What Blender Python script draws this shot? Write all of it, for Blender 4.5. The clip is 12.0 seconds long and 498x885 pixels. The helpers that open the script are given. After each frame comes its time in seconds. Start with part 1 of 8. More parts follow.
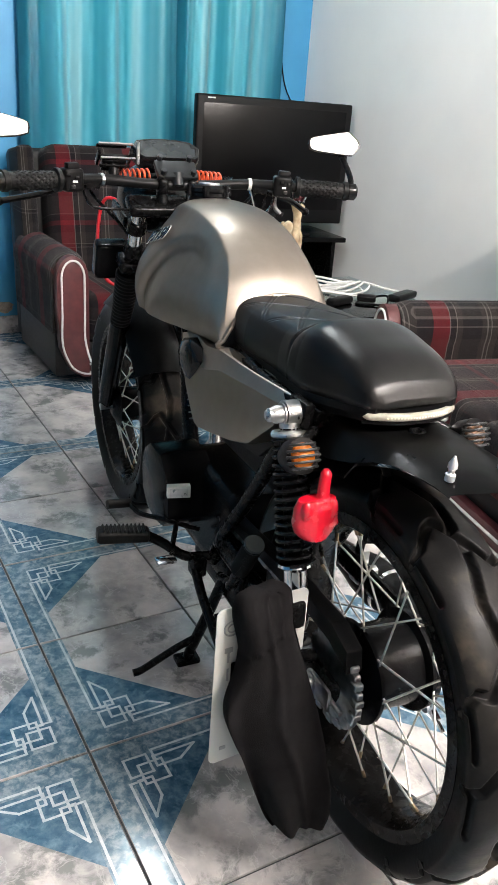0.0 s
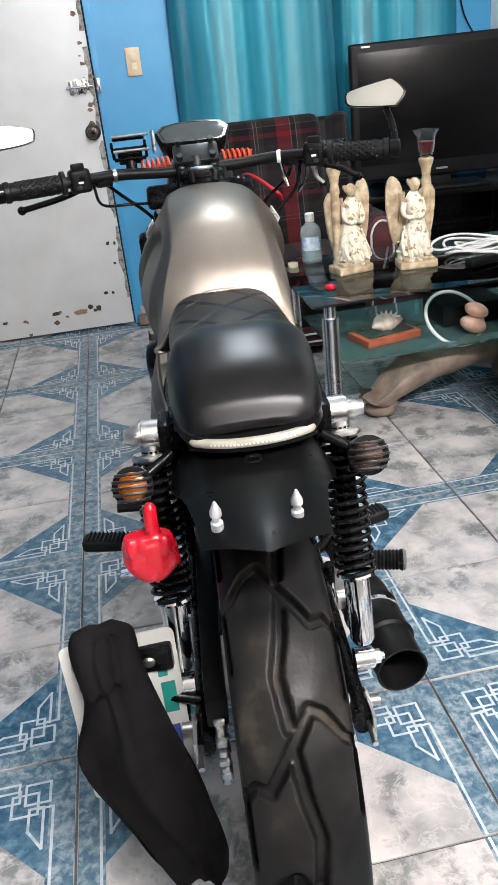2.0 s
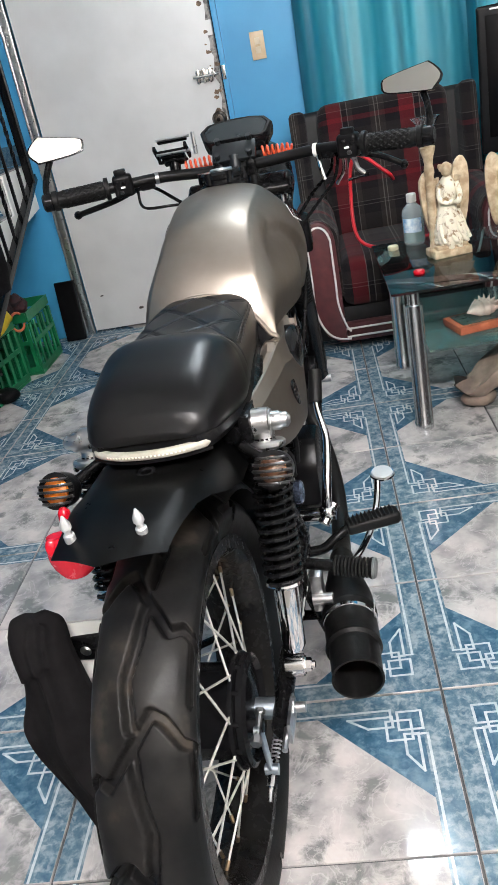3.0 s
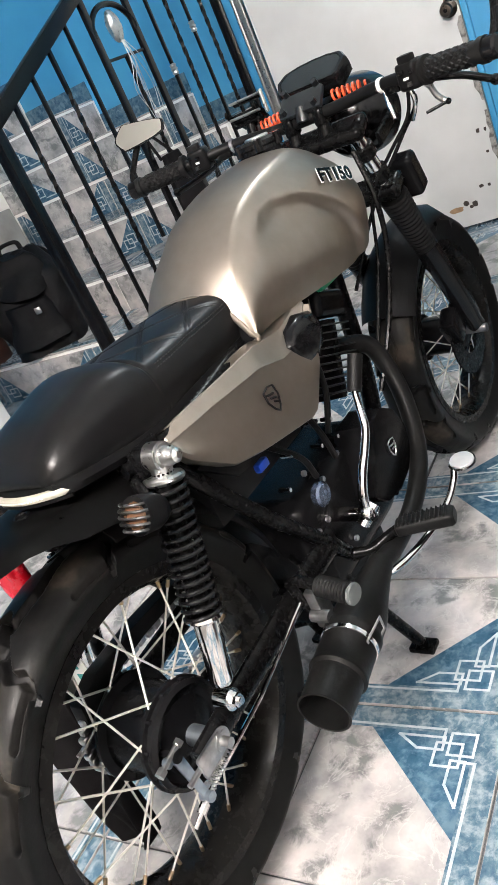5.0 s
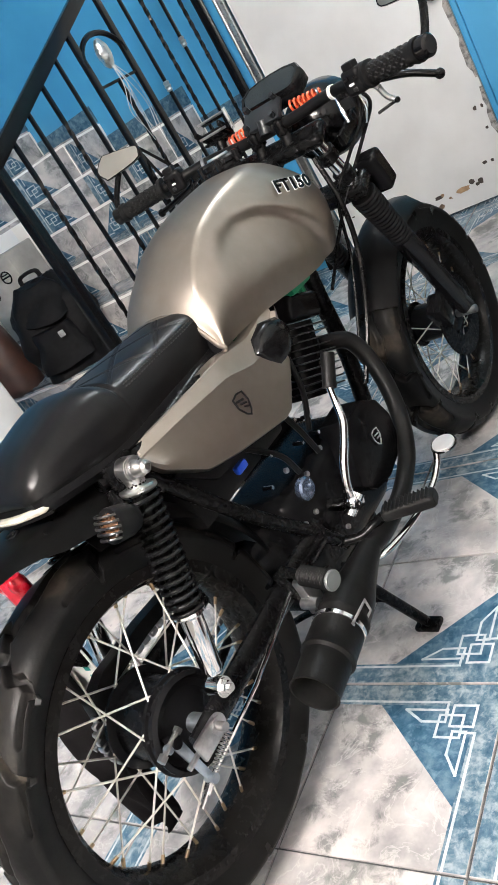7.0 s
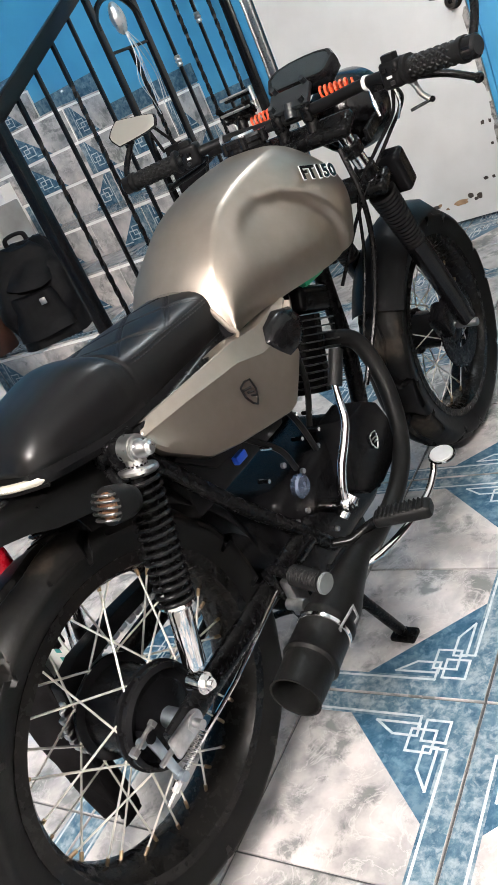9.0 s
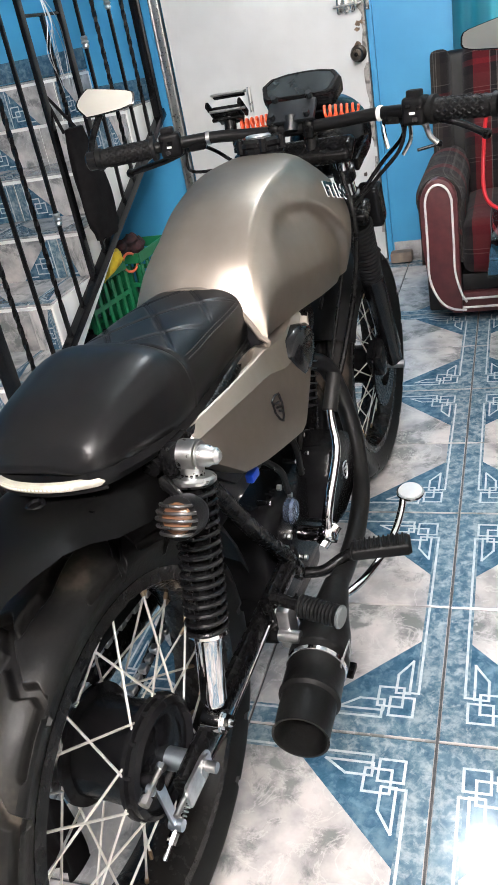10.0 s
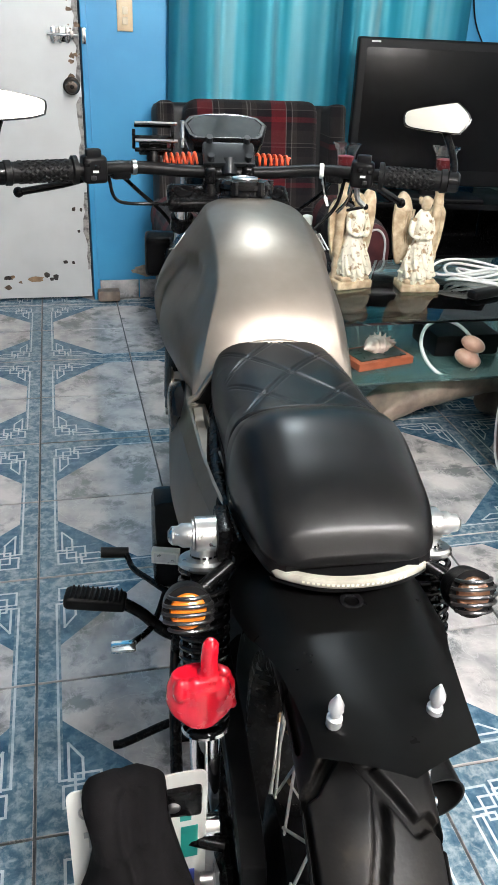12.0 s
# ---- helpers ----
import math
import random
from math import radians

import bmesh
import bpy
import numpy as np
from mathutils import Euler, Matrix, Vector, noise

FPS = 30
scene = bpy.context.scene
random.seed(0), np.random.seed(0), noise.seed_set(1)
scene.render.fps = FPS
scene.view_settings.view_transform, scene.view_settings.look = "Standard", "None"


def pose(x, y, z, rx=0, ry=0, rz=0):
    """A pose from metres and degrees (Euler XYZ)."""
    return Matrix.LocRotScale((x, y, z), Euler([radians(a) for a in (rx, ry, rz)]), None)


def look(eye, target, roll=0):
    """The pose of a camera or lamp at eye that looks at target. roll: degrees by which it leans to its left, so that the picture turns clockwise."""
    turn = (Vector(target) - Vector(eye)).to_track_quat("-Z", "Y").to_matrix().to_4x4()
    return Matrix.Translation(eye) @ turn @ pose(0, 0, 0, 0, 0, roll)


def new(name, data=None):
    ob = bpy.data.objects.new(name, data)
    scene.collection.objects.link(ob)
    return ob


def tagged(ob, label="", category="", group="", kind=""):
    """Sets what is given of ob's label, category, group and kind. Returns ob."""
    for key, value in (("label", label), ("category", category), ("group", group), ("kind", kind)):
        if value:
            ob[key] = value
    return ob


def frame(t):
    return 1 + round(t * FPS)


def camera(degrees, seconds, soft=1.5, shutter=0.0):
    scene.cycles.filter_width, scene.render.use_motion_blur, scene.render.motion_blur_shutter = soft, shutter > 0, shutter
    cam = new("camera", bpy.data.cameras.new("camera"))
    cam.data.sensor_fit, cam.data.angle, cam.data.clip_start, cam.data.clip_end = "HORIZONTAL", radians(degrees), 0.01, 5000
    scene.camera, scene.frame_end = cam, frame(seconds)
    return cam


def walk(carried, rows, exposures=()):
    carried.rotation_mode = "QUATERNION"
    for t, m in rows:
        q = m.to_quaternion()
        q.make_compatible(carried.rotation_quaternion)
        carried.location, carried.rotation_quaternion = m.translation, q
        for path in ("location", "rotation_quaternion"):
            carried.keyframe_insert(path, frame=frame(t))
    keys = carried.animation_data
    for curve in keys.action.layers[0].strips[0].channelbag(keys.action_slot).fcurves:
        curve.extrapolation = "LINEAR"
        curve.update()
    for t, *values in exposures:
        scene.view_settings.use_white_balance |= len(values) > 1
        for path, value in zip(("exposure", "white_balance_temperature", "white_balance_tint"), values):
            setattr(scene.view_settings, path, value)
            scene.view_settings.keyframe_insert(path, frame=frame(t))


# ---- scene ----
cam = camera(35.4, 12.0)
PATH = [
    (0, (-0.324, -1.034, 1.063), (0.608, 0.557, 0.286), 4.2),
    (0.5, (-0.215, -1.094, 1.066), (0.569, 0.574, 0.29), 1.3),
    (1, (-0.115, -1.123, 1.085), (0.534, 0.602, 0.306), -0.8),
    (1.5, (0.055, -1.111, 1.09), (0.497, 0.669, 0.291), -3.1),
    (2, (0.23, -1.086, 1.082), (0.465, 0.705, 0.223), -6.4),
    (2.5, (0.399, -1.111, 1.085), (0.416, 0.703, 0.243), -8.8),
    (3, (0.563, -1.113, 1.092), (0.31, 0.676, 0.236), -11.6),
    (3.2, (0.618, -1.086, 1.089), (0.282, 0.693, 0.239), -12.9),
    (4.8, (1.031, -0.855, 1.053), (0.024, 0.665, 0.23), -23.1),
    (5, (1.081, -0.847, 1.038), (-0.042, 0.601, 0.237), -25.8),
    (5.5, (1.154, -0.83, 1.019), (-0.087, 0.538, 0.251), -29.2),
    (6, (1.199, -0.831, 1.009), (-0.058, 0.527, 0.251), -31.1),
    (6.5, (1.221, -0.838, 1.021), (-0.019, 0.544, 0.277), -33.2),
    (8.5, (1.189, -0.854, 1.023), (-0.003, 0.552, 0.246), -28.1),
    (9, (1.143, -0.844, 1.034), (-0.013, 0.573, 0.224), -25.9),
    (9.5, (1.027, -0.856, 1.064), (0.01, 0.635, 0.202), -20.8),
    (10, (0.804, -0.906, 1.096), (0.148, 0.736, 0.162), -11.5),
    (10.5, (0.617, -0.915, 1.109), (0.108, 0.76, 0.142), -6.5),
    (11, (0.445, -0.834, 1.109), (0.07, 0.872, 0.135), -4.0),
    (11.5, (0.289, -0.815, 1.118), (0.361, 0.928, 0.14), 1.5),
    (12, (0.107, -0.836, 1.14), (0.538, 0.877, 0.202), 2.7),
]
walk(cam, [(t, look(eye, target, roll)) for t, eye, target, roll in PATH], exposures=[(0, 0.1, 6550, 10), (0.5, 0.1, 6470, 10), (1.2, 0.06, 6470, 10), (2.0, -0.12, 6250, 10), (2.6, -0.25, 6200, 9), (3.2, -0.22, 6250, 9), (4.8, 0.16, 6500, 10), (9.5, 0.16, 6450, 10), (10.5, 0.12, 6250, 10), (11.5, 0.08, 6250, 8), (12, 0.0, 6200, 7)])

# ---- light ----
world = bpy.data.worlds.new("world")
scene.world = world
world.use_nodes = True
world.node_tree.nodes["Background"].inputs["Color"].default_value = (0.5, 0.6, 0.75, 1)
world.node_tree.nodes["Background"].inputs["Strength"].default_value = 0.05

LAMP = Vector((0.64, 1.27, 2.20))
LAMP_STRENGTH = 500.0
BATTEN = Vector((0.92, -1.88, 2.45))
BATTEN_STRENGTH = 330.0


# ---- materials ----
def nodes_of(name):
    m = bpy.data.materials.new(name)
    m.use_nodes = True
    return m, m.node_tree.nodes, m.node_tree.links, m.node_tree.nodes["Principled BSDF"]


def ramp_node(nt, stops):
    r = nt.nodes.new("ShaderNodeValToRGB")
    els = r.color_ramp.elements
    while len(els) < len(stops):
        els.new(0.5)
    for e, (p, c) in zip(els, stops):
        e.position, e.color = p, (*c, 1)
    return r


def noise_node(nt, scale, detail=4, rough=0.55, coord="Object", vec=None):
    n = nt.nodes.new("ShaderNodeTexNoise")
    n.inputs["Scale"].default_value, n.inputs["Detail"].default_value, n.inputs["Roughness"].default_value = scale, detail, rough
    if vec is None:
        tc = nt.nodes.new("ShaderNodeTexCoord")
        vec = tc.outputs[coord]
    nt.links.new(vec, n.inputs["Vector"])
    return n


def bump_of(nt, height, strength, distance, target):
    b = nt.nodes.new("ShaderNodeBump")
    b.inputs["Strength"].default_value, b.inputs["Distance"].default_value = strength, distance
    nt.links.new(height, b.inputs["Height"])
    nt.links.new(b.outputs["Normal"], target.inputs["Normal"])
    return b


def mat(name, a, b=None, rough=0.5, metal=0.0, scale=20.0, bump=0.0, bscale=200.0, rvar=0.1, coat=0.0, sheen=0.0, detail=4, pos=(0.35, 0.65), spec=0.5):
    """A surface of two close colours mixed by noise, with uneven gloss and fine relief."""
    m, ns, ln, p = nodes_of(name)
    nt = m.node_tree
    b = b or tuple(x * 0.8 for x in a)
    n = noise_node(nt, scale, detail)
    r = ramp_node(nt, [(pos[0], a), (pos[1], b)])
    ln.new(n.outputs["Fac"], r.inputs["Fac"])
    ln.new(r.outputs["Color"], p.inputs["Base Color"])
    n2 = noise_node(nt, scale * 3.1, 3)
    mr = ns.new("ShaderNodeMapRange")
    mr.inputs["To Min"].default_value, mr.inputs["To Max"].default_value = max(0.02, rough - rvar), min(1, rough + rvar)
    ln.new(n2.outputs["Fac"], mr.inputs["Value"])
    ln.new(mr.outputs["Result"], p.inputs["Roughness"])
    p.inputs["Metallic"].default_value = metal
    p.inputs["Specular IOR Level"].default_value = spec
    p.inputs["Coat Weight"].default_value = coat
    p.inputs["Sheen Weight"].default_value = sheen
    if bump:
        n3 = noise_node(nt, bscale, 3)
        bump_of(nt, n3.outputs["Fac"], bump, 0.002, p)
    return m


def emitter(name, colour, strength):
    m, ns, ln, p = nodes_of(name)
    p.inputs["Base Color"].default_value = (*colour, 1)
    p.inputs["Emission Color"].default_value = (*colour, 1)
    p.inputs["Emission Strength"].default_value = strength
    return m


def glass(name, colour=(0.9, 0.97, 0.95), rough=0.01, ior=1.45):
    m, ns, ln, p = nodes_of(name)
    p.inputs["Base Color"].default_value = (*colour, 1)
    p.inputs["Transmission Weight"].default_value = 1.0
    p.inputs["Roughness"].default_value = rough
    p.inputs["IOR"].default_value = ior
    return m


def plaid(name, scale=1.0):
    """Woven tartan: charcoal ground, wide wine-red stripes, thin pale lines across both ways."""
    m, ns, ln, p = nodes_of(name)
    nt = m.node_tree
    tc = ns.new("ShaderNodeTexCoord")
    sep = ns.new("ShaderNodeSeparateXYZ")
    ln.new(tc.outputs["UV"], sep.inputs["Vector"])

    def stripes(out, period, stops):
        mul = ns.new("ShaderNodeMath"); mul.operation = "MULTIPLY"; mul.inputs[1].default_value = 1.0 / period
        ln.new(out, mul.inputs[0])
        fr = ns.new("ShaderNodeMath"); fr.operation = "FRACT"
        ln.new(mul.outputs[0], fr.inputs[0])
        r = ramp_node(nt, stops)
        r.color_ramp.interpolation = "CONSTANT"
        ln.new(fr.outputs[0], r.inputs["Fac"])
        return r
    dark, grey, red, pale = (0.010, 0.008, 0.010), (0.030, 0.024, 0.022), (0.13, 0.008, 0.013), (0.14, 0.13, 0.12)
    u = stripes(sep.outputs["X"], 0.30 * scale, [(0.0, dark), (0.16, grey), (0.22, pale), (0.235, grey), (0.27, pale), (0.282, grey), (0.36, dark), (0.56, red), (0.76, pale), (0.772, dark), (0.84, pale), (0.852, grey), (0.92, dark)])
    v = stripes(sep.outputs["Y"], 0.26 * scale, [(0.0, grey), (0.2, dark), (0.34, pale), (0.352, dark), (0.40, pale), (0.412, grey), (0.60, dark), (0.72, red), (0.80, dark), (0.9, pale), (0.912, grey)])
    mix = ns.new("ShaderNodeMix"); mix.data_type = "RGBA"; mix.inputs[0].default_value = 0.36
    ln.new(u.outputs["Color"], mix.inputs[6]); ln.new(v.outputs["Color"], mix.inputs[7])
    n = noise_node(nt, 260, 2)
    mul = ns.new("ShaderNodeMix"); mul.data_type = "RGBA"; mul.blend_type = "MULTIPLY"; mul.inputs[0].default_value = 0.6
    ln.new(mix.outputs[2], mul.inputs[6]); ln.new(n.outputs["Fac"], mul.inputs[7])
    ln.new(mul.outputs[2], p.inputs["Base Color"])
    p.inputs["Roughness"].default_value = 0.9
    p.inputs["Specular IOR Level"].default_value = 0.15
    p.inputs["Sheen Weight"].default_value = 0.05
    w = ns.new("ShaderNodeTexWave"); w.inputs["Scale"].default_value = 160; w.inputs["Distortion"].default_value = 1.5
    ln.new(tc.outputs["UV"], w.inputs["Vector"])
    bump_of(nt, w.outputs["Fac"], 0.35, 0.002, p)
    return m


def marble(name, base, spot, scale, rough, swirl=0.9):
    """Glazed ceramic with cloudy patches, dark flecks and a faint wave in the glaze."""
    m, ns, ln, p = nodes_of(name)
    nt = m.node_tree
    tc = ns.new("ShaderNodeTexCoord")
    oi = ns.new("ShaderNodeObjectInfo")
    add = ns.new("ShaderNodeVectorMath"); add.operation = "MULTIPLY_ADD"
    comb = ns.new("ShaderNodeCombineXYZ")
    for k in range(3):
        ln.new(oi.outputs["Random"], comb.inputs[k])
    ln.new(comb.outputs[0], add.inputs[0]); add.inputs[1].default_value = (37, 91, 53)
    ln.new(tc.outputs["Object"], add.inputs[2])
    n = noise_node(nt, scale, 6, 0.65, vec=add.outputs[0])
    n.inputs["Distortion"].default_value = swirl
    r = ramp_node(nt, [(0.30, base[0]), (0.48, base[1]), (0.66, base[2])])
    ln.new(n.outputs["Fac"], r.inputs["Fac"])
    n2 = noise_node(nt, scale * 1.5, 6, 0.6, vec=add.outputs[0])
    n2.inputs["Distortion"].default_value = swirl * 1.8
    r2 = ramp_node(nt, [(0.50, (0, 0, 0)), (0.72, (0.85, 0.85, 0.85))])
    ln.new(n2.outputs["Fac"], r2.inputs["Fac"])
    mx = ns.new("ShaderNodeMix"); mx.data_type = "RGBA"
    ln.new(r2.outputs["Color"], mx.inputs[0]); ln.new(r.outputs["Color"], mx.inputs[6])
    mx.inputs[7].default_value = (*spot, 1)
    ln.new(mx.outputs[2], p.inputs["Base Color"])
    n3 = noise_node(nt, 14, 3, vec=add.outputs[0])
    mr = ns.new("ShaderNodeMapRange"); mr.inputs["To Min"].default_value, mr.inputs["To Max"].default_value = rough * 0.7, rough * 1.5
    ln.new(n3.outputs["Fac"], mr.inputs["Value"]); ln.new(mr.outputs["Result"], p.inputs["Roughness"])
    bump_of(nt, n3.outputs["Fac"], 0.05, 0.01, p)
    return m


def stone_tile(name):
    """Glazed beige-grey ceramic with cloudy warm ground, crackled grey-green blotches and fine pale veins, different on each tile."""
    m, ns, ln, p = nodes_of(name)
    nt = m.node_tree
    tc = ns.new("ShaderNodeTexCoord")
    oi = ns.new("ShaderNodeObjectInfo")
    comb = ns.new("ShaderNodeCombineXYZ")
    for k in range(3):
        ln.new(oi.outputs["Random"], comb.inputs[k])
    add = ns.new("ShaderNodeVectorMath"); add.operation = "MULTIPLY_ADD"
    ln.new(comb.outputs[0], add.inputs[0]); add.inputs[1].default_value = (37, 91, 53)
    ln.new(tc.outputs["Object"], add.inputs[2])
    vec = add.outputs[0]
    ground = noise_node(nt, 11, 5, 0.55, vec=vec)
    gr = ramp_node(nt, [(0.32, (0.25, 0.25, 0.25)), (0.50, (0.43, 0.407, 0.397)), (0.66, (0.57, 0.53, 0.51))])
    ln.new(ground.outputs["Fac"], gr.inputs["Fac"])
    place = noise_node(nt, 10.0, 3, 0.5, vec=vec)
    crack = noise_node(nt, 30, 7, 0.72, vec=vec)
    crack.inputs["Distortion"].default_value = 0.5
    both = ns.new("ShaderNodeMath"); both.operation = "MULTIPLY_ADD"; both.inputs[1].default_value = 0.55
    ln.new(crack.outputs["Fac"], both.inputs[0]); ln.new(place.outputs["Fac"], both.inputs[2])
    mask = ramp_node(nt, [(0.805, (0, 0, 0)), (0.925, (0.85, 0.85, 0.85))])
    ln.new(both.outputs[0], mask.inputs["Fac"])
    mx = ns.new("ShaderNodeMix"); mx.data_type = "RGBA"
    ln.new(mask.outputs["Color"], mx.inputs[0]); ln.new(gr.outputs["Color"], mx.inputs[6])
    mx.inputs[7].default_value = (0.150, 0.160, 0.156, 1)
    vein = noise_node(nt, 13, 6, 0.6, vec=vec)
    vein.inputs["Distortion"].default_value = 0.7
    vr = ramp_node(nt, [(0.478, (0, 0, 0)), (0.497, (0.44, 0.44, 0.44)), (0.516, (0, 0, 0))])
    ln.new(vein.outputs["Fac"], vr.inputs["Fac"])
    mv = ns.new("ShaderNodeMix"); mv.data_type = "RGBA"
    ln.new(vr.outputs["Color"], mv.inputs[0]); ln.new(mx.outputs[2], mv.inputs[6])
    mv.inputs[7].default_value = (0.60, 0.575, 0.555, 1)
    ln.new(mv.outputs[2], p.inputs["Base Color"])
    n3 = noise_node(nt, 14, 3, vec=vec)
    mr = ns.new("ShaderNodeMapRange"); mr.inputs["To Min"].default_value, mr.inputs["To Max"].default_value = 0.035, 0.085
    ln.new(n3.outputs["Fac"], mr.inputs["Value"]); ln.new(mr.outputs["Result"], p.inputs["Roughness"])
    bump_of(nt, n3.outputs["Fac"], 0.05, 0.01, p)
    return m


M_TILE = stone_tile("tile_marble")
M_BAND = marble("tile_band", [(0.030, 0.082, 0.132), (0.085, 0.150, 0.200), (0.26, 0.32, 0.35)], (0.36, 0.41, 0.43), 42, 0.13, 0.25)
M_BLUE = marble("tile_blue", [(0.016, 0.056, 0.106), (0.042, 0.106, 0.165), (0.105, 0.175, 0.230)], (0.16, 0.25, 0.32), 34, 0.13, 0.25)
M_LINE = marble("tile_line", [(0.32, 0.38, 0.42), (0.46, 0.51, 0.54), (0.60, 0.63, 0.64)], (0.40, 0.45, 0.48), 40, 0.18)
M_GROUT = mat("grout", (0.05, 0.055, 0.06), (0.09, 0.09, 0.09), 0.9, scale=60, bump=0.3)
M_WHITE = mat("white_wall_paint", (0.86, 0.84, 0.80), (0.80, 0.785, 0.755), 0.55, scale=2.2, bump=0.12, bscale=90)
M_SOUTH = mat("beige_wall_paint", (0.48, 0.44, 0.395), (0.425, 0.39, 0.35), 0.6, scale=2.5, bump=0.12, bscale=80)
M_BLUEWALL = mat("blue_wall_paint", (0.042, 0.25, 0.47), (0.055, 0.30, 0.53), 0.45, scale=2.5, bump=0.15, bscale=70)
M_CEIL = mat("ceiling_paint", (0.72, 0.71, 0.69), (0.67, 0.66, 0.64), 0.7, scale=3, bump=0.15, bscale=60)
M_DOOR = mat("door_paint", (0.61, 0.61, 0.60), (0.54, 0.54, 0.53), 0.38, scale=4, bump=0.1, bscale=40)
M_DOORBARE = mat("chipped_wood", (0.20, 0.13, 0.08), (0.09, 0.06, 0.04), 0.8, scale=50, bump=0.4)
M_BLACKPAINT = mat("black_gloss_paint", (0.004, 0.004, 0.0045), (0.006, 0.006, 0.0065), 0.16, scale=30, bump=0.05, spec=0.22)
M_BLACKMETAL = mat("black_metal", (0.003, 0.003, 0.0033), (0.005, 0.005, 0.005), 0.26, scale=40, bump=0.1, spec=0.12)
M_SATIN = mat("satin_black_paint", (0.004, 0.004, 0.0043), (0.006, 0.006, 0.006), 0.40, scale=40, bump=0.1, spec=0.12)
M_ENGINE = mat("engine_black", (0.004, 0.004, 0.0045), (0.007, 0.007, 0.0075), 0.22, scale=25, bump=0.15, spec=0.08)
M_RUBBER = mat("grip_rubber", (0.004, 0.004, 0.004), (0.007, 0.007, 0.007), 0.48, spec=0.14, scale=60, bump=0.3)
M_PLASTIC = mat("black_plastic", (0.005, 0.005, 0.0055), (0.007, 0.007, 0.0072), 0.36, spec=0.08, scale=30, bump=0.12, bscale=400)
M_CHROME = mat("chrome", (0.78, 0.78, 0.78), (0.68, 0.68, 0.69), 0.09, 1.0, scale=40, rvar=0.05)
M_POLISHED = mat("polished_leg", (0.86, 0.87, 0.88), (0.78, 0.79, 0.80), 0.24, 1.0, scale=40, rvar=0.05)
M_STEEL = mat("zinc_steel", (0.55, 0.55, 0.55), (0.38, 0.38, 0.38), 0.33, 1.0, scale=60)
M_ZINC = mat("blue_zinc", (0.42, 0.47, 0.51), (0.32, 0.36, 0.40), 0.34, 0.9, scale=50)
M_ALU = mat("cast_aluminium", (0.62, 0.62, 0.61), (0.5, 0.5, 0.5), 0.30, 1.0, scale=40, bump=0.1)
M_SPOKE = mat("spoke_steel", (0.80, 0.77, 0.71), (0.66, 0.63, 0.57), 0.42, 0.75, scale=30)
M_MIRROR, _, _, _p = nodes_of("mirror_glass")
_p.inputs["Metallic"].default_value, _p.inputs["Roughness"].default_value = 1.0, 0.015
_p.inputs["Base Color"].default_value = (0.84, 0.82, 0.75, 1)
M_AMBER = mat("amber_lens", (0.75, 0.22, 0.02), (0.6, 0.15, 0.01), 0.2, scale=60, coat=0.6)
M_RED = mat("red_plastic", (0.54, 0.005, 0.020), (0.44, 0.004, 0.015), 0.26, scale=20, coat=0.4)
M_ORANGE = mat("orange_coil", (0.62, 0.075, 0.02), (0.5, 0.06, 0.02), 0.35, scale=30)
M_CLOTH = mat("black_cloth", (0.0055, 0.0050, 0.0053), (0.0090, 0.0082, 0.0086), 0.95, spec=0.06, scale=35, bump=0.4, bscale=700)
M_PAPER = mat("white_card", (0.72, 0.72, 0.68), (0.66, 0.66, 0.62), 0.5, scale=12)
M_CREAM = mat("cream_resin", (0.60, 0.49, 0.33), (0.34, 0.24, 0.14), 0.5, scale=40, bump=0.4, bscale=160)
M_CREAMLIGHT = mat("ivory_resin", (0.82, 0.76, 0.61), (0.30, 0.20, 0.10), 0.45, scale=55, bump=0.35, bscale=200, pos=(0.54, 0.66))
M_TV = mat("tv_black", (0.003, 0.003, 0.0033), (0.004, 0.004, 0.0043), 0.18, scale=10, spec=0.10)
M_TVFRAME = mat("tv_frame", (0.004, 0.004, 0.0045), (0.006, 0.006, 0.0065), 0.42, scale=10, spec=0.12)
M_PLAID = plaid("plaid_fabric")
M_WINE = mat("wine_vinyl", (0.085, 0.018, 0.02), (0.06, 0.012, 0.014), 0.4, scale=30, bump=0.15)
M_PIPING = mat("white_piping", (0.7, 0.68, 0.66), (0.6, 0.58, 0.56), 0.5, scale=60)
M_SOFABLACK = mat("black_vinyl", (0.005, 0.005, 0.0055), (0.008, 0.0075, 0.0075), 0.5, spec=0.3, scale=30, bump=0.2)
M_GREEN = mat("green_crate_plastic", (0.005, 0.16, 0.055), (0.004, 0.11, 0.04), 0.4, scale=14)
M_YELLOW = mat("yellow_cloth", (0.75, 0.52, 0.02), (0.6, 0.4, 0.02), 0.7, scale=30, bump=0.3)
M_WHITECABLE = mat("white_cable", (0.72, 0.72, 0.70), (0.62, 0.62, 0.6), 0.4, scale=30)
M_STONE = mat("carved_sandstone", (0.27, 0.21, 0.165), (0.13, 0.095, 0.075), 0.55, scale=14, bump=0.5, bscale=60)
M_BACKPACK = mat("black_nylon", (0.003, 0.003, 0.0036), (0.005, 0.005, 0.0056), 0.6, spec=0.10, scale=50, bump=0.4, bscale=600)
M_SHELL = mat("pale_shell", (0.66, 0.54, 0.47), (0.46, 0.33, 0.28), 0.35, scale=22, bump=0.2)
M_TERRA = mat("terracotta", (0.38, 0.10, 0.045), (0.28, 0.07, 0.03), 0.5, scale=25, bump=0.2)
M_TABLEGLASS = glass("table_glass", (0.70, 0.92, 0.87))
M_SHELFGLASS = glass("shelf_glass", (0.42, 0.66, 0.63), 0.07)
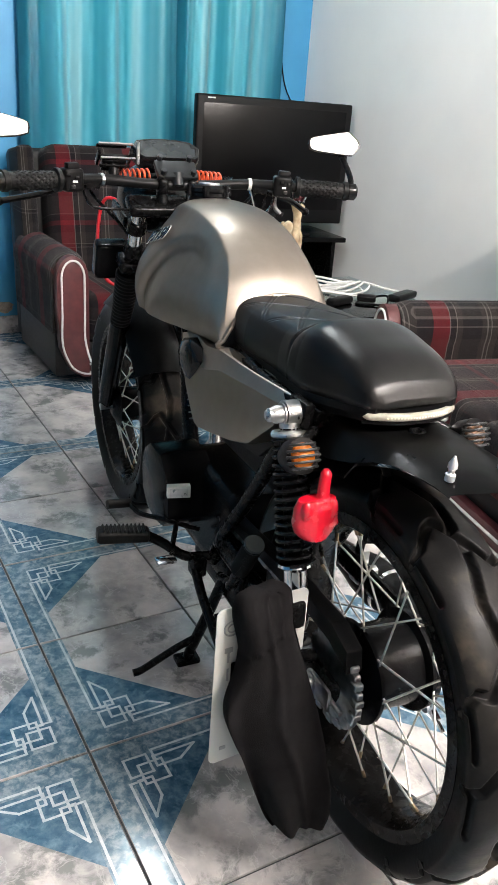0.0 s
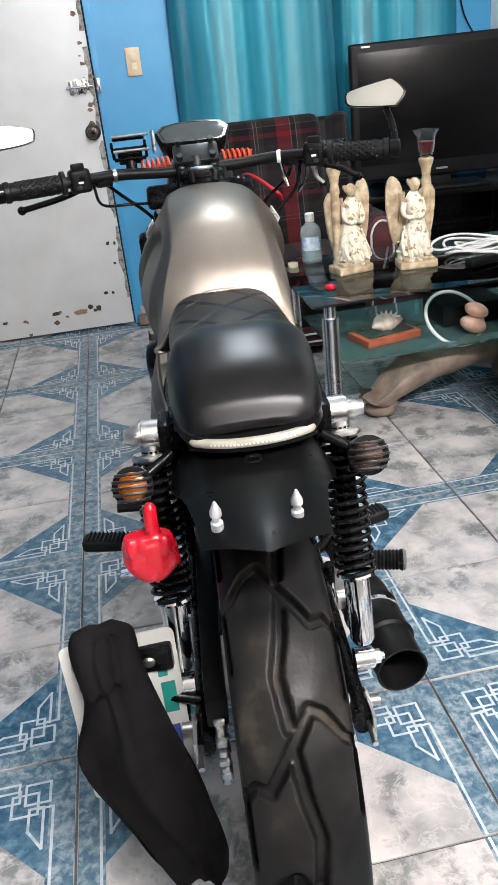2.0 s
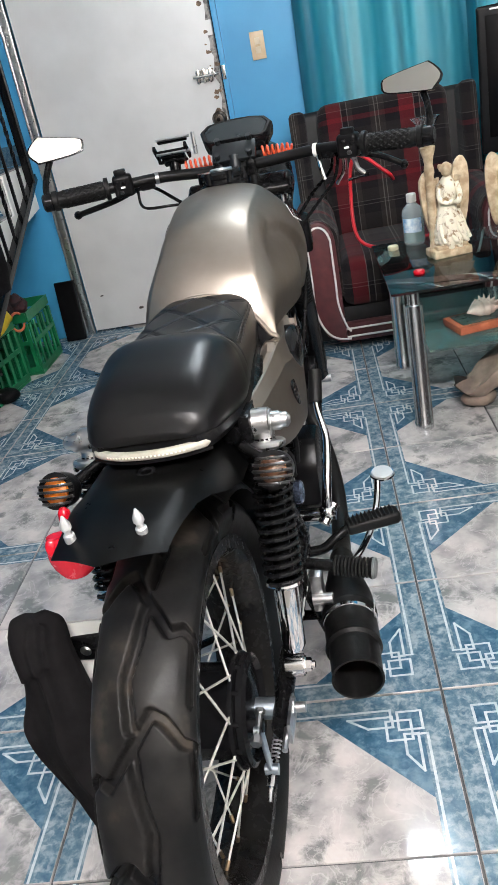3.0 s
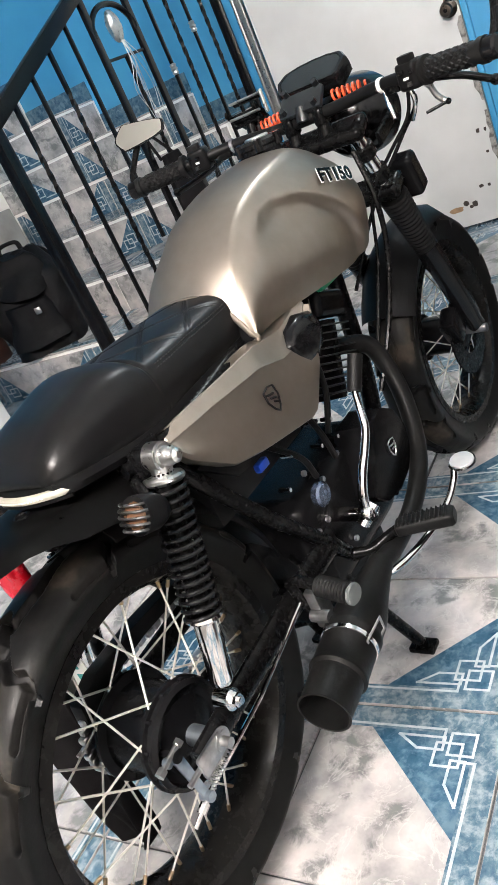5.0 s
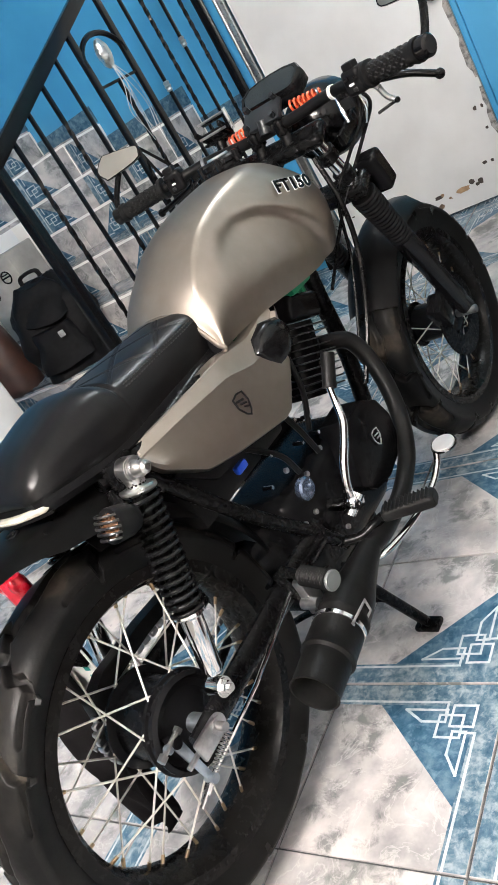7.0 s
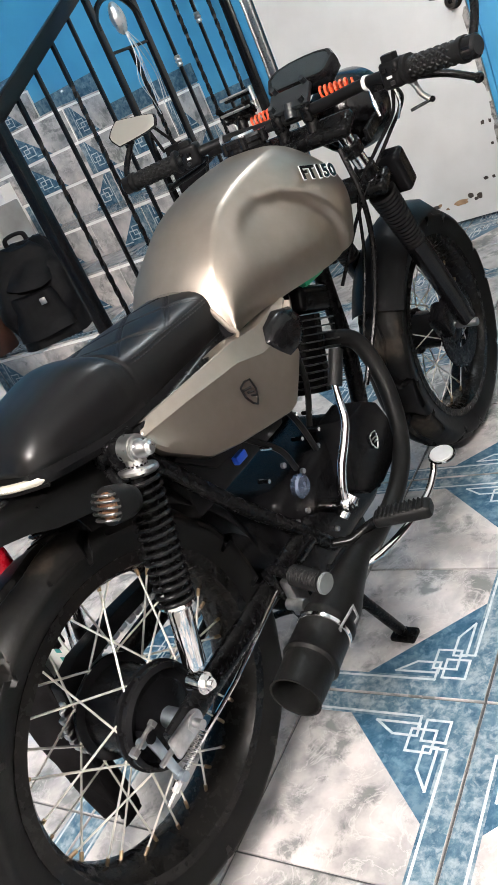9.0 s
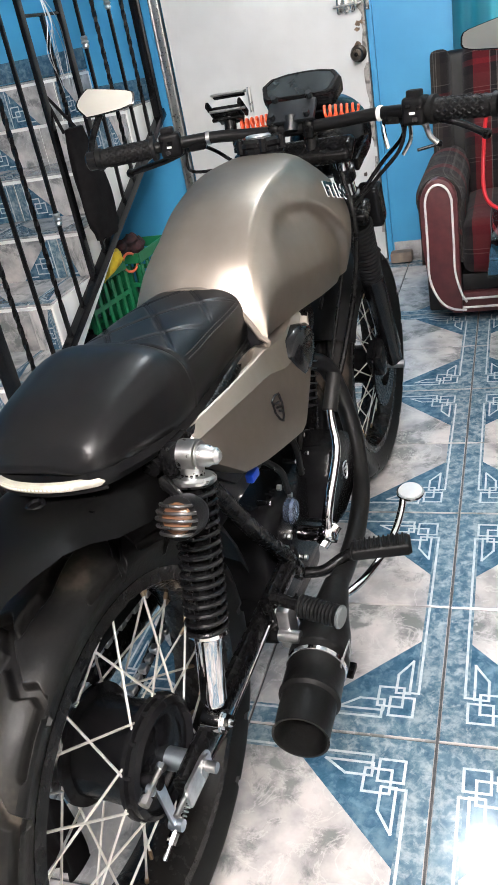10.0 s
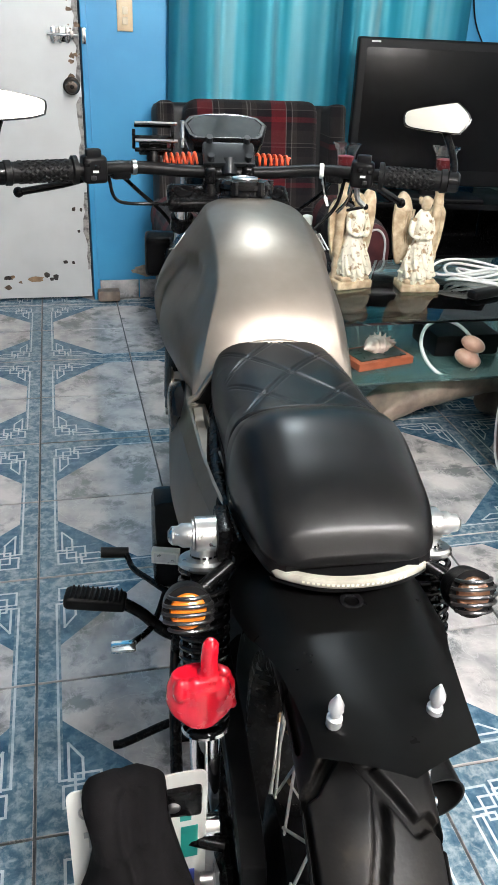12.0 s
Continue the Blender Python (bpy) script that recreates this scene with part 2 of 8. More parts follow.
M_SHELFGLASS.node_tree.nodes["Principled BSDF"].inputs["Transmission Weight"].default_value = 0.88
M_CLEARGLASS = glass("clear_glass", (0.97, 0.98, 0.98))
M_RUST = mat("dusty_rim_black", (0.004, 0.004, 0.004), (0.007, 0.0065, 0.006), 0.26, scale=25, bump=0.1, spec=0.12)


def paint_metallic(name, a, rough):
    """Satin flake paint under a thin clear coat."""
    m, ns, ln, p = nodes_of(name)
    nt = m.node_tree
    n = noise_node(nt, 40, 2)
    r = ramp_node(nt, [(0.3, tuple(x * 0.95 for x in a)), (0.7, tuple(min(1, x * 1.04) for x in a))])
    ln.new(n.outputs["Fac"], r.inputs["Fac"]); ln.new(r.outputs["Color"], p.inputs["Base Color"])
    p.inputs["Metallic"].default_value = 0.93
    n2 = noise_node(nt, 7, 4)
    mr = ns.new("ShaderNodeMapRange"); mr.inputs["To Min"].default_value, mr.inputs["To Max"].default_value = rough - 0.04, rough + 0.05
    ln.new(n2.outputs["Fac"], mr.inputs["Value"]); ln.new(mr.outputs["Result"], p.inputs["Roughness"])
    p.inputs["Specular Tint"].default_value = (0.22, 0.24, 0.26, 1)
    p.inputs["Coat Weight"].default_value = 0.22
    p.inputs["Coat Roughness"].default_value = 0.14
    return m


M_TANK = paint_metallic("champagne_paint", (0.315, 0.275, 0.235), 0.38)


def leather(name):
    m, ns, ln, p = nodes_of(name)
    nt = m.node_tree
    v = ns.new("ShaderNodeTexVoronoi"); v.inputs["Scale"].default_value = 900
    tc = ns.new("ShaderNodeTexCoord"); ln.new(tc.outputs["Object"], v.inputs["Vector"])
    n = noise_node(nt, 9, 4)
    r = ramp_node(nt, [(0.35, (0.0035, 0.0035, 0.004)), (0.7, (0.006, 0.0057, 0.0057))])
    ln.new(n.outputs["Fac"], r.inputs["Fac"]); ln.new(r.outputs["Color"], p.inputs["Base Color"])
    mr = ns.new("ShaderNodeMapRange"); mr.inputs["To Min"].default_value, mr.inputs["To Max"].default_value = 0.26, 0.36
    ln.new(n.outputs["Fac"], mr.inputs["Value"]); ln.new(mr.outputs["Result"], p.inputs["Roughness"])
    p.inputs["Specular IOR Level"].default_value = 0.20
    bump_of(nt, v.outputs["Distance"], 0.035, 0.0006, p)
    return m


M_LEATHER = leather("black_leather")


def tyre_material(name):
    """Rubber with a dusty brown tone on the worn crown."""
    m, ns, ln, p = nodes_of(name)
    nt = m.node_tree
    n = noise_node(nt, 7, 5, 0.6)
    r = ramp_node(nt, [(0.42, (0.0045, 0.0045, 0.0047)), (0.53, (0.012, 0.0112, 0.0105)), (0.68, (0.066, 0.053, 0.040))])
    ln.new(n.outputs["Fac"], r.inputs["Fac"]); ln.new(r.outputs["Color"], p.inputs["Base Color"])
    n2 = noise_node(nt, 60, 3)
    mr = ns.new("ShaderNodeMapRange"); mr.inputs["To Min"].default_value, mr.inputs["To Max"].default_value = 0.26, 0.50
    ln.new(n2.outputs["Fac"], mr.inputs["Value"]); ln.new(mr.outputs["Result"], p.inputs["Roughness"])
    p.inputs["Specular IOR Level"].default_value = 0.09
    bump_of(nt, n2.outputs["Fac"], 0.25, 0.002, p)
    return m


M_TYRE = mat("tyre_rubber", (0.005, 0.005, 0.005), (0.008, 0.008, 0.0078), 0.34, scale=30, bump=0.12, spec=0.09)
M_TREAD = tyre_material("dusty_tread_rubber")


def curtain_material(name):
    m, ns, ln, p = nodes_of(name)
    nt = m.node_tree
    tc = ns.new("ShaderNodeTexCoord")
    mp = ns.new("ShaderNodeMapping"); mp.inputs["Scale"].default_value = (5.5, 0.001, 0.35)
    ln.new(tc.outputs["UV"], mp.inputs["Vector"])
    n = noise_node(nt, 1.0, 3, 0.6, vec=mp.outputs["Vector"])
    mp.inputs["Scale"].default_value = (3.4, 0.22, 1.0)
    r = ramp_node(nt, [(0.28, (0.010, 0.20, 0.35)), (0.38, (0.042, 0.45, 0.59)), (0.48, (0.15, 0.64, 0.77)), (0.64, (0.48, 0.85, 0.92))])
    ln.new(n.outputs["Fac"], r.inputs["Fac"])
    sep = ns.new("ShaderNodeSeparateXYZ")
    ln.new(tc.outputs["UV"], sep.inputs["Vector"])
    # colour darkens towards both side edges of each panel
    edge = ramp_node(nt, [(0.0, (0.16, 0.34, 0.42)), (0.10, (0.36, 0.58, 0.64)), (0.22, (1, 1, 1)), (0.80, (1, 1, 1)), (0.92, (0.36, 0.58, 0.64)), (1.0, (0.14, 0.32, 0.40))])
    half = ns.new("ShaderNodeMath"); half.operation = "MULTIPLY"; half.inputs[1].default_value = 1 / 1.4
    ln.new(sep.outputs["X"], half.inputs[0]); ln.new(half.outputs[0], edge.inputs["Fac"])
    edge_mix = ns.new("ShaderNodeMix"); edge_mix.data_type = "RGBA"; edge_mix.blend_type = "MULTIPLY"; edge_mix.inputs[0].default_value = 1.0
    ln.new(r.outputs["Color"], edge_mix.inputs[6]); ln.new(edge.outputs["Color"], edge_mix.inputs[7])
    ln.new(edge_mix.outputs[2], p.inputs["Base Color"])
    p.inputs["Roughness"].default_value = 0.34
    p.inputs["Sheen Weight"].default_value = 0.2
    n2 = noise_node(nt, 30, 3, vec=mp.outputs["Vector"])
    bump_of(nt, n2.outputs["Fac"], 0.15, 0.004, p)
    return m


M_CURTAIN = curtain_material("teal_satin")


# ---- mesh helpers ----
def V(*a):
    return Vector(a)


def spline(pts, n=8):
    """Catmull-Rom through points, n steps a span."""
    p = [Vector(q) for q in pts]
    p = [p[0] * 2 - p[1]] + p + [p[-1] * 2 - p[-2]]
    out = []
    for i in range(1, len(p) - 2):
        for k in range(n):
            t = k / n
            a, b, c, d = p[i - 1:i + 3]
            out.append(0.5 * ((2 * b) + (c - a) * t + (2 * a - 5 * b + 4 * c - d) * t * t + (3 * b - a - 3 * c + d) * t ** 3))
    out.append(p[-2].copy())
    return out


def lerp_table(table, x):
    """Smooth value of a table of (x, value) rows."""
    if x <= table[0][0]:
        return table[0][1]
    for (x0, y0), (x1, y1) in zip(table, table[1:]):
        if x <= x1:
            t = (x - x0) / (x1 - x0)
            return y0 + (y1 - y0) * t
    return table[-1][1]


def smooth_table(table):
    xs = [a for a, _ in table]
    ys = [b for _, b in table]
    ms = []
    for i in range(len(xs)):
        if 0 < i < len(xs) - 1:
            ms.append((ys[i + 1] - ys[i - 1]) / (xs[i + 1] - xs[i - 1]))
        elif i == 0:
            ms.append((ys[1] - ys[0]) / (xs[1] - xs[0]))
        else:
            ms.append((ys[-1] - ys[-2]) / (xs[-1] - xs[-2]))

    def at(x):
        if x <= xs[0]:
            return ys[0]
        for i in range(len(xs) - 1):
            if x <= xs[i + 1]:
                h = xs[i + 1] - xs[i]
                t = (x - xs[i]) / h
                return (ys[i] * (2 * t ** 3 - 3 * t * t + 1) + ms[i] * h * (t ** 3 - 2 * t * t + t)
                        + ys[i + 1] * (3 * t * t - 2 * t ** 3) + ms[i + 1] * h * (t ** 3 - t * t))
        return ys[-1]
    return at


def loft(bm, rings, cap0=True, cap1=True, closed=True):
    vr = [[bm.verts.new(p) for p in ring] for ring in rings]
    n = len(vr[0])
    for a, b in zip(vr, vr[1:]):
        for i in range(n if closed else n - 1):
            j = (i + 1) % n
            bm.faces.new((a[i], a[j], b[j], b[i]))
    if closed and cap0:
        bm.faces.new(list(reversed(vr[0])))
    if closed and cap1:
        bm.faces.new(vr[-1])
    return bm


def ring_loop(bm, rings):
    """Rings joined into a closed tube (torus)."""
    vr = [[bm.verts.new(p) for p in ring] for ring in rings]
    m, n = len(vr), len(vr[0])
    for k in range(m):
        a, b = vr[k], vr[(k + 1) % m]
        for i in range(n):
            j = (i + 1) % n
            bm.faces.new((a[i], a[j], b[j], b[i]))
    return bm


def tube(bm, pts, r, seg=10, cap=True):
    pts = [Vector(p) for p in pts]
    rs = r if isinstance(r, (list, tuple)) else [r] * len(pts)
    t0 = (pts[1] - pts[0]).normalized()
    nrm = t0.orthogonal().normalized()
    rings = []
    for i, p in enumerate(pts):
        t = (pts[min(i + 1, len(pts) - 1)] - pts[max(i - 1, 0)]).normalized()
        nrm = (nrm - t * nrm.dot(t))
        if nrm.length < 1e-6:
            nrm = t.orthogonal()
        nrm.normalize()
        bi = t.cross(nrm)
        rings.append([p + (nrm * math.cos(a) + bi * math.sin(a)) * rs[i] for a in (2 * math.pi * k / seg for k in range(seg))])
    return loft(bm, rings, cap, cap)


def cyl(bm, p0, p1, r0, r1=None, seg=20):
    return tube(bm, [p0, p1], [r0, r0 if r1 is None else r1], seg)


def bevel_new(bm, verts, width, seg=2):
    es = {e for v in verts for e in v.link_edges}
    if width > 0:
        bmesh.ops.bevel(bm, geom=list(es), offset=width, segments=seg, affect="EDGES", profile=0.6)


def box(bm, c, s, rot=None, bev=0.0, seg=2):
    m = Matrix.Translation(c) @ (rot or Matrix()) @ Matrix.Diagonal((*s, 1))
    g = bmesh.ops.create_cube(bm, size=1.0, matrix=m)
    bevel_new(bm, g["verts"], bev, seg)
    return bm


def ball(bm, c, r, seg=16, rings=10, rot=None):
    s = r if isinstance(r, (tuple, list)) else (r, r, r)
    bmesh.ops.create_uvsphere(bm, u_segments=seg, v_segments=rings, radius=1.0, matrix=Matrix.Translation(c) @ (rot or Matrix()) @ Matrix.Diagonal((*s, 1)))
    return bm


def axis_frame(axis):
    z = Vector(axis).normalized()
    x = z.orthogonal().normalized()
    return x, z.cross(x), z


def lathe(bm, prof, c, axis, seg=32, cap=True):
    """Profile of (radius, height along axis) turned round axis through c."""
    x, y, z = axis_frame(axis)
    c = Vector(c)
    rings = [[c + z * h + (x * math.cos(a) + y * math.sin(a)) * max(r, 1e-4) for a in (2 * math.pi * k / seg for k in range(seg))] for r, h in prof]
    return loft(bm, rings, cap, cap)


def torus(bm, c, axis, R, r, seg=40, sub=10):
    x, y, z = axis_frame(axis)
    c = Vector(c)
    rings = []
    for k in range(seg):
        a = 2 * math.pi * k / seg
        d = x * math.cos(a) + y * math.sin(a)
        rings.append([c + d * (R + r * math.cos(b)) + z * r * math.sin(b) for b in (2 * math.pi * j / sub for j in range(sub))])
    return ring_loop(bm, rings)


def prism(bm, poly, h0, h1, m=None, bev=0.0):
    """Polygon in the local xy plane raised from h0 to h1 along local z, moved by m."""
    m = m or Matrix()
    a = [bm.verts.new(m @ V(x, y, h0)) for x, y in poly]
    b = [bm.verts.new(m @ V(x, y, h1)) for x, y in poly]
    n = len(poly)
    bm.faces.new(list(reversed(a)))
    bm.faces.new(b)
    for i in range(n):
        j = (i + 1) % n
        bm.faces.new((a[i], a[j], b[j], b[i]))
    bevel_new(bm, a + b, bev)
    return bm


def helix(c, axis, R, turns, length, n=14):
    x, y, z = axis_frame(axis)
    c = Vector(c)
    k = int(turns * n)
    return [c + z * (length * i / k) + (x * math.cos(2 * math.pi * i / n) + y * math.sin(2 * math.pi * i / n)) * R for i in range(k + 1)]


def make_mesh(name, bm, material, sharp=38, uv=None):
    bmesh.ops.recalc_face_normals(bm, faces=bm.faces[:])
    for f in bm.faces:
        f.smooth = True
    lim = radians(sharp)
    for e in bm.edges:
        if len(e.link_faces) == 2 and e.calc_face_angle(0) > lim:
            e.smooth = False
    if uv:
        lay = bm.loops.layers.uv.new("UVMap")
        for f in bm.faces:
            for l in f.loops:
                l[lay].uv = uv(l.vert.co, f.normal)
    me = bpy.data.meshes.new(name)
    bm.to_mesh(me)
    bm.free()
    for m in (material if isinstance(material, (list, tuple)) else [material]):
        me.materials.append(m)
    return me


def part(name, bm, material, parent=None, label="", sharp=38, uv=None):
    ob = new(name, make_mesh(name, bm, material, sharp, uv))
    if parent is not None:
        ob.parent = parent
    return tagged(ob, label)


def fuse(ob, size):
    """Joins overlapping shapes of one moulded body into one skin."""
    md = ob.modifiers.new("skin", "REMESH")
    md.mode, md.voxel_size, md.use_smooth_shade = "VOXEL", size, True
    sm = ob.modifiers.new("soften", "SMOOTH")
    sm.factor, sm.iterations = 0.5, 4
    return ob


def piece(name, mesh, parent, m):
    ob = new(name, mesh)
    ob.parent = parent
    ob.matrix_basis = m
    return ob


def thing(name, m, label, category, group="", kind=""):
    ob = new(name)
    ob.empty_display_size = 0.1
    ob.matrix_basis = m
    return tagged(ob, label, category, group, kind)


def B():
    return bmesh.new()


# ---- the room: floor slab, walls, ceiling ----
XL, XR, YN, YB, CEIL = -2.60, 2.07, -2.30, 2.74, 2.58
DOOR_X0, DOOR_X1, DOOR_H = -0.655, 0.235, 2.03


def slab(name, c, s, material, label, bev=0.0):
    bm = B()
    box(bm, c, s, bev=bev)
    ob = part(name, bm, material)
    return tagged(ob, label, name.split("_")[0], kind="structure")


floor = slab("floor", ((XL + XR) / 2, (YN + YB) / 2, -0.055), (XR - XL + 0.2, YB - YN + 0.2, 0.10), M_GROUT, "glazed blue and beige patterned ceramic tile floor with dark grout")
ceiling = slab("ceiling", ((XL + XR) / 2, (YN + YB) / 2, CEIL + 0.05), (XR - XL + 0.3, YB - YN + 0.3, 0.10), M_CEIL, "plain white painted ceiling of the living room")
wall_east = slab("wall_east", (XR + 0.06, (YN + YB) / 2, CEIL / 2), (0.12, YB - YN + 0.24, CEIL), M_WHITE, "white painted plaster wall behind the sofa and television")
# opening and dark room beyond are added unseen, to darken the tank's reflections
OP0, OP1, OP_H = -1.55, 0.55, 2.10
bm = B()
box(bm, (XL - 0.06, (OP1 + YB + 0.12) / 2, CEIL / 2), (0.12, YB + 0.12 - OP1, CEIL))
box(bm, (XL - 0.06, (OP0 + YN - 0.12) / 2, CEIL / 2), (0.12, OP0 - YN + 0.12, CEIL))
box(bm, (XL - 0.06, (OP0 + OP1) / 2, (CEIL + OP_H) / 2), (0.12, OP1 - OP0, CEIL - OP_H))
wall_west = tagged(part("wall_west", bm, M_BLUEWALL), "blue painted wall beside the stairs with an added unseen opening", "wall", kind="structure")
bm = B()
AX = XL - 1.80
box(bm, (AX - 0.05, (OP0 + OP1) / 2, OP_H / 2), (0.10, OP1 - OP0 + 0.4, OP_H + 0.2))
for y in (OP0 - 0.10, OP1 + 0.10):
    box(bm, ((AX + XL - 0.12) / 2, y, OP_H / 2), (XL - 0.12 - AX, 0.10, OP_H + 0.2))
box(bm, ((AX + XL - 0.12) / 2, (OP0 + OP1) / 2, OP_H + 0.15), (XL - 0.12 - AX, OP1 - OP0 + 0.3, 0.10))
floor_far = slab("floor_far", ((AX + XL - 0.12) / 2, (OP0 + OP1) / 2, -0.055), (XL - 0.12 - AX, OP1 - OP0 + 0.3, 0.10), M_TILE, "plain stone-coloured tile floor of an added dark room, out of view")
wall_far = tagged(part("wall_far", bm, M_BLUEWALL), "blue painted walls of an added dark room, out of view", "wall", kind="structure")
wall_south = slab("wall_south", ((XL + XR) / 2, YN - 0.06, CEIL / 2), (XR - XL, 0.12, CEIL), M_SOUTH, "beige painted wall closing the living room")

# north wall in blue, with a door opening and a window opening behind the curtain
WIN_X0, WIN_X1, WIN_Z0, WIN_Z1 = 0.80, 1.78, 0.95, 2.05
bm = B()
box(bm, ((XL + DOOR_X0) / 2, YB + 0.06, CEIL / 2), (DOOR_X0 - XL, 0.12, CEIL))
box(bm, ((DOOR_X0 + DOOR_X1) / 2, YB + 0.06, (CEIL + DOOR_H) / 2), (DOOR_X1 - DOOR_X0, 0.12, CEIL - DOOR_H))
box(bm, ((DOOR_X1 + WIN_X0) / 2, YB + 0.06, CEIL / 2), (WIN_X0 - DOOR_X1, 0.12, CEIL))
box(bm, ((WIN_X0 + WIN_X1) / 2, YB + 0.06, WIN_Z0 / 2), (WIN_X1 - WIN_X0, 0.12, WIN_Z0))
box(bm, ((WIN_X0 + WIN_X1) / 2, YB + 0.06, (CEIL + WIN_Z1) / 2), (WIN_X1 - WIN_X0, 0.12, CEIL - WIN_Z1))
box(bm, ((WIN_X1 + XR) / 2, YB + 0.06, CEIL / 2), (XR - WIN_X1, 0.12, CEIL))
wall_north = tagged(part("wall_north", bm, M_BLUEWALL), "bright blue painted wall round the white door and curtained window", "wall", kind="structure")

# the window behind the curtain, dark outside
window_1 = thing("window_1", pose((WIN_X0 + WIN_X1) / 2, YB + 0.06, (WIN_Z0 + WIN_Z1) / 2), "metal-framed window hidden behind the teal curtain", "window", kind="structure")
bm = B()
ww, wh = WIN_X1 - WIN_X0, WIN_Z1 - WIN_Z0
for sx in (-1, 1):
    box(bm, (sx * (ww / 2 - 0.02), 0, 0), (0.04, 0.05, wh), bev=0.004)
for sz in (-1, 1):
    box(bm, (0, 0, sz * (wh / 2 - 0.02)), (ww - 0.084, 0.048, 0.04), bev=0.004)
box(bm, (0, 0, 0), (0.03, 0.046, wh - 0.084), bev=0.003)
part("window_frame", bm, M_ALU, window_1)
for sx in (-1, 1):
    bm = B()
    box(bm, (sx * ww / 4, 0, 0), (ww / 2 - 0.06, 0.005, wh - 0.085))
    part("pane", bm, M_CLEARGLASS, window_1).visible_shadow = False


M_GRIME = mat("grimy_paint", (0.30, 0.28, 0.26), (0.10, 0.09, 0.085), 0.7, scale=45, bump=0.3, pos=(0.45, 0.6))


def build_door():
    d = thing("door_1", pose(0, 0, 0), "white painted metal door with chipped paint near the floor, closed", "door", kind="structure")
    bm = B()
    w = DOOR_X1 - DOOR_X0
    cx = (DOOR_X0 + DOOR_X1) / 2
    box(bm, (cx, YB + 0.012, DOOR_H / 2 + 0.006), (w - 0.016, 0.036, DOOR_H - 0.014), bev=0.003)
    leaf = part("door_leaf", bm, M_DOOR, d)
    bm = B()
    for x, ww in ((DOOR_X0 - 0.022, 0.044), ):
        box(bm, (x, YB - 0.004, DOOR_H / 2), (ww, 0.03, DOOR_H), bev=0.004)
        box(bm, (x - 0.018, YB - 0.018, DOOR_H / 2), (0.008, 0.012, DOOR_H), bev=0.002)
    part("door_frame", bm, M_ALU, d, "bare metal door frame with flaking paint")
    bm = B()
    box(bm, (DOOR_X1 + 0.012, YB - 0.004, DOOR_H / 2), (0.024, 0.03, DOOR_H), bev=0.003)
    part("door_frame", bm, M_BLUEWALL, d, "blue painted door frame")
    bm = B()
    lathe(bm, [(0.034, 0), (0.034, 0.004), (0.026, 0.010), (0.013, 0.014), (0.013, 0.030), (0.024, 0.036), (0.027, 0.050), (0.022, 0.060), (0.008, 0.062)], (0.188, YB - 0.007, 0.90), (0, -1, 0), 28)
    knob = part("door_knob", bm, mat("dark_bronze", (0.10, 0.085, 0.07), (0.05, 0.04, 0.035), 0.3, 0.9, scale=40), leaf, "tarnished dark bronze door knob")
    bm = B()
    cyl(bm, (0.188, YB - 0.0690, 0.90), (0.188, YB - 0.0705, 0.90), 0.008, seg=14)
    part("keyhole", bm, M_BLACKMETAL, d)
    # slide bolt
    bm = B()
    box(bm, (0.155, YB - 0.010, 1.085), (0.075, 0.006, 0.052), bev=0.002)
    for x in (0.128, 0.155, 0.182):
        box(bm, (x, YB - 0.018, 1.085), (0.012, 0.014, 0.060), bev=0.003)
    cyl(bm, (0.105, YB - 0.022, 1.085), (0.222, YB - 0.022, 1.085), 0.006, seg=12)
    box(bm, (0.20, YB - 0.030, 1.085), (0.012, 0.018, 0.03), bev=0.002)
    part("slide_bolt", bm, M_CHROME, leaf, "chrome slide bolt with its keeper")
    bm = B()
    box(bm, (0.246, YB - 0.026, 1.085), (0.016, 0.016, 0.058), bev=0.002)
    part("bolt_keeper", bm, M_CHROME, d)
    # worn spots where the paint came off
    random.seed(11)
    for x0, x1, z0, z1, n in ((-0.30, 0.05, 0.02, 0.10, 5), (0.185, 0.228, 0.92, 1.40, 14)):
        for _ in range(n):
            x, z = random.uniform(x0, x1), random.uniform(z0, z1)
            r = random.uniform(0.004, 0.017)
            k = random.randint(7, 11)
            poly = [(r * random.uniform(0.45, 1.3) * math.cos(2 * math.pi * i / k), r * random.uniform(0.4, 1.0) * math.sin(2 * math.pi * i / k)) for i in range(k)]
            bm = B()
            prism(bm, poly, 0, 0.0012, Matrix.Translation((x, YB - 0.0061, z)) @ pose(0, 0, 0, 90, 0, 0))
            part("paint_chip", bm, M_DOORBARE, leaf)
    # grimy bare strip along the lock edge
    rnd = random.Random(4)
    for z0 in (0.14, 0.52, 0.90, 1.30, 1.66):
        left = [(-0.004 - rnd.uniform(0.004, 0.022), z0 + 0.34 * i / 12) for i in range(13)]
        bm = B()
        prism(bm, [(0.0, z0)] + [(0.0, z0 + 0.34)] + left[::-1], 0, 0.0010, Matrix.Translation((DOOR_X1 - 0.009, YB - 0.0061, 0)) @ pose(0, 0, 0, 90, 0, 0))
        part("worn_edge", bm, M_GRIME, leaf, "grimy worn paint along the lock edge")
    # row of torn tape and chips near the floor
    M_TAPE = mat("brown_tape", (0.34, 0.22, 0.12), (0.22, 0.13, 0.07), 0.6, scale=40)
    M_CHIP = mat("dark_chip", (0.06, 0.045, 0.035), (0.025, 0.02, 0.018), 0.8, scale=60)
    rnd = random.Random(8)
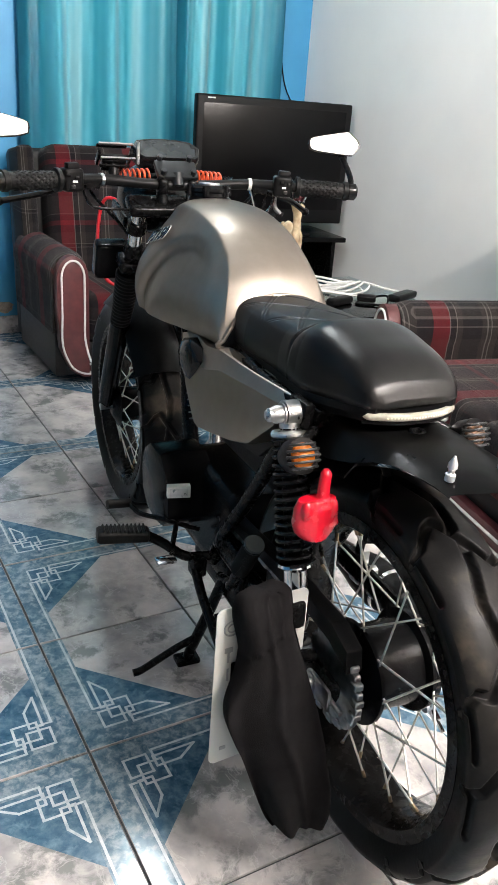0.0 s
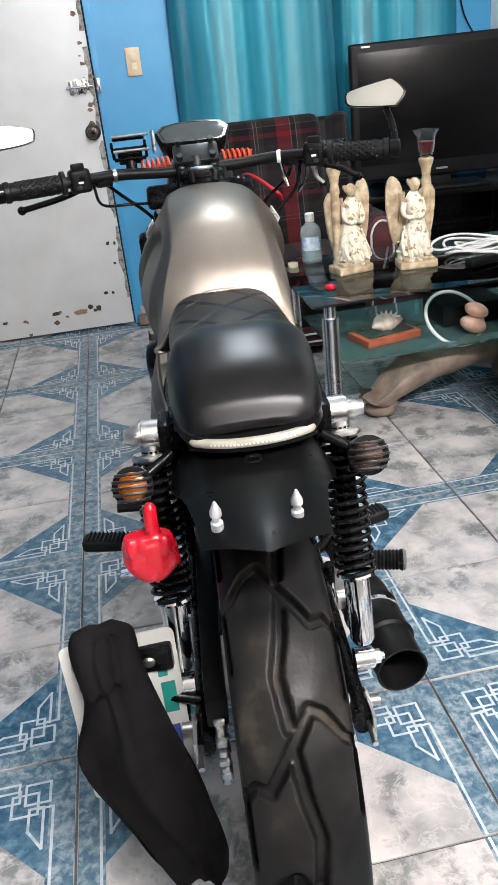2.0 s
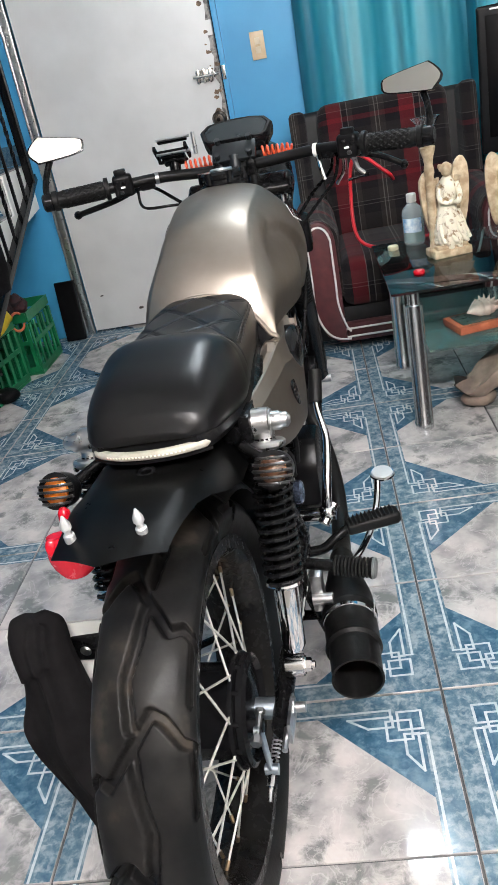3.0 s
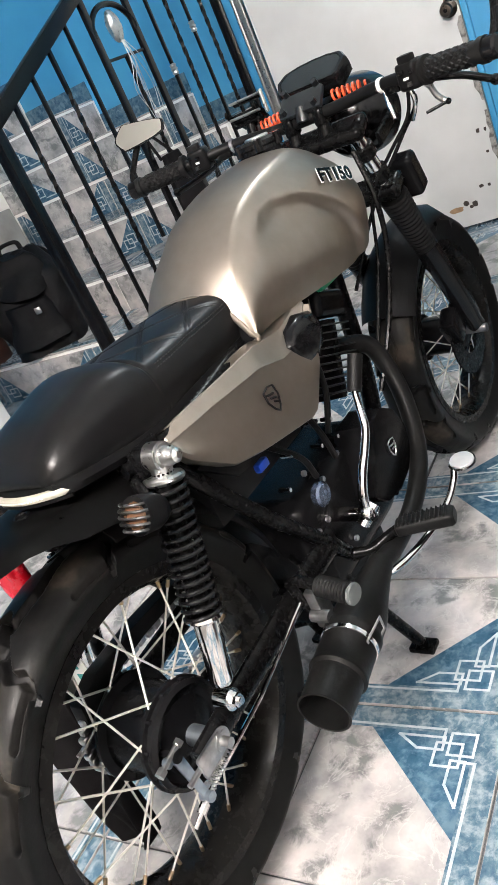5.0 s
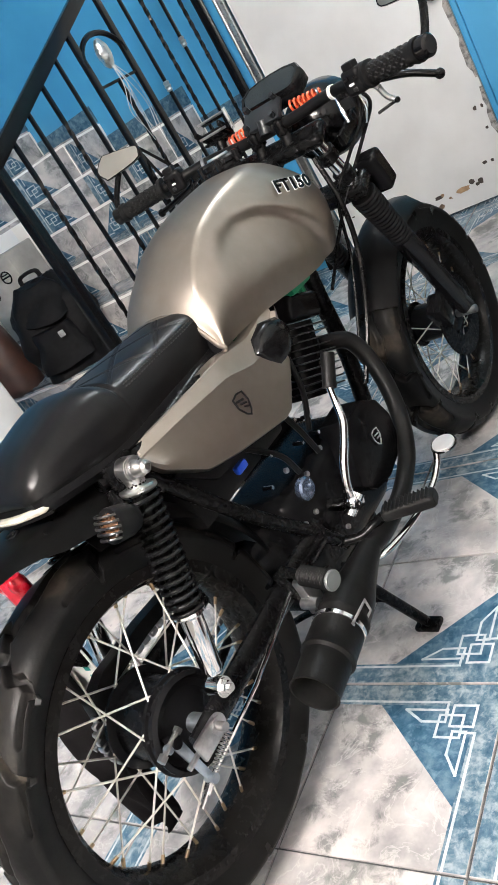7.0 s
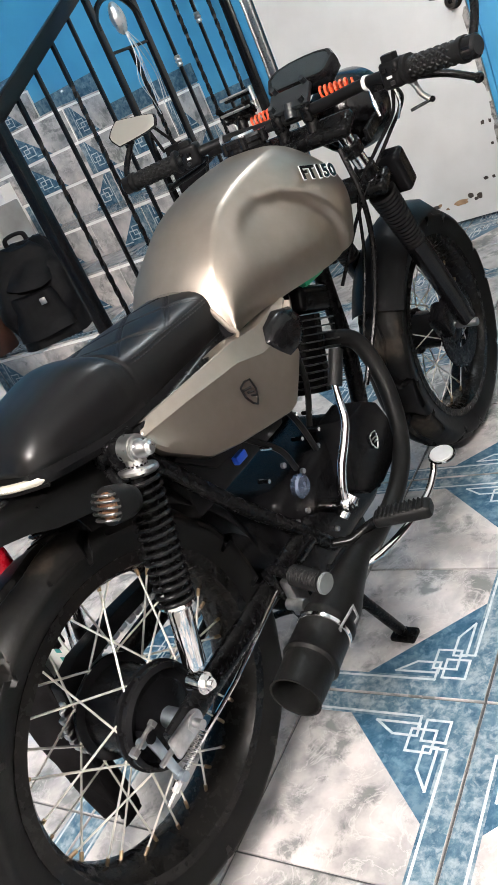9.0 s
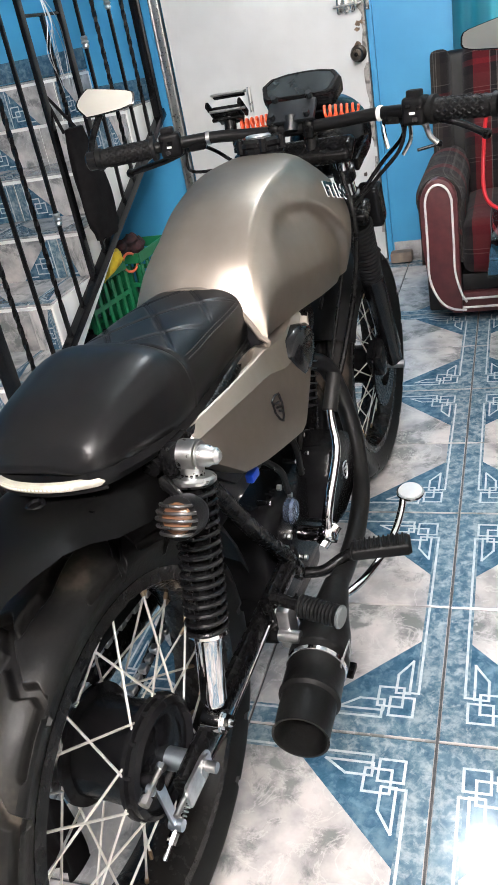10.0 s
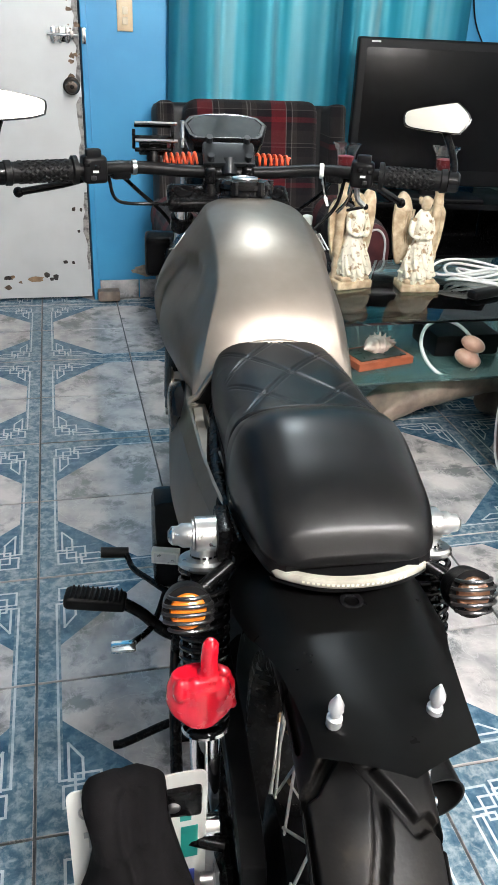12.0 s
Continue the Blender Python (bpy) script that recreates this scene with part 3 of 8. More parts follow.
    for x, z, w, h, mt in ((-0.020, 0.100, 0.036, 0.014, M_TAPE), (-0.139, 0.108, 0.020, 0.011, M_CHIP), (-0.118, 0.112, 0.010, 0.008, M_TAPE), (0.030, 0.118, 0.013, 0.013, M_CHIP),
                           (0.050, 0.098, 0.010, 0.008, M_CHIP), (0.068, 0.108, 0.014, 0.015, M_CHIP), (0.116, 0.175, 0.012, 0.008, M_CHIP), (0.150, 0.172, 0.008, 0.008, M_CHIP),
                           (0.165, 0.408, 0.009, 0.010, M_CHIP), (0.197, 0.405, 0.006, 0.009, M_CHIP), (0.182, 0.312, 0.007, 0.007, M_CHIP), (-0.570, 0.188, 0.009, 0.004, M_CHIP), (-0.385, 0.096, 0.014, 0.007, M_CHIP)):
        k = 12
        poly = []
        for i in range(k):
            a = 2 * math.pi * i / k
            f = 1 / max(abs(math.cos(a)), abs(math.sin(a))) * rnd.uniform(0.72, 1.0)
            poly.append((w * f * math.cos(a), h * f * math.sin(a)))
        bm = B()
        prism(bm, poly, 0, 0.0014, Matrix.Translation((x, YB - 0.0063, z)) @ pose(0, 0, 0, 90, 0, 0))
        part("tape" if mt is M_TAPE else "paint_chip", bm, mt, leaf, "torn brown tape" if mt is M_TAPE else "")
    return d


build_door()

# bare patch of broken plaster low on the blue wall
rnd = random.Random(21)
bm = B()
prism(bm, [(0.058 * rnd.uniform(0.7, 1.1) * math.cos(a), 0.032 * rnd.uniform(0.6, 1.1) * math.sin(a)) for a in (6.283 * i / 18 for i in range(18))], 0, 0.003, Matrix.Translation((0.470, YB - 0.0002, 0.130)) @ pose(0, 0, 0, 90, 0, 0))
tagged(part("plaster_patch", bm, mat("bare_plaster", (0.36, 0.29, 0.23), (0.22, 0.17, 0.13), 0.9, scale=60, bump=0.5), wall_north), "rough bare patch of broken plaster")

# light switch on the blue wall
sw = thing("light_switch", pose(0.412, YB, 1.162), "yellowed cream light switch plate on the blue wall", "switch")
M_SWITCH = mat("yellowed_plastic", (0.62, 0.48, 0.30), (0.55, 0.40, 0.24), 0.4, scale=30)
bm = B()
box(bm, (0, -0.005, 0), (0.062, 0.009, 0.112), bev=0.003)
part("plate", bm, M_SWITCH, sw)
for z in (-0.018, 0.018):
    bm = B()
    box(bm, (0, -0.013, z), (0.022, 0.008, 0.026), rot=pose(0, 0, 0, 8, 0, 0), bev=0.002)
    part("rocker", bm, mat("switch_rocker", (0.72, 0.62, 0.46), (0.66, 0.55, 0.4), 0.35), sw)

# skirting tiles along the blue wall between door and armchair
for i, (x0, x1) in enumerate(((DOOR_X1 + 0.03, 0.44), (0.445, 0.78))):
    bm = B()
    box(bm, ((x0 + x1) / 2, YB - 0.006, 0.045), (x1 - x0, 0.010, 0.085), bev=0.003)
    tagged(part("baseboard", bm, M_TILE), "grey glazed skirting tile at the foot of the wall", "baseboard", kind="structure")
bm = B()
box(bm, (0.30, YB - 0.045, 0.03), (0.10, 0.06, 0.05), bev=0.012)
rub = part("rubble_piece", bm, M_STONE)
tagged(rub, "small lump of broken plaster on the floor", "rubble")

# curtain rod and curtain
bm = B()
tube(bm, [(0.45, YB - 0.075, 2.22), (2.02, YB - 0.075, 2.22)], 0.011, 14)
rod_t = thing("curtain_rod", pose(0, 0, 0), "plain metal curtain rod above the window", "curtain rod")
part("pole", bm, M_STEEL, rod_t)
for x in (0.47, 1.25, 2.0):
    bm = B()
    box(bm, (x, YB - 0.0375, 2.22), (0.014, 0.075, 0.02), bev=0.002)
    part("bracket", bm, M_STEEL, rod_t)


def curtain(name, x0, x1, zb, seed, folds, label):
    rnd = random.Random(seed)
    n, h = 220, 26
    ph = [rnd.uniform(0, 6.28) for _ in range(6)]
    bm = B()
    rows = []
    lay = bm.loops.layers.uv.new("UVMap")
    for j in range(h + 1):
        t = j / h
        z = 2.235 + (zb - 2.235) * t
        row = []
        for i in range(n + 1):
            s = i / n
            spread = 1 + 0.06 * t
            x = x0 + (x1 - x0) * (0.5 + (s - 0.5) * spread / 1.06)
            a = 0.026 + 0.022 * t
            y = YB - 0.080 + a * (math.sin(6.283 * folds * s + ph[0] + 0.5 * math.sin(6.283 * 2.3 * s + ph[1])) + 0.45 * math.sin(6.283 * folds * 2.17 * s + ph[2] + 0.7 * t) + 0.5 * math.sin(6.283 * folds * 0.37 * s + ph[3]))
            x += 0.012 * t * math.sin(6.283 * folds * s + ph[4])
            row.append((bm.verts.new((x, y, z)), (s * 1.4, t * 1.4)))
        rows.append(row)
    for a, b in zip(rows, rows[1:]):
        for i in range(n):
            f = bm.faces.new((a[i][0], a[i + 1][0], b[i + 1][0], b[i][0]))
            for l, q in zip(f.loops, (a[i][1], a[i + 1][1], b[i + 1][1], b[i][1])):
                l[lay].uv = q
    bmesh.ops.solidify(bm, geom=bm.faces[:], thickness=0.0015)
    ob = part(name, bm, M_CURTAIN, sharp=80)
    return tagged(ob, label, "curtain")


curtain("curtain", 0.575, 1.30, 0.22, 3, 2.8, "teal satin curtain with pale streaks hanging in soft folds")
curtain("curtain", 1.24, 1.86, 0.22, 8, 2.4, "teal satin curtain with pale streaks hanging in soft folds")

# thin black cable down the corner
bm = B()
tube(bm, spline([(1.90, YB - 0.012, 2.3), (1.905, YB - 0.010, 1.7), (1.90, YB - 0.010, 1.40), (1.93, YB - 0.012, 1.22), (1.99, YB - 0.03, 1.10), (2.0, YB - 0.10, 1.0)], 6), 0.0035, 8)
tagged(part("cable", bm, M_BLACKMETAL), "thin black antenna cable hanging down the blue wall", "cable")

# ceiling lamps
def ceiling_lamp(at, strength, colour, label):
    lamp = thing("ceiling_lamp", Matrix.Translation(at), label, "lamp")
    bm = B()
    lathe(bm, [(0.05, CEIL - at.z - 0.001), (0.05, CEIL - at.z - 0.02), (0.024, CEIL - at.z - 0.03), (0.02, 0.066)], (0, 0, 0), (0, 0, 1), 24)
    part("lamp_holder", bm, M_PAPER, lamp)
    bm = B()
    ball(bm, (0, 0, 0), 0.045, 24, 14)
    part("bulb", bm, emitter("bulb_light", colour, strength), lamp, "glowing white bulb")


ceiling_lamp(LAMP, LAMP_STRENGTH, (0.90, 0.965, 1.0), "lit round white ceiling bulb over the table")


def batten_lamp(at):
    lamp = thing("batten_lamp", Matrix.Translation(at), "lit long opal batten lamp under the ceiling near the entrance", "lamp")
    bm = B()
    box(bm, (0, 0, (CEIL - at.z + 0.052) / 2), (1.24, 0.060, CEIL - at.z - 0.054), bev=0.006)
    part("lamp_body", bm, M_PAPER, lamp)
    for sx in (-1, 1):
        bm = B()
        cyl(bm, (sx * 0.600, 0, 0), (sx * 0.624, 0, 0), 0.052, seg=28)
        part("end_cap", bm, M_PAPER, lamp)
    bm = B()
    cyl(bm, (-0.599, 0, 0), (0.599, 0, 0), 0.050, seg=28)
    part("diffuser", bm, emitter("batten_light", (1.0, 0.94, 0.915), BATTEN_STRENGTH), lamp, "glowing opal diffuser")


batten_lamp(BATTEN)


# ---- stairs ----
RISE, GO = 0.172, 0.322
ST_X1, ST_X0, ST_Y = -0.760, -2.20, 1.10


def build_stairs():
    st = thing("stairs", pose(0, 0, 0), "white plastered stair flight faced with blue patterned tiles", "stairs", kind="structure")
    # straight flight: solid white steps on a sloping slab
    prof = [(ST_Y, 0.0)]
    for k in range(4):
        prof += [(ST_Y + k * GO, RISE * (k + 1)), (ST_Y + (k + 1) * GO, RISE * (k + 1))]
    prof += [(ST_Y + 4 * GO, RISE * 5), (YB, RISE * 5), (YB, RISE * 5 - 0.20), (ST_Y + 4 * GO, RISE * 4 - 0.075), (ST_Y + 0.19, 0.0)]
    bm = B()
    prism(bm, prof, 0, ST_X1 - ST_X0, Matrix(((0, 0, 1, ST_X0), (1, 0, 0, 0), (0, 1, 0, 0), (0, 0, 0, 1))))
    part("flight", bm, M_WHITE, st)
    # stepped white wall on the far side
    prof = [(ST_Y - 0.10, 0.0), (ST_Y - 0.10, 0.30)]
    for k in range(5):
        prof += [(ST_Y + k * GO - 0.10, RISE * (k + 1) + 0.14), (ST_Y + (k + 1) * GO - 0.10, RISE * (k + 1) + 0.14)]
    prof += [(YB, RISE * 6), (YB, 0.0)]
    bm = B()
    prism(bm, prof, 0, ST_X0 - XL - 0.004, Matrix(((0, 0, 1, XL + 0.002), (1, 0, 0, 0), (0, 1, 0, 0), (0, 0, 0, 1))))
    part("side_wall", bm, M_WHITE, st)
    # upper steps that turn along the wall
    for k, (xa, xb) in enumerate(((-1.64, -1.07), (-2.10, -1.64), (-2.58, -2.10))):
        bm = B()
        y0 = ST_Y + 4 * GO
        z1 = RISE * (6 + k)
        box(bm, ((xa + xb) / 2, (y0 + YB) / 2, (z1 + RISE * 4) / 2), (xb - xa, YB - y0 - 0.004, z1 - RISE * 4), bev=0.002)
        part("step", bm, M_WHITE, st)
    return st


stairs = build_stairs()


def build_railing():
    r = thing("stair_railing", pose(0, 0, 0), "black wrought iron stair railing with twisted balusters", "railing")
    x = -0.736
    y0, y1 = 1.035, 2.66
    zb = lambda y: 0.085 + (y - 1.20) * 0.478
    zt = lambda y: 1.165 + (y - 1.02) * 0.435

    def sq(name, pts, w, d):
        bm = B()
        for a, b in zip(pts, pts[1:]):
            a, b = Vector(a), Vector(b)
            t = (b - a)
            q = t.to_track_quat("Z", "X").to_matrix().to_4x4()
            box(bm, (a + b) / 2, (w, d, t.length), rot=q, bev=0.002)
        return part(name, bm, M_BLACKPAINT, r)
    sq("newel_post", [(x, y0, 0.0), (x, y0, zt(y0))], 0.040, 0.040)
    sq("end_post", [(x, y1, zb(y1)), (x, y1, zt(y1))], 0.036, 0.036)
    sq("handrail", [(x, y0 - 0.02, zt(y0) + 0.008), (x, y1 + 0.03, zt(y1) + 0.022)], 0.050, 0.028)
    sq("bottom_rail", [(x, y0, zb(y0)), (x, y1 + 0.05, zb(y1 + 0.05))], 0.034, 0.034)
    n = 12
    for i in range(1, n):
        y = y0 + (y1 - y0) * i / n
        a, b = V(x, y, zb(y)), V(x, y, zt(y))
        if i in (5, 7):
            sq("arch_post", [a, b], 0.016, 0.030)
        elif i % 2 == 1 or i == 6:
            if i == 6:
                b = V(x, y, zt(y) - 0.28)
            # twisted square bar
            bm = B()
            rings = []
            m = 60
            for k in range(m + 1):
                t = k / m
                c = a.lerp(b, t)
                tw = math.pi * 9 * min(1, max(0, (t - 0.12) / 0.76))
                rings.append([c + V(math.cos(tw + q) * 0.0095, math.sin(tw + q) * 0.0095, 0) for q in (0.785, 2.356, 3.927, 5.498)])
            loft(bm, rings)
            part("twisted_baluster", bm, M_BLACKPAINT, r, sharp=30)
        else:
            sq("plain_baluster", [a, b], 0.013, 0.013)
            if i in (4, 8, 10):
                bm = B()
                c = a.lerp(b, 0.30 if i == 4 else 0.55)
                lathe(bm, [(0.009, -0.022), (0.014, -0.016), (0.011, -0.006), (0.016, 0), (0.011, 0.006), (0.014, 0.016), (0.009, 0.022)], c, (0, 0, 1), 16)
                part("collar", bm, M_STEEL, r, "bare steel collar on the bar")
    # arch between two flat posts
    ya, yb = y0 + (y1 - y0) * 5 / n, y0 + (y1 - y0) * 7 / n
    c = (ya + yb) / 2
    zc = zt(c) - 0.20
    bm = B()
    pts = [(x, c + (yb - ya) / 2 * math.cos(t), zc + 0.10 * math.sin(t)) for t in (math.pi * k / 20 for k in range(21))]
    tube(bm, pts, 0.011, 8)
    part("arch", bm, M_BLACKPAINT, r)
    bm = B()
    tube(bm, [(x, ya, zc - 0.08), (x, yb, zc - 0.08)], 0.006, 8)
    part("cross_bar", bm, M_BLACKPAINT, r)
    return r, c, zc


railing, ARCH_Y, ARCH_Z = build_railing()

# foil ornament with hanging strands in the arch
orn = thing("hanging_ornament", pose(-0.72, ARCH_Y - 0.02, ARCH_Z + 0.02), "silver oval foil ornament with thin hanging strands", "ornament")
bm = B()
random.seed(4)
ball(bm, (0, 0, 0), (0.022, 0.034, 0.055), 20, 14)
for v in bm.verts:
    v.co += v.co.normalized() * random.uniform(-0.003, 0.003)
part("foil_oval", bm, M_ALU, orn)
for k in range(7):
    bm = B()
    o = random.uniform(-0.07, 0.07)
    tube(bm, spline([(0.008, o * 0.2, -0.05), (0.012 + random.uniform(0, 0.02), o * 0.7, -0.13), (0.01, o + random.uniform(-0.03, 0.03), -0.22), (0.012, o * 0.9, -0.30 - random.uniform(0, 0.08))], 6), 0.0014, 6)
    part("strand", bm, M_STEEL, orn)


def crate(m, label):
    c = thing("plastic_crate", m, label, "crate", "green crates")
    w, d, h, t = 0.19, 0.30, 0.295, 0.008
    bm = B()
    box(bm, (0, 0, 0.006), (w, d, 0.012), bev=0.002)
    part("base", bm, M_GREEN, c)
    for name, L, fx in (("side", d, lambda s, z: (s, z)), ("end", w, lambda s, z: (s, z))):
        for sg in (-1, 1):
            n = 5 if L > 0.25 else 3
            off = (w / 2 - t / 2) if name == "side" else (d / 2 - t / 2)
            LL = L if name == "side" else L - 2 * t - 0.002

            def q(s, z, sx, sz, what="slat"):
                bm = B()
                if name == "side":
                    box(bm, (sg * off, s, z), (t, sx, sz), bev=0.0015, seg=1)
                else:
                    box(bm, (s, sg * off, z), (sx, t, sz), bev=0.0015, seg=1)
                part(what, bm, M_GREEN, c)
            q(0, h - 0.022, LL, 0.044, "rim")
            q(0, 0.026, LL, 0.026, "rim")
            q(0, h * 0.52, LL - 0.03, 0.02)
            for i in range(n + 1):
                s = -LL / 2 + 0.012 + (LL - 0.024) * i / n
                q(s, h * 0.47, 0.02, h - 0.085)
    return c


crate(pose(-0.868, 2.36, 0, 0, 0, -1), "green slatted plastic crate filled with odd bits, under the stairs")
crate(pose(-0.935, 2.010, 0, 0, 0, -8), "green slatted plastic crate with a yellow cloth on top")
# contents of the crates
random.seed(7)
M_RAG = mat("dark_rag", (0.07, 0.02, 0.02), (0.02, 0.018, 0.02), 0.9, scale=20, bump=0.5)
rags = thing("rag_bundle", pose(0, 0, 0), "bundle of dark red and black rags heaped in the green crate", "rags")
for k in range(7):
    bm = B()
    c = V(-0.875 + random.uniform(-0.05, 0.05), 2.36 + random.uniform(-0.10, 0.10), 0.285 + random.uniform(-0.01, 0.04))
    ball(bm, c, (random.uniform(0.03, 0.05), random.uniform(0.03, 0.06), random.uniform(0.025, 0.045)), 16, 10)
    for v in bm.verts:
        v.co += Vector((noise.noise(v.co * 45), noise.noise(v.co * 45 + V(5, 0, 0)), noise.noise(v.co * 45 + V(0, 5, 0)))) * 0.012
    part("rag", bm, M_RAG, rags)
bm = B()
rings = []
for k in range(14):
    t = k / 13
    rings.append([V(-0.858 + 0.03 * math.sin(t * 3.0) + 0.042 * (1 - t * 0.4) * math.cos(a), 1.99 + 0.17 * t + 0.02 * math.sin(a * 2 + t * 5), 0.292 + 0.030 * math.sin(t * 3.1) + 0.048 * (1 - 0.5 * t) * math.sin(a) + 0.006 * math.sin(a * 5 + t * 9)) for a in (6.283 * i / 18 for i in range(18))])
loft(bm, rings)
tagged(part("yellow_cloth", bm, M_YELLOW), "crumpled bright yellow cloth lying over the crate", "cloth")
bm = B()
torus(bm, (-0.815, 2.185, 0.265), (0.9, -0.4, 0.1), 0.04, 0.006, 30, 8)
tagged(part("hose_loop", bm, mat("orange_hose", (0.6, 0.13, 0.06), (0.5, 0.1, 0.05), 0.4)), "loop of orange-red hose hooked on the crate", "hose")
# dark flat panel against the wall
bm = B()
box(bm, (-0.735, YB - 0.055, 0.15), (0.10, 0.03, 0.30), rot=pose(0, 0, 0, -8, 0, 0), bev=0.004)
tagged(part("dark_panel", bm, M_TV), "dark flat panel leaning on the wall beside the door", "panel")
bm = B()
for x, y, r in ((-0.92, 1.86, 0.055), (-0.85, 1.90, 0.05), (-0.98, 1.92, 0.05), (-0.88, 1.95, 0.04)):
    ball(bm, (x, y, r * 0.62), (r * 1.3, r, r * 0.66), 14, 9)
tagged(part("black_bag", bm, M_BACKPACK), "limp black bag lying on the floor under the stairs", "bag")
# bag hanging on the rail
bm = B()
rings = []
for k in range(16):
    t = k / 15
    wd = 0.085 * (0.55 + 0.55 * math.sin(min(1, t * 1.25) * 1.57)) * (1 if t < 0.9 else 0.85)
    dp = 0.022 + 0.02 * math.sin(t * 3.1)
    rings.append([V(-0.700 + 0.016 + dp * math.cos(a) + 0.004 * math.sin(a * 4 + t * 7), 1.77 + wd * math.sin(a) * 1.1 + 0.05 * t, 0.88 - 0.40 * t) for a in (6.283 * i / 20 for i in range(20))])
loft(bm, rings)
hb = thing("hanging_bag", pose(0, 0, 0), "slack black cloth bag hanging on the stair railing", "bag")
part("bag_body", bm, M_CLOTH, hb)
bm = B()
tube(bm, spline([(-0.70, 1.72, 0.87), (-0.745, 1.74, 0.98), (-0.765, 1.77, 1.0), (-0.70, 1.82, 0.87)], 6), 0.006, 8)
part("strap", bm, M_CLOTH, hb)


# ---- armchair and sofa ----
def sofa_frame_arm(parent, x0, x1, depth, side):
    """Arm with a rolled plaid top and a wine front panel edged with two white lines. Front looks to -y, at y = 0."""
    w = x1 - x0
    cx = (x0 + x1) / 2
    bm = B()
    rings = []
    for k in range(13):
        t = k / 12
        y = 0.012 + depth * t
        sc = 1.0 - (0.12 if t in (0, 1) else 0.0)
        ring = []
        for i in range(24):
            a = -math.pi * 0.12 + (math.pi * 1.24) * i / 23
            ring.append(V(cx + (w / 2 + 0.022) * math.cos(a) * sc, y, 0.44 + 0.095 * math.sin(a) * sc))
        ring += [V(cx - w / 2 - 0.010, y, 0.22), V(cx + w / 2 + 0.010, y, 0.22)]
        rings.append(ring)
    loft(bm, rings)
    part("arm_pad", bm, M_PLAID, parent, uv=lambda co, n: (co.y * 1.0 + 0.05, co.x + co.z))
    bm = B()
    box(bm, (cx, depth / 2 + 0.02, 0.145), (w - 0.004, depth - 0.02, 0.22), bev=0.012)
    part("arm_base", bm, M_SOFABLACK, parent)
    # front panel outline: tall rounded top, lower end swept to the inside
    sg = side
    out = [(-0.5 * w * sg, 0.44), (-0.5 * w * sg, 0.30), (-0.40 * w * sg, 0.16), (-0.10 * w * sg, 0.075), (0.30 * w * sg, 0.045), (0.5 * w * sg, 0.042)]
    top = [(0.5 * w * math.cos(a) * (-sg) * -1, 0.44 + 0.085 * math.sin(a)) for a in (math.pi * i / 10 for i in range(11))]
    poly = [(cx + a, b) for a, b in (top if sg > 0 else list(reversed(top)))]
    body = [(cx + a, b) for a, b in out]
    poly = (poly if sg > 0 else poly[::-1])
    poly = poly + [p for p in body]
    bm = B()
    prism(bm, [(p[0], p[1]) for p in poly], -0.02, 0.03, pose(0, 0, 0, 90, 0, 0), bev=0.004)
    part("arm_front", bm, M_WINE, parent)
    for ins in (0.018, 0.036):
        inner = []
        q0 = V(cx, 0.36)
        pts = [(cx - (0.5 * w - ins) * sg, 0.30), (cx - (0.5 * w - ins) * sg, 0.43)]
        pts += [(cx - (0.5 * w - ins) * sg * math.cos(a), 0.44 + (0.085 - ins) * math.sin(a)) for a in (math.pi * i / 12 for i in range(13))]
        if ins < 0.03:
            pts = [(cx + 0.62 * w * sg, 0.055), (cx + 0.25 * w * sg, 0.062), (cx - 0.10 * w * sg, 0.095), (cx - 0.36 * w * sg, 0.18)] + pts
            pts += [(cx + (0.5 * w - ins) * sg, 0.30), (cx + (0.5 * w - ins) * sg, 0.20), (cx + 0.5 * w * sg, 0.12), (cx + 0.64 * w * sg, 0.085)]
        else:
            continue
        bm = B()
        tube(bm, [(a, -0.032, b) for a, b in (tuple(p) for p in spline([V(a, b, 0) for a, b in pts], 4) for p in [(p.x, p.y)])], 0.0042, 8)
        part("piping", bm, M_PIPING, parent)


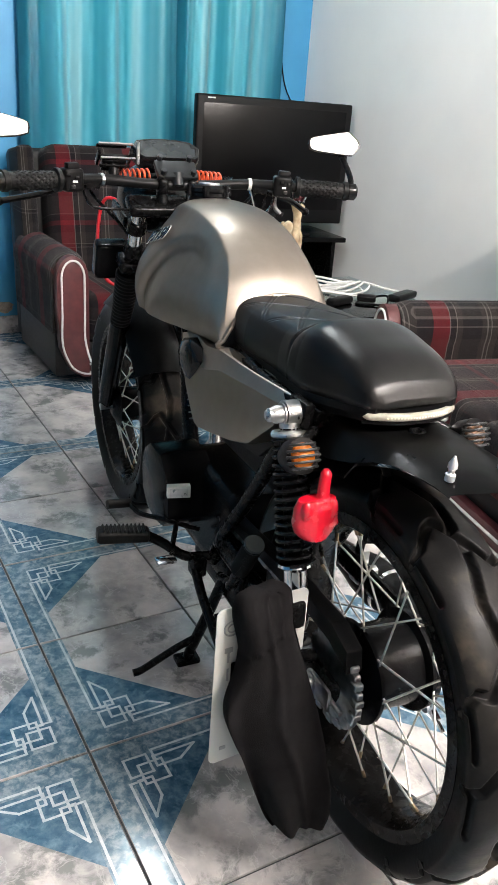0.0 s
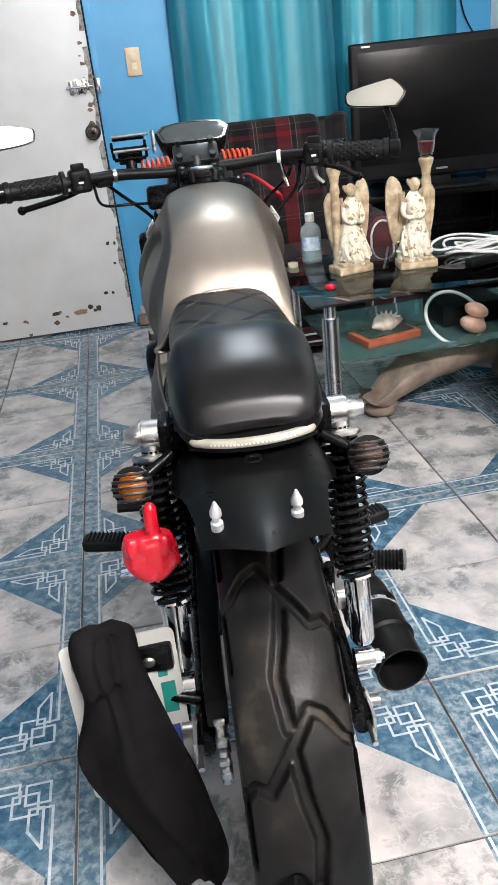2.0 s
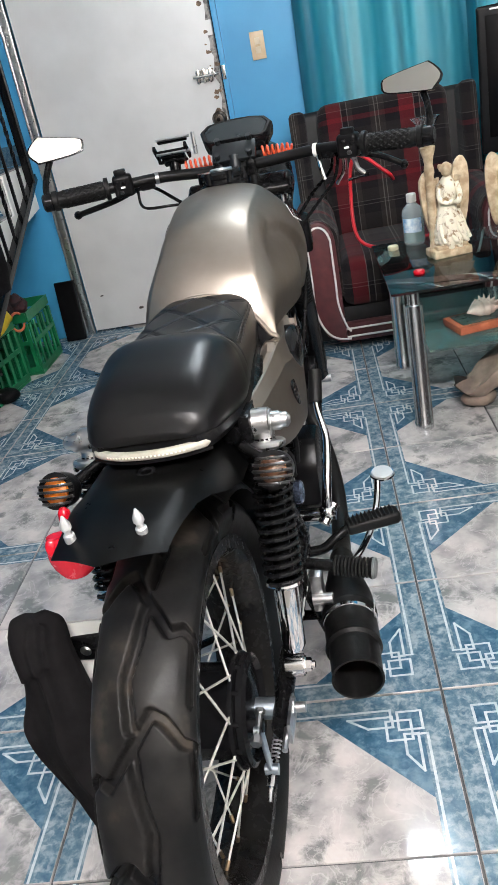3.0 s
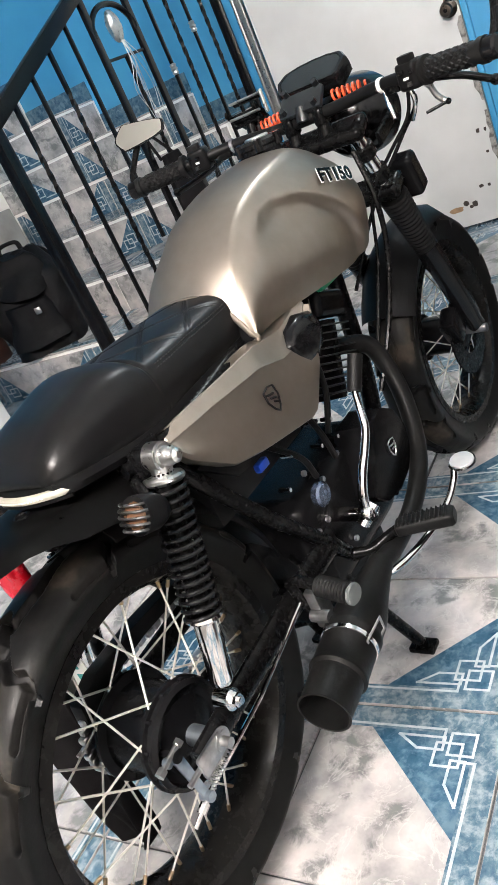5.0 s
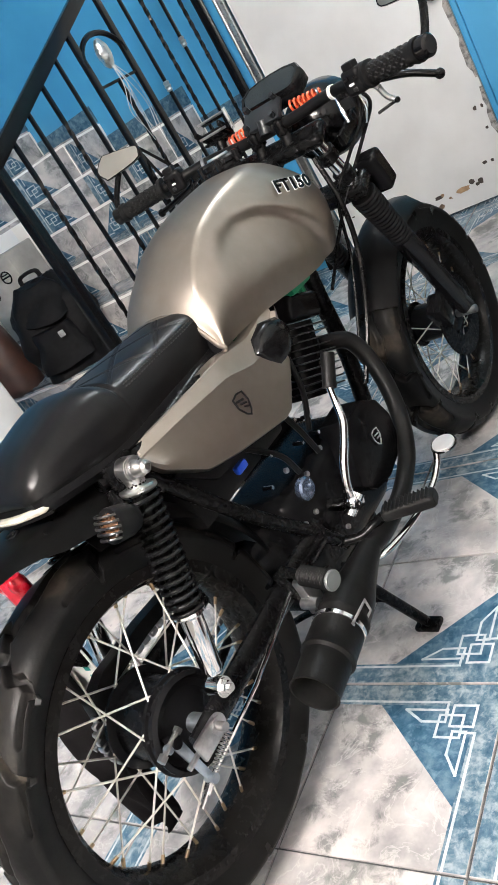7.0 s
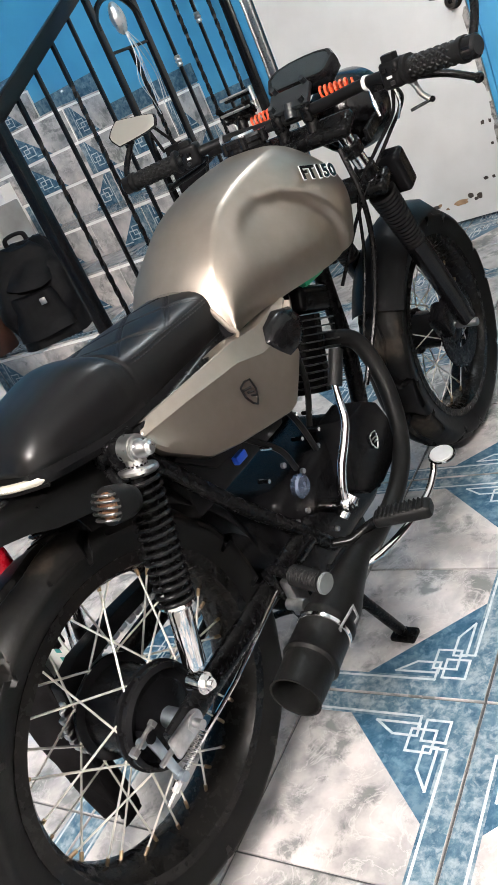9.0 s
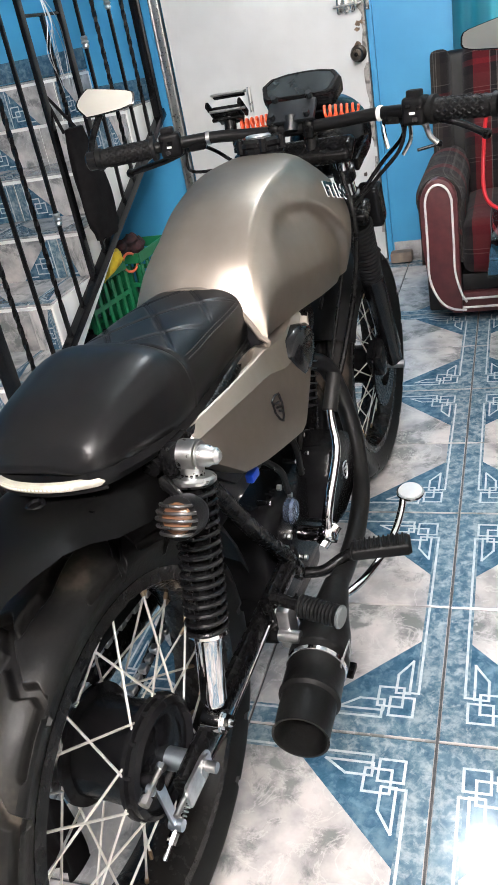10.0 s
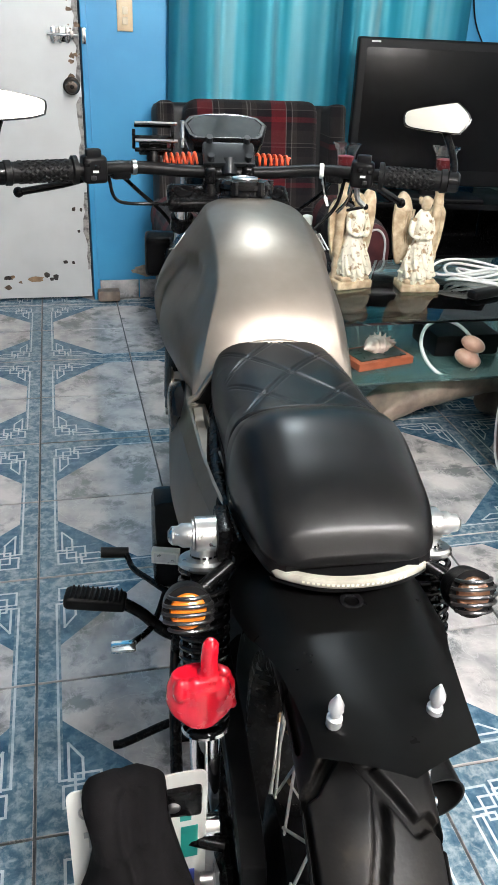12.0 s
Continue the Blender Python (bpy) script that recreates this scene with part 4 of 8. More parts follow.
def seat_unit(name, m, width, depth, label, category, cushions=1):
    s = thing(name, m, label, category)
    aw = 0.125
    bm = B()
    box(bm, (width / 2, depth / 2, 0.10), (width - 2 * aw, depth - 0.06, 0.14), bev=0.01)
    part("base", bm, M_SOFABLACK, s)
    bm = B()
    box(bm, (width / 2, 0.012, 0.072), (width - 2 * aw - 0.004, 0.03, 0.075), bev=0.004)
    front = part("front_rail", bm, M_WINE, s)
    for z in (0.055, 0.088):
        bm = B()
        tube(bm, [(aw, -0.006, z), (width - aw, -0.006, z)], 0.0042, 8)
        part("piping", bm, M_PIPING, front)
    cw = (width - 2 * aw) / cushions
    for i in range(cushions):
        bm = B()
        box(bm, (aw + cw * (i + 0.5), depth * 0.38, 0.265), (cw - 0.01, depth * 0.78, 0.19), bev=0.055, seg=5)
        for v in bm.verts:
            if v.co.z > 0.3:
                dx = (v.co.x - aw - cw * (i + 0.5)) / cw
                v.co.z += 0.02 * math.cos(dx * 3.0)
        part("seat_cushion", bm, M_PLAID, s, uv=lambda co, n: (co.x + (0.2 * co.y if abs(n.z) < 0.5 else 0), co.y if abs(n.z) > 0.5 else co.z + 0.1))
        bm = B()
        box(bm, (aw + cw * (i + 0.5), depth * 0.80, 0.60), (cw - 0.006, 0.20, 0.56), rot=pose(0, 0, 0, -10, 0, 0), bev=0.06, seg=5)
        part("back_cushion", bm, M_PLAID, s, uv=lambda co, n: (co.x, co.z + 0.3 * co.y))
    bm = B()
    box(bm, (width / 2, depth - 0.06, 0.45), (width - 0.02, 0.11, 0.82), rot=pose(0, 0, 0, -6, 0, 0), bev=0.04, seg=4)
    part("back_frame", bm, M_SOFABLACK, s)
    # wings of the back, plaid with two pale stripes
    for sx, x in ((1, 0.045), (-1, width - 0.045)):
        bm = B()
        box(bm, (x, depth * 0.80, 0.62), (0.07, 0.19, 0.50), rot=pose(0, 0, 0, -10, 0, 0), bev=0.03, seg=4)
        part("back_wing", bm, M_PLAID, s, uv=lambda co, n: (co.x * 1.6 + 0.03, co.z))
    sofa_frame_arm(s, 0.0, aw, depth * 0.78, 1)
    sofa_frame_arm(s, width - aw, width, depth * 0.78, -1)
    return s


seat_unit("armchair", pose(0.49, 1.90, 0), 0.80, 0.74, "plaid armchair in black, red and grey with wine front panels", "armchair")
# long sofa beside the table, facing the motorcycle
seat_unit("sofa", pose(1.335, 0.985, 0, 0, 0, -103), 1.30, 0.70, "plaid sofa in black, red and grey with wine front panels", "sofa", 2)
# red hose lying over the armchair
bm = B()
tube(bm, spline([(0.86, 1.95, 0.62), (0.83, 1.90, 0.66), (0.73, 2.0, 0.72), (0.70, 2.02, 0.55), (0.71, 1.95, 0.42), (0.80, 1.90, 0.385), (0.93, 1.95, 0.385), (1.02, 2.0, 0.385)], 8), 0.007, 10)
tagged(part("red_hose", bm, mat("red_rubber", (0.5, 0.012, 0.02), (0.4, 0.01, 0.015), 0.35)), "bright red rubber hose looped over the armchair seat", "hose")


# ---- television and its stand ----
tvs = thing("tv_stand", pose(1.66, 2.44, 0, 0, 0, -8), "low black glass television stand in the corner", "tv stand")
bm = B()
box(bm, (0, 0, 0.515), (0.80, 0.42, 0.024), bev=0.006)
part("top", bm, M_TV, tvs)
for z in (0.12, 0.30):
    bm = B()
    box(bm, (0, 0.01, z), (0.74, 0.38, 0.012), bev=0.003)
    part("shelf", bm, M_TV, tvs)
for x in (-0.36, 0.36):
    bm = B()
    box(bm, (x, 0.02, 0.2515), (0.02, 0.36, 0.503), bev=0.004)
    part("side_panel", bm, M_BLACKMETAL, tvs)
bm = B()
box(bm, (0, 0.19, 0.2515), (0.69, 0.012, 0.49), bev=0.002)
part("back_panel", bm, M_BLACKMETAL, tvs)
tv = thing("television", pose(1.652, 2.30, 0.527, 0, 0, -9), "large switched-off flat television with a glossy black frame", "television")
bm = B()
box(bm, (0, 0.03, 0.33), (0.765, 0.05, 0.545), bev=0.012, seg=3)
box(bm, (0, 0.07, 0.33), (0.55, 0.06, 0.38), bev=0.02)
part("housing", bm, M_TVFRAME, tv)
bm = B()
box(bm, (0, 0.003, 0.345), (0.70, 0.006, 0.445), bev=0.001)
part("screen", bm, M_TV, tv, "dark glossy screen")
bm = B()
box(bm, (-0.315, 0.0035, 0.588), (0.035, 0.004, 0.006))
part("badge", bm, M_ALU, tv)
bm = B()
box(bm, (0.0, 0.0035, 0.085), (0.05, 0.004, 0.008))
part("badge", bm, M_ALU, tv)
bm = B()
box(bm, (0, 0.05, 0.03), (0.10, 0.04, 0.06), bev=0.01)
box(bm, (0, 0.05, 0.008), (0.40, 0.20, 0.015), bev=0.006)
part("foot", bm, M_TVFRAME, tv)


# ---- glass coffee table ----
TX0, TX1, TY0, TY1, TZ = 0.735, 1.70, 1.045, 1.675, 0.45
tab = thing("coffee_table", pose(0, 0, 0), "glass coffee table with chrome legs and a lower glass shelf", "table")
bm = B()
box(bm, ((TX0 + TX1) / 2, (TY0 + TY1) / 2, TZ - 0.004), (TX1 - TX0, TY1 - TY0, 0.008), bev=0.0025)
part("glass_top", bm, M_TABLEGLASS, tab, "clear green-tinted glass top")
bm = B()
box(bm, ((TX0 + TX1) / 2 + 0.02, (TY0 + TY1) / 2, 0.246), (TX1 - TX0 - 0.16, TY1 - TY0 - 0.10, 0.008), bev=0.002)
part("glass_shelf", bm, M_SHELFGLASS, tab, "green-tinted lower glass shelf")
for x in (TX0 + 0.065, TX1 - 0.065):
    for y in (TY0 + 0.055, TY1 - 0.065):
        bm = B()
        lathe(bm, [(0.0285, 0.0), (0.029, 0.022), (0.0275, 0.024), (0.0255, TZ - 0.055), (0.018, TZ - 0.053), (0.018, TZ - 0.0085)], (x, y, 0.0), (0, 0, 1), 24)
        leg = part("leg", bm, M_POLISHED, tab)
        bm = B()
        lathe(bm, [(0.030, TZ - 0.0145), (0.030, TZ - 0.0085)], (x, y, 0), (0, 0, 1), 24)
        part("collar", bm, M_BLACKMETAL, tab)


def angel(m, label, flip):
    """Robed winged statuette standing by a column that carries a glass candle cup: one plain mesh, no features."""
    s = flip
    bm = B()
    # stepped block plinth under figure and column
    box(bm, (0.010 * s, 0.002, 0.013), (0.122, 0.086, 0.026), bev=0.006)
    box(bm, (0.008 * s, 0.002, 0.030), (0.100, 0.074, 0.016), bev=0.006)
    # robe with folds
    rings = []
    for k in range(17):
        t = k / 16
        z = 0.025 + 0.215 * t
        r = lerp_table([(0, 0.050), (0.14, 0.057), (0.32, 0.050), (0.48, 0.039), (0.62, 0.029), (0.78, 0.036), (0.9, 0.032), (1.0, 0.012)], t)
        ring = []
        for i in range(36):
            a = 6.283 * i / 36
            fold = 1 + (0.13 * (1 - t)) * math.sin(a * 9 + t * 4) + 0.05 * math.sin(a * 5 - t * 7)
            ring.append(V(r * 0.84 * fold * math.cos(a) + 0.008 * s * math.sin(t * 3), r * 0.78 * fold * math.sin(a), z))
        rings.append(ring)
    base_faces = set(bm.faces)
    loft(bm, rings)
    ivory = [f for f in bm.faces if f not in base_faces]
    ball(bm, (0.004 * s, -0.006, 0.258), (0.0165, 0.018, 0.022), 14, 10)
    for k in range(9):
        a = 6.283 * k / 9
        ball(bm, (0.004 * s + 0.015 * math.cos(a), 0.002 + 0.013 * math.sin(a), 0.264 + 0.004 * math.sin(3 * a)), 0.008, 8, 6)
    # sleeves folded across the front
    for sx in (-1, 1):
        seen = set(bm.faces)
        tube(bm, spline([(0.024 * sx, 0, 0.215), (0.032 * sx, -0.010, 0.178), (0.016 * sx, -0.030, 0.162), (-0.006 * sx, -0.038, 0.172)], 5), [0.0105 - 0.0003 * i for i in range(16)], 10)
        ivory += [f for f in bm.faces if f not in seen]
    # wings
    for sx in (-1, 1):
        up = 1.0 if sx == -s else 0.9
        outline = [(0.010, 0.15), (0.020, 0.215), (0.034, 0.265 * up), (0.058, 0.285 * up), (0.076, 0.262 * up), (0.080, 0.215), (0.076, 0.155), (0.066, 0.100), (0.052, 0.068), (0.030, 0.09)]
        pts = spline([V(a * sx, b, 0) for a, b in outline + outline[:1]], 3)[:-1]
        c = sum(pts, Vector()) / len(pts)
        rr = []
        for lev, (sc, off) in enumerate(((0.96, 0.022), (1.0, 0.027), (1.0, 0.033), (0.9, 0.038))):
            rr.append([V(c.x + (p.x - c.x) * sc, off + 0.10 * abs(p.x) * 0.4, c.y + (p.y - c.y) * sc) for p in pts])
        loft(bm, rr)
        for k in range(7):
            t = k / 6
            tube(bm, [(sx * (0.022 + 0.045 * t), 0.021 + 0.0016 * k, 0.235 - 0.01 * t), (sx * (0.030 + 0.042 * t), 0.022 + 0.0016 * k, 0.125 + 0.035 * t)], [0.0045, 0.003], 7)
    # blossoms and loose drapery round the base
    rnd = random.Random(5 if s > 0 else 9)
    seen = set(bm.faces)
    for k in range(40):
        a = rnd.uniform(0, 6.283)
        h = rnd.uniform(0.034, 0.105)
        r = 0.050 - 0.12 * max(0, h - 0.06)
        ball(bm, (r * math.cos(a), r * 0.78 * math.sin(a), h), (rnd.uniform(0.004, 0.008), rnd.uniform(0.004, 0.006), rnd.uniform(0.003, 0.007)), 7, 5)
    for k in range(5):
        a = -2.9 + 0.65 * k
        tube(bm, spline([(0.030 * math.cos(a), 0.026 * math.sin(a), 0.135), (0.046 * math.cos(a + 0.3), 0.040 * math.sin(a + 0.3), 0.085), (0.056 * math.cos(a + 0.7), 0.044 * math.sin(a + 0.7), 0.046)], 5), [0.003 + 0.0006 * i for i in range(11)], 7)
    ivory += [f for f in bm.faces if f not in seen]
    for f in ivory:
        f.material_index = 1
    # column
    cx = 0.048 * s
    prof = [(0.022, 0.0), (0.022, 0.02), (0.015, 0.03), (0.0135, 0.05)] + [(0.0145 + 0.0018 * math.sin(k * 1.9), 0.05 + 0.012 * k) for k in range(1, 20)] + [(0.016, 0.30), (0.022, 0.318), (0.024, 0.328), (0.018, 0.332)]
    lathe(bm, prof, (cx, 0.018, 0), (0, 0, 1), 20)
    ob = part("angel_figurine", bm, [M_CREAM, M_CREAMLIGHT], sharp=60)
    ob.matrix_basis = m
    tagged(ob, label, "figurine", "candle angels")
    # the cup on the column
    cup = thing("candle_cup", m @ Matrix.Translation((cx, 0.018, 0.332)), "flared clear glass cup holding a red candle, on a cream column", "candle holder", "candle cups")
    bm = B()
    lathe(bm, [(0.008, 0.0), (0.020, 0.006), (0.026, 0.022), (0.027, 0.045), (0.030, 0.062), (0.042, 0.080), (0.040, 0.080), (0.028, 0.062), (0.025, 0.045), (0.024, 0.024), (0.018, 0.010), (0.004, 0.006)], (0, 0, 0), (0, 0, 1), 28)
    part("glass_bowl", bm, M_CLEARGLASS, cup)
    bm = B()
    lathe(bm, [(0.016, 0.0115), (0.0225, 0.026), (0.0235, 0.046), (0.010, 0.049)], (0, 0, 0), (0, 0, 1), 20)
    part("candle", bm, mat("red_wax", (0.22, 0.015, 0.02), (0.16, 0.01, 0.015), 0.4), cup, "dark red wax")


angel(pose(0.965, 1.385, TZ, 0, 0, 12), "cream and ivory robed angel statuette beside a spiral column", -1)
angel(pose(1.150, 1.335, TZ, 0, 0, -6), "cream winged angel statuette leaning on a taller column", 1)

# plastic bottle
bot = thing("plastic_bottle", pose(0.878, 1.60, TZ), "half-full clear plastic bottle with a pale blue label", "bottle")
bm = B()
lathe(bm, [(0.0, 0.0), (0.032, 0.001), (0.036, 0.008), (0.036, 0.10), (0.033, 0.118), (0.016, 0.135), (0.014, 0.15), (0.013, 0.15), (0.013, 0.136), (0.031, 0.116), (0.0345, 0.10), (0.0345, 0.01), (0.001, 0.003)], (0, 0, 0), (0, 0, 1), 28, cap=False)
M_BOTTLE = glass("bottle_plastic", (0.80, 0.88, 0.88), 0.12, 1.35)
M_BOTTLE.node_tree.nodes["Principled BSDF"].inputs["Transmission Weight"].default_value = 0.75
part("bottle_body", bm, M_BOTTLE, bot)
bm = B()
lathe(bm, [(0.0001, 0.0045), (0.0335, 0.0105), (0.0335, 0.055), (0.0001, 0.0552)], (0, 0, 0), (0, 0, 1), 24, cap=False)
part("liquid", bm, mat("pale_teal_liquid", (0.30, 0.55, 0.52), (0.26, 0.50, 0.48), 0.15), bot, "pale teal liquid")
bm = B()
lathe(bm, [(0.0155, 0.140), (0.0165, 0.142), (0.0165, 0.165), (0.014, 0.168)], (0, 0, 0), (0, 0, 1), 20)
part("cap", bm, M_PAPER, bot, "white screw cap")
bm = B()
n = 14
rings = [[V(r * math.cos(a), r * math.sin(a), z) for a in (math.radians(200 + 110 * i / n) for i in range(n + 1))] for r, z in ((0.0366, 0.045), (0.0366, 0.092))]
loft(bm, rings, closed=False)
part("label", bm, mat("bottle_label", (0.78, 0.83, 0.86), (0.16, 0.36, 0.58), 0.45, scale=45), bot, "pale blue paper label")
bm = B()
lathe(bm, [(0.017, 0), (0.018, 0.002), (0.018, 0.012), (0.016, 0.014)], (0.800, 1.565, TZ), (0, 0, 1), 20)
tagged(part("small_jar", bm, mat("cream_lid", (0.68, 0.62, 0.42), (0.6, 0.54, 0.36), 0.4)), "small round cream-coloured jar on the glass", "jar")
bm = B()
lathe(bm, [(0.016, 0), (0.017, 0.002), (0.017, 0.008), (0.015, 0.010)], (0.838, 1.22, TZ), (0, 0, 1), 20)
tagged(part("bottle_cap", bm, M_RED), "red bottle cap lying on the glass top", "cap")

# coil of white cable, black adapters and remotes at the far end of the table
random.seed(3)
cab = thing("cable_coil", pose(1.40, 1.36, TZ), "loosely coiled white power cable on the glass table", "cable")
for k in range(5):
    pts = []
    for i in range(40):
        a = 6.283 * i / 39
        pts.append((0.125 * math.cos(a) * (1 + 0.12 * math.sin(k * 2.1)) + 0.03 * math.sin(k), 0.055 * math.sin(a) * (1 + 0.2 * math.cos(k * 1.7)) + 0.01 * k, 0.008 + 0.006 * k + 0.012 * (1 + math.sin(a * 2 + k))))
    bm = B()
    tube(bm, pts, 0.0042, 8)
    part("loop", bm, M_WHITECABLE, cab)
bm = B()
tube(bm, spline([(0.08, 0.05, 0.02), (0.18, 0.07, 0.03), (0.26, 0.02, 0.012), (0.30, -0.05, 0.008)], 8), 0.0042, 8)
part("tail", bm, M_WHITECABLE, cab)
for (x, y, rz, sx, sy, nm, lab) in ((1.34, 1.235, 20, 0.12, 0.04, "power_adapter", "black power adapter lying on the glass"), (1.47, 1.25, -35, 0.07, 0.04, "power_adapter", "black plug adapter lying beside the white cable"), (1.64, 1.25, 25, 0.16, 0.05, "remote_control", "dark remote control lying at the table edge")):
    bm = B()
    box(bm, (0, 0, 0.013), (sx, sy, 0.026), bev=0.010, seg=3)
    ob = part(nm, bm, M_PLASTIC)
    ob.matrix_basis = pose(x, y, TZ, 0, 0, rz)
    tagged(ob, lab, nm.replace("_", " "))
bm = B()
tube(bm, spline([(1.47, 1.25, TZ + 0.012), (1.52, 1.20, TZ + 0.03), (1.49, 1.16, TZ + 0.008), (1.43, 1.19, TZ + 0.006), (1.40, 1.22, TZ + 0.006)], 8), 0.004, 8)
tagged(part("black_cable", bm, M_BLACKMETAL), "short black cable beside the adapters", "cable")

# things on the lower shelf
bk = thing("wooden_tray", pose(1.02, 1.26, 0.25, 0, 0, 14), "dark tray with a terracotta rim on the lower shelf", "tray")
bm = B()
box(bm, (0, 0, 0.012), (0.20, 0.13, 0.024), bev=0.004)
part("tray_body", bm, M_TERRA, bk)
bm = B()
box(bm, (0, 0, 0.0255), (0.165, 0.095, 0.004), bev=0.001)
part("tray_inlay", bm, mat("dark_green_inlay", (0.03, 0.06, 0.05), (0.02, 0.03, 0.03), 0.3), bk, "dark green inlay")
bm = B()
rings = []
for k in range(22):
    t = k / 21
    r = lerp_table([(0, 0.002), (0.15, 0.010), (0.38, 0.026), (0.55, 0.030), (0.7, 0.018), (1, 0.002)], t) * (1 + 0.10 * math.sin(t * 40))
    rings.append([V(-0.065 + 0.13 * t, 0.010 * math.sin(t * 5) + r * (1.0 + 0.35 * max(0, math.cos(a * 1 - 1))) * math.cos(a), 0.022 + r * math.sin(a)) for a in (6.283 * i / 16 for i in range(16))])
loft(bm, rings)
for k in range(7):
    a = 0.4 + 0.5 * k
    cyl(bm, (-0.008 + 0.010 * k * 0.5, 0.010 * math.cos(a), 0.036), (-0.016 + 0.016 * k * 0.6, 0.034 * math.cos(a), 0.040 + 0.026 * math.sin(a)), 0.009, 0.0015, 8)
sh = part("conch_shell", bm, M_SHELL)
fuse(sh, 0.0018)
sh.matrix_basis = pose(1.03, 1.26, 0.276, 0, 0, 25)
tagged(sh, "pale pink conch shell lying on the tray", "shell")
bm = B()
torus(bm, (0, 0, 0), (0.15, -0.70, 0.70), 0.098, 0.0055, 44, 10)
rg = part("white_ring", bm, M_WHITECABLE)
rg.matrix_basis = pose(1.235, 1.20, 0.30)
tagged(rg, "white plastic hoop leaning on the lower shelf", "hoop")
bm = B()
box(bm, (1.33, 1.35, 0.285), (0.22, 0.18, 0.07), bev=0.01)
tagged(part("black_box", bm, M_PLASTIC), "black set-top box on the lower shelf", "box")
bm = B()
for dx, dz, sc in ((0, 0.03, 1.0), (0.01, 0.075, 0.9)):
    ball(bm, (1.285 + dx, 1.17, 0.25 + dz), (0.045 * sc, 0.035 * sc, 0.026 * sc), 18, 12, rot=pose(0, 0, 0, 0, 25, 0))
tagged(part("wooden_massager", bm, mat("pink_wood", (0.55, 0.34, 0.26), (0.42, 0.24, 0.17), 0.35, scale=30)), "rounded polished pinkish wooden massager on the shelf", "massager")

# carved animal-shaped block under the table
bm = B()
path = spline([(0.935, 1.215, 0.085), (0.97, 1.20, 0.07), (1.05, 1.22, 0.115), (1.20, 1.27, 0.155), (1.40, 1.32, 0.165), (1.55, 1.35, 0.15)], 8)
rad = [0.030 + 0.075 * min(1, (i / (len(path) - 1)) * 1.6) for i in range(len(path))]
rings = []
for i, (c, r) in enumerate(zip(path, rad)):
    rings.append([c + V(0.0, math.cos(a) * r * 0.95, math.sin(a) * r * (0.62 if math.sin(a) < 0 else 0.55)) + V(0.02 * math.cos(a * 3), 0, 0) for a in (6.283 * k / 22 for k in range(22))])
loft(bm, rings)
ball(bm, (0.985, 1.20, 0.030), (0.055, 0.035, 0.030), 16, 10)
ball(bm, (1.50, 1.33, 0.05), (0.06, 0.06, 0.05), 16, 10)
for v in bm.verts:
    v.co += Vector((noise.noise(v.co * 22), noise.noise(v.co * 22 + V(5, 0, 0)), noise.noise(v.co * 22 + V(0, 5, 0)))) * 0.006
    v.co.z = max(v.co.z, 0.001)
tagged(part("carved_stone", bm, M_STONE), "rough brown carved stone figure lying under the table", "carving")


# ---- clutter beside the stairs ----
bp = thing("backpack", pose(-1.505, 1.545, 2 * RISE + 0.009, 0, 0, 28) @ Matrix.Diagonal((1.25, 1.30, 0.96, 1)), "black nylon backpack standing on a tiled stair step", "backpack")
bm = B()
rings = []
for k in range(18):
    t = k / 17
    w = 0.15 * (1 - 0.45 * max(0, t - 0.72) / 0.28) * (0.9 + 0.1 * math.sin(t * 3))
    d = 0.10 * (1 - 0.55 * max(0, t - 0.7) / 0.3)
    rings.append([V(w * math.copysign(abs(math.cos(a)) ** 0.7, math.cos(a)), d * math.copysign(abs(math.sin(a)) ** 0.7, math.sin(a)) + 0.05 * t * t, 0.44 * t + 0.004 * math.sin(a * 6 + t * 9)) for a in (6.283 * i / 28 for i in range(28))])
loft(bm, rings)
for v in bm.verts:
    v.co += Vector((noise.noise(v.co * 9), noise.noise(v.co * 9 + V(5, 0, 0)), 0.5 * noise.noise(v.co * 9 + V(0, 5, 0)))) * 0.030
    v.co.z = max(v.co.z, 0.0)
part("pack_body", bm, M_BACKPACK, bp)
bm = B()
rings = [[V(0.11 * (1 - 0.25 * t) * math.copysign(abs(math.cos(a)) ** 0.6, math.cos(a)), -0.095 - 0.035 * max(0, -math.sin(a)) + 0.02 * t, 0.05 + 0.19 * t) for a in (6.283 * i / 24 for i in range(24))] for t in (k / 9 for k in range(10))]
loft(bm, rings)
for v in bm.verts:
    v.co += Vector((noise.noise(v.co * 14), noise.noise(v.co * 14 + V(5, 0, 0)), noise.noise(v.co * 14 + V(0, 5, 0)))) * 0.014
part("front_pocket", bm, M_BACKPACK, bp)
bm = B()
rings = [[V(0.105 * (1 - 0.35 * t * t) * math.cos(a), -0.055 + 0.05 * t + 0.05 * (1 - 0.4 * t) * math.sin(a), 0.27 + 0.17 * t + 0.01 * math.sin(2 * a)) for a in (6.283 * i / 24 for i in range(24))] for t in (k / 9 for k in range(10))]
loft(bm, rings)
for v in bm.verts:
    v.co += Vector((noise.noise(v.co * 12), noise.noise(v.co * 12 + V(5, 0, 0)), noise.noise(v.co * 12 + V(0, 5, 0)))) * 0.020
part("top_pocket", bm, M_BACKPACK, bp)
bm = B()
box(bm, (0.05, -0.135, 0.20), (0.022, 0.006, 0.03), bev=0.003)
part("buckle", bm, M_STEEL, bp)
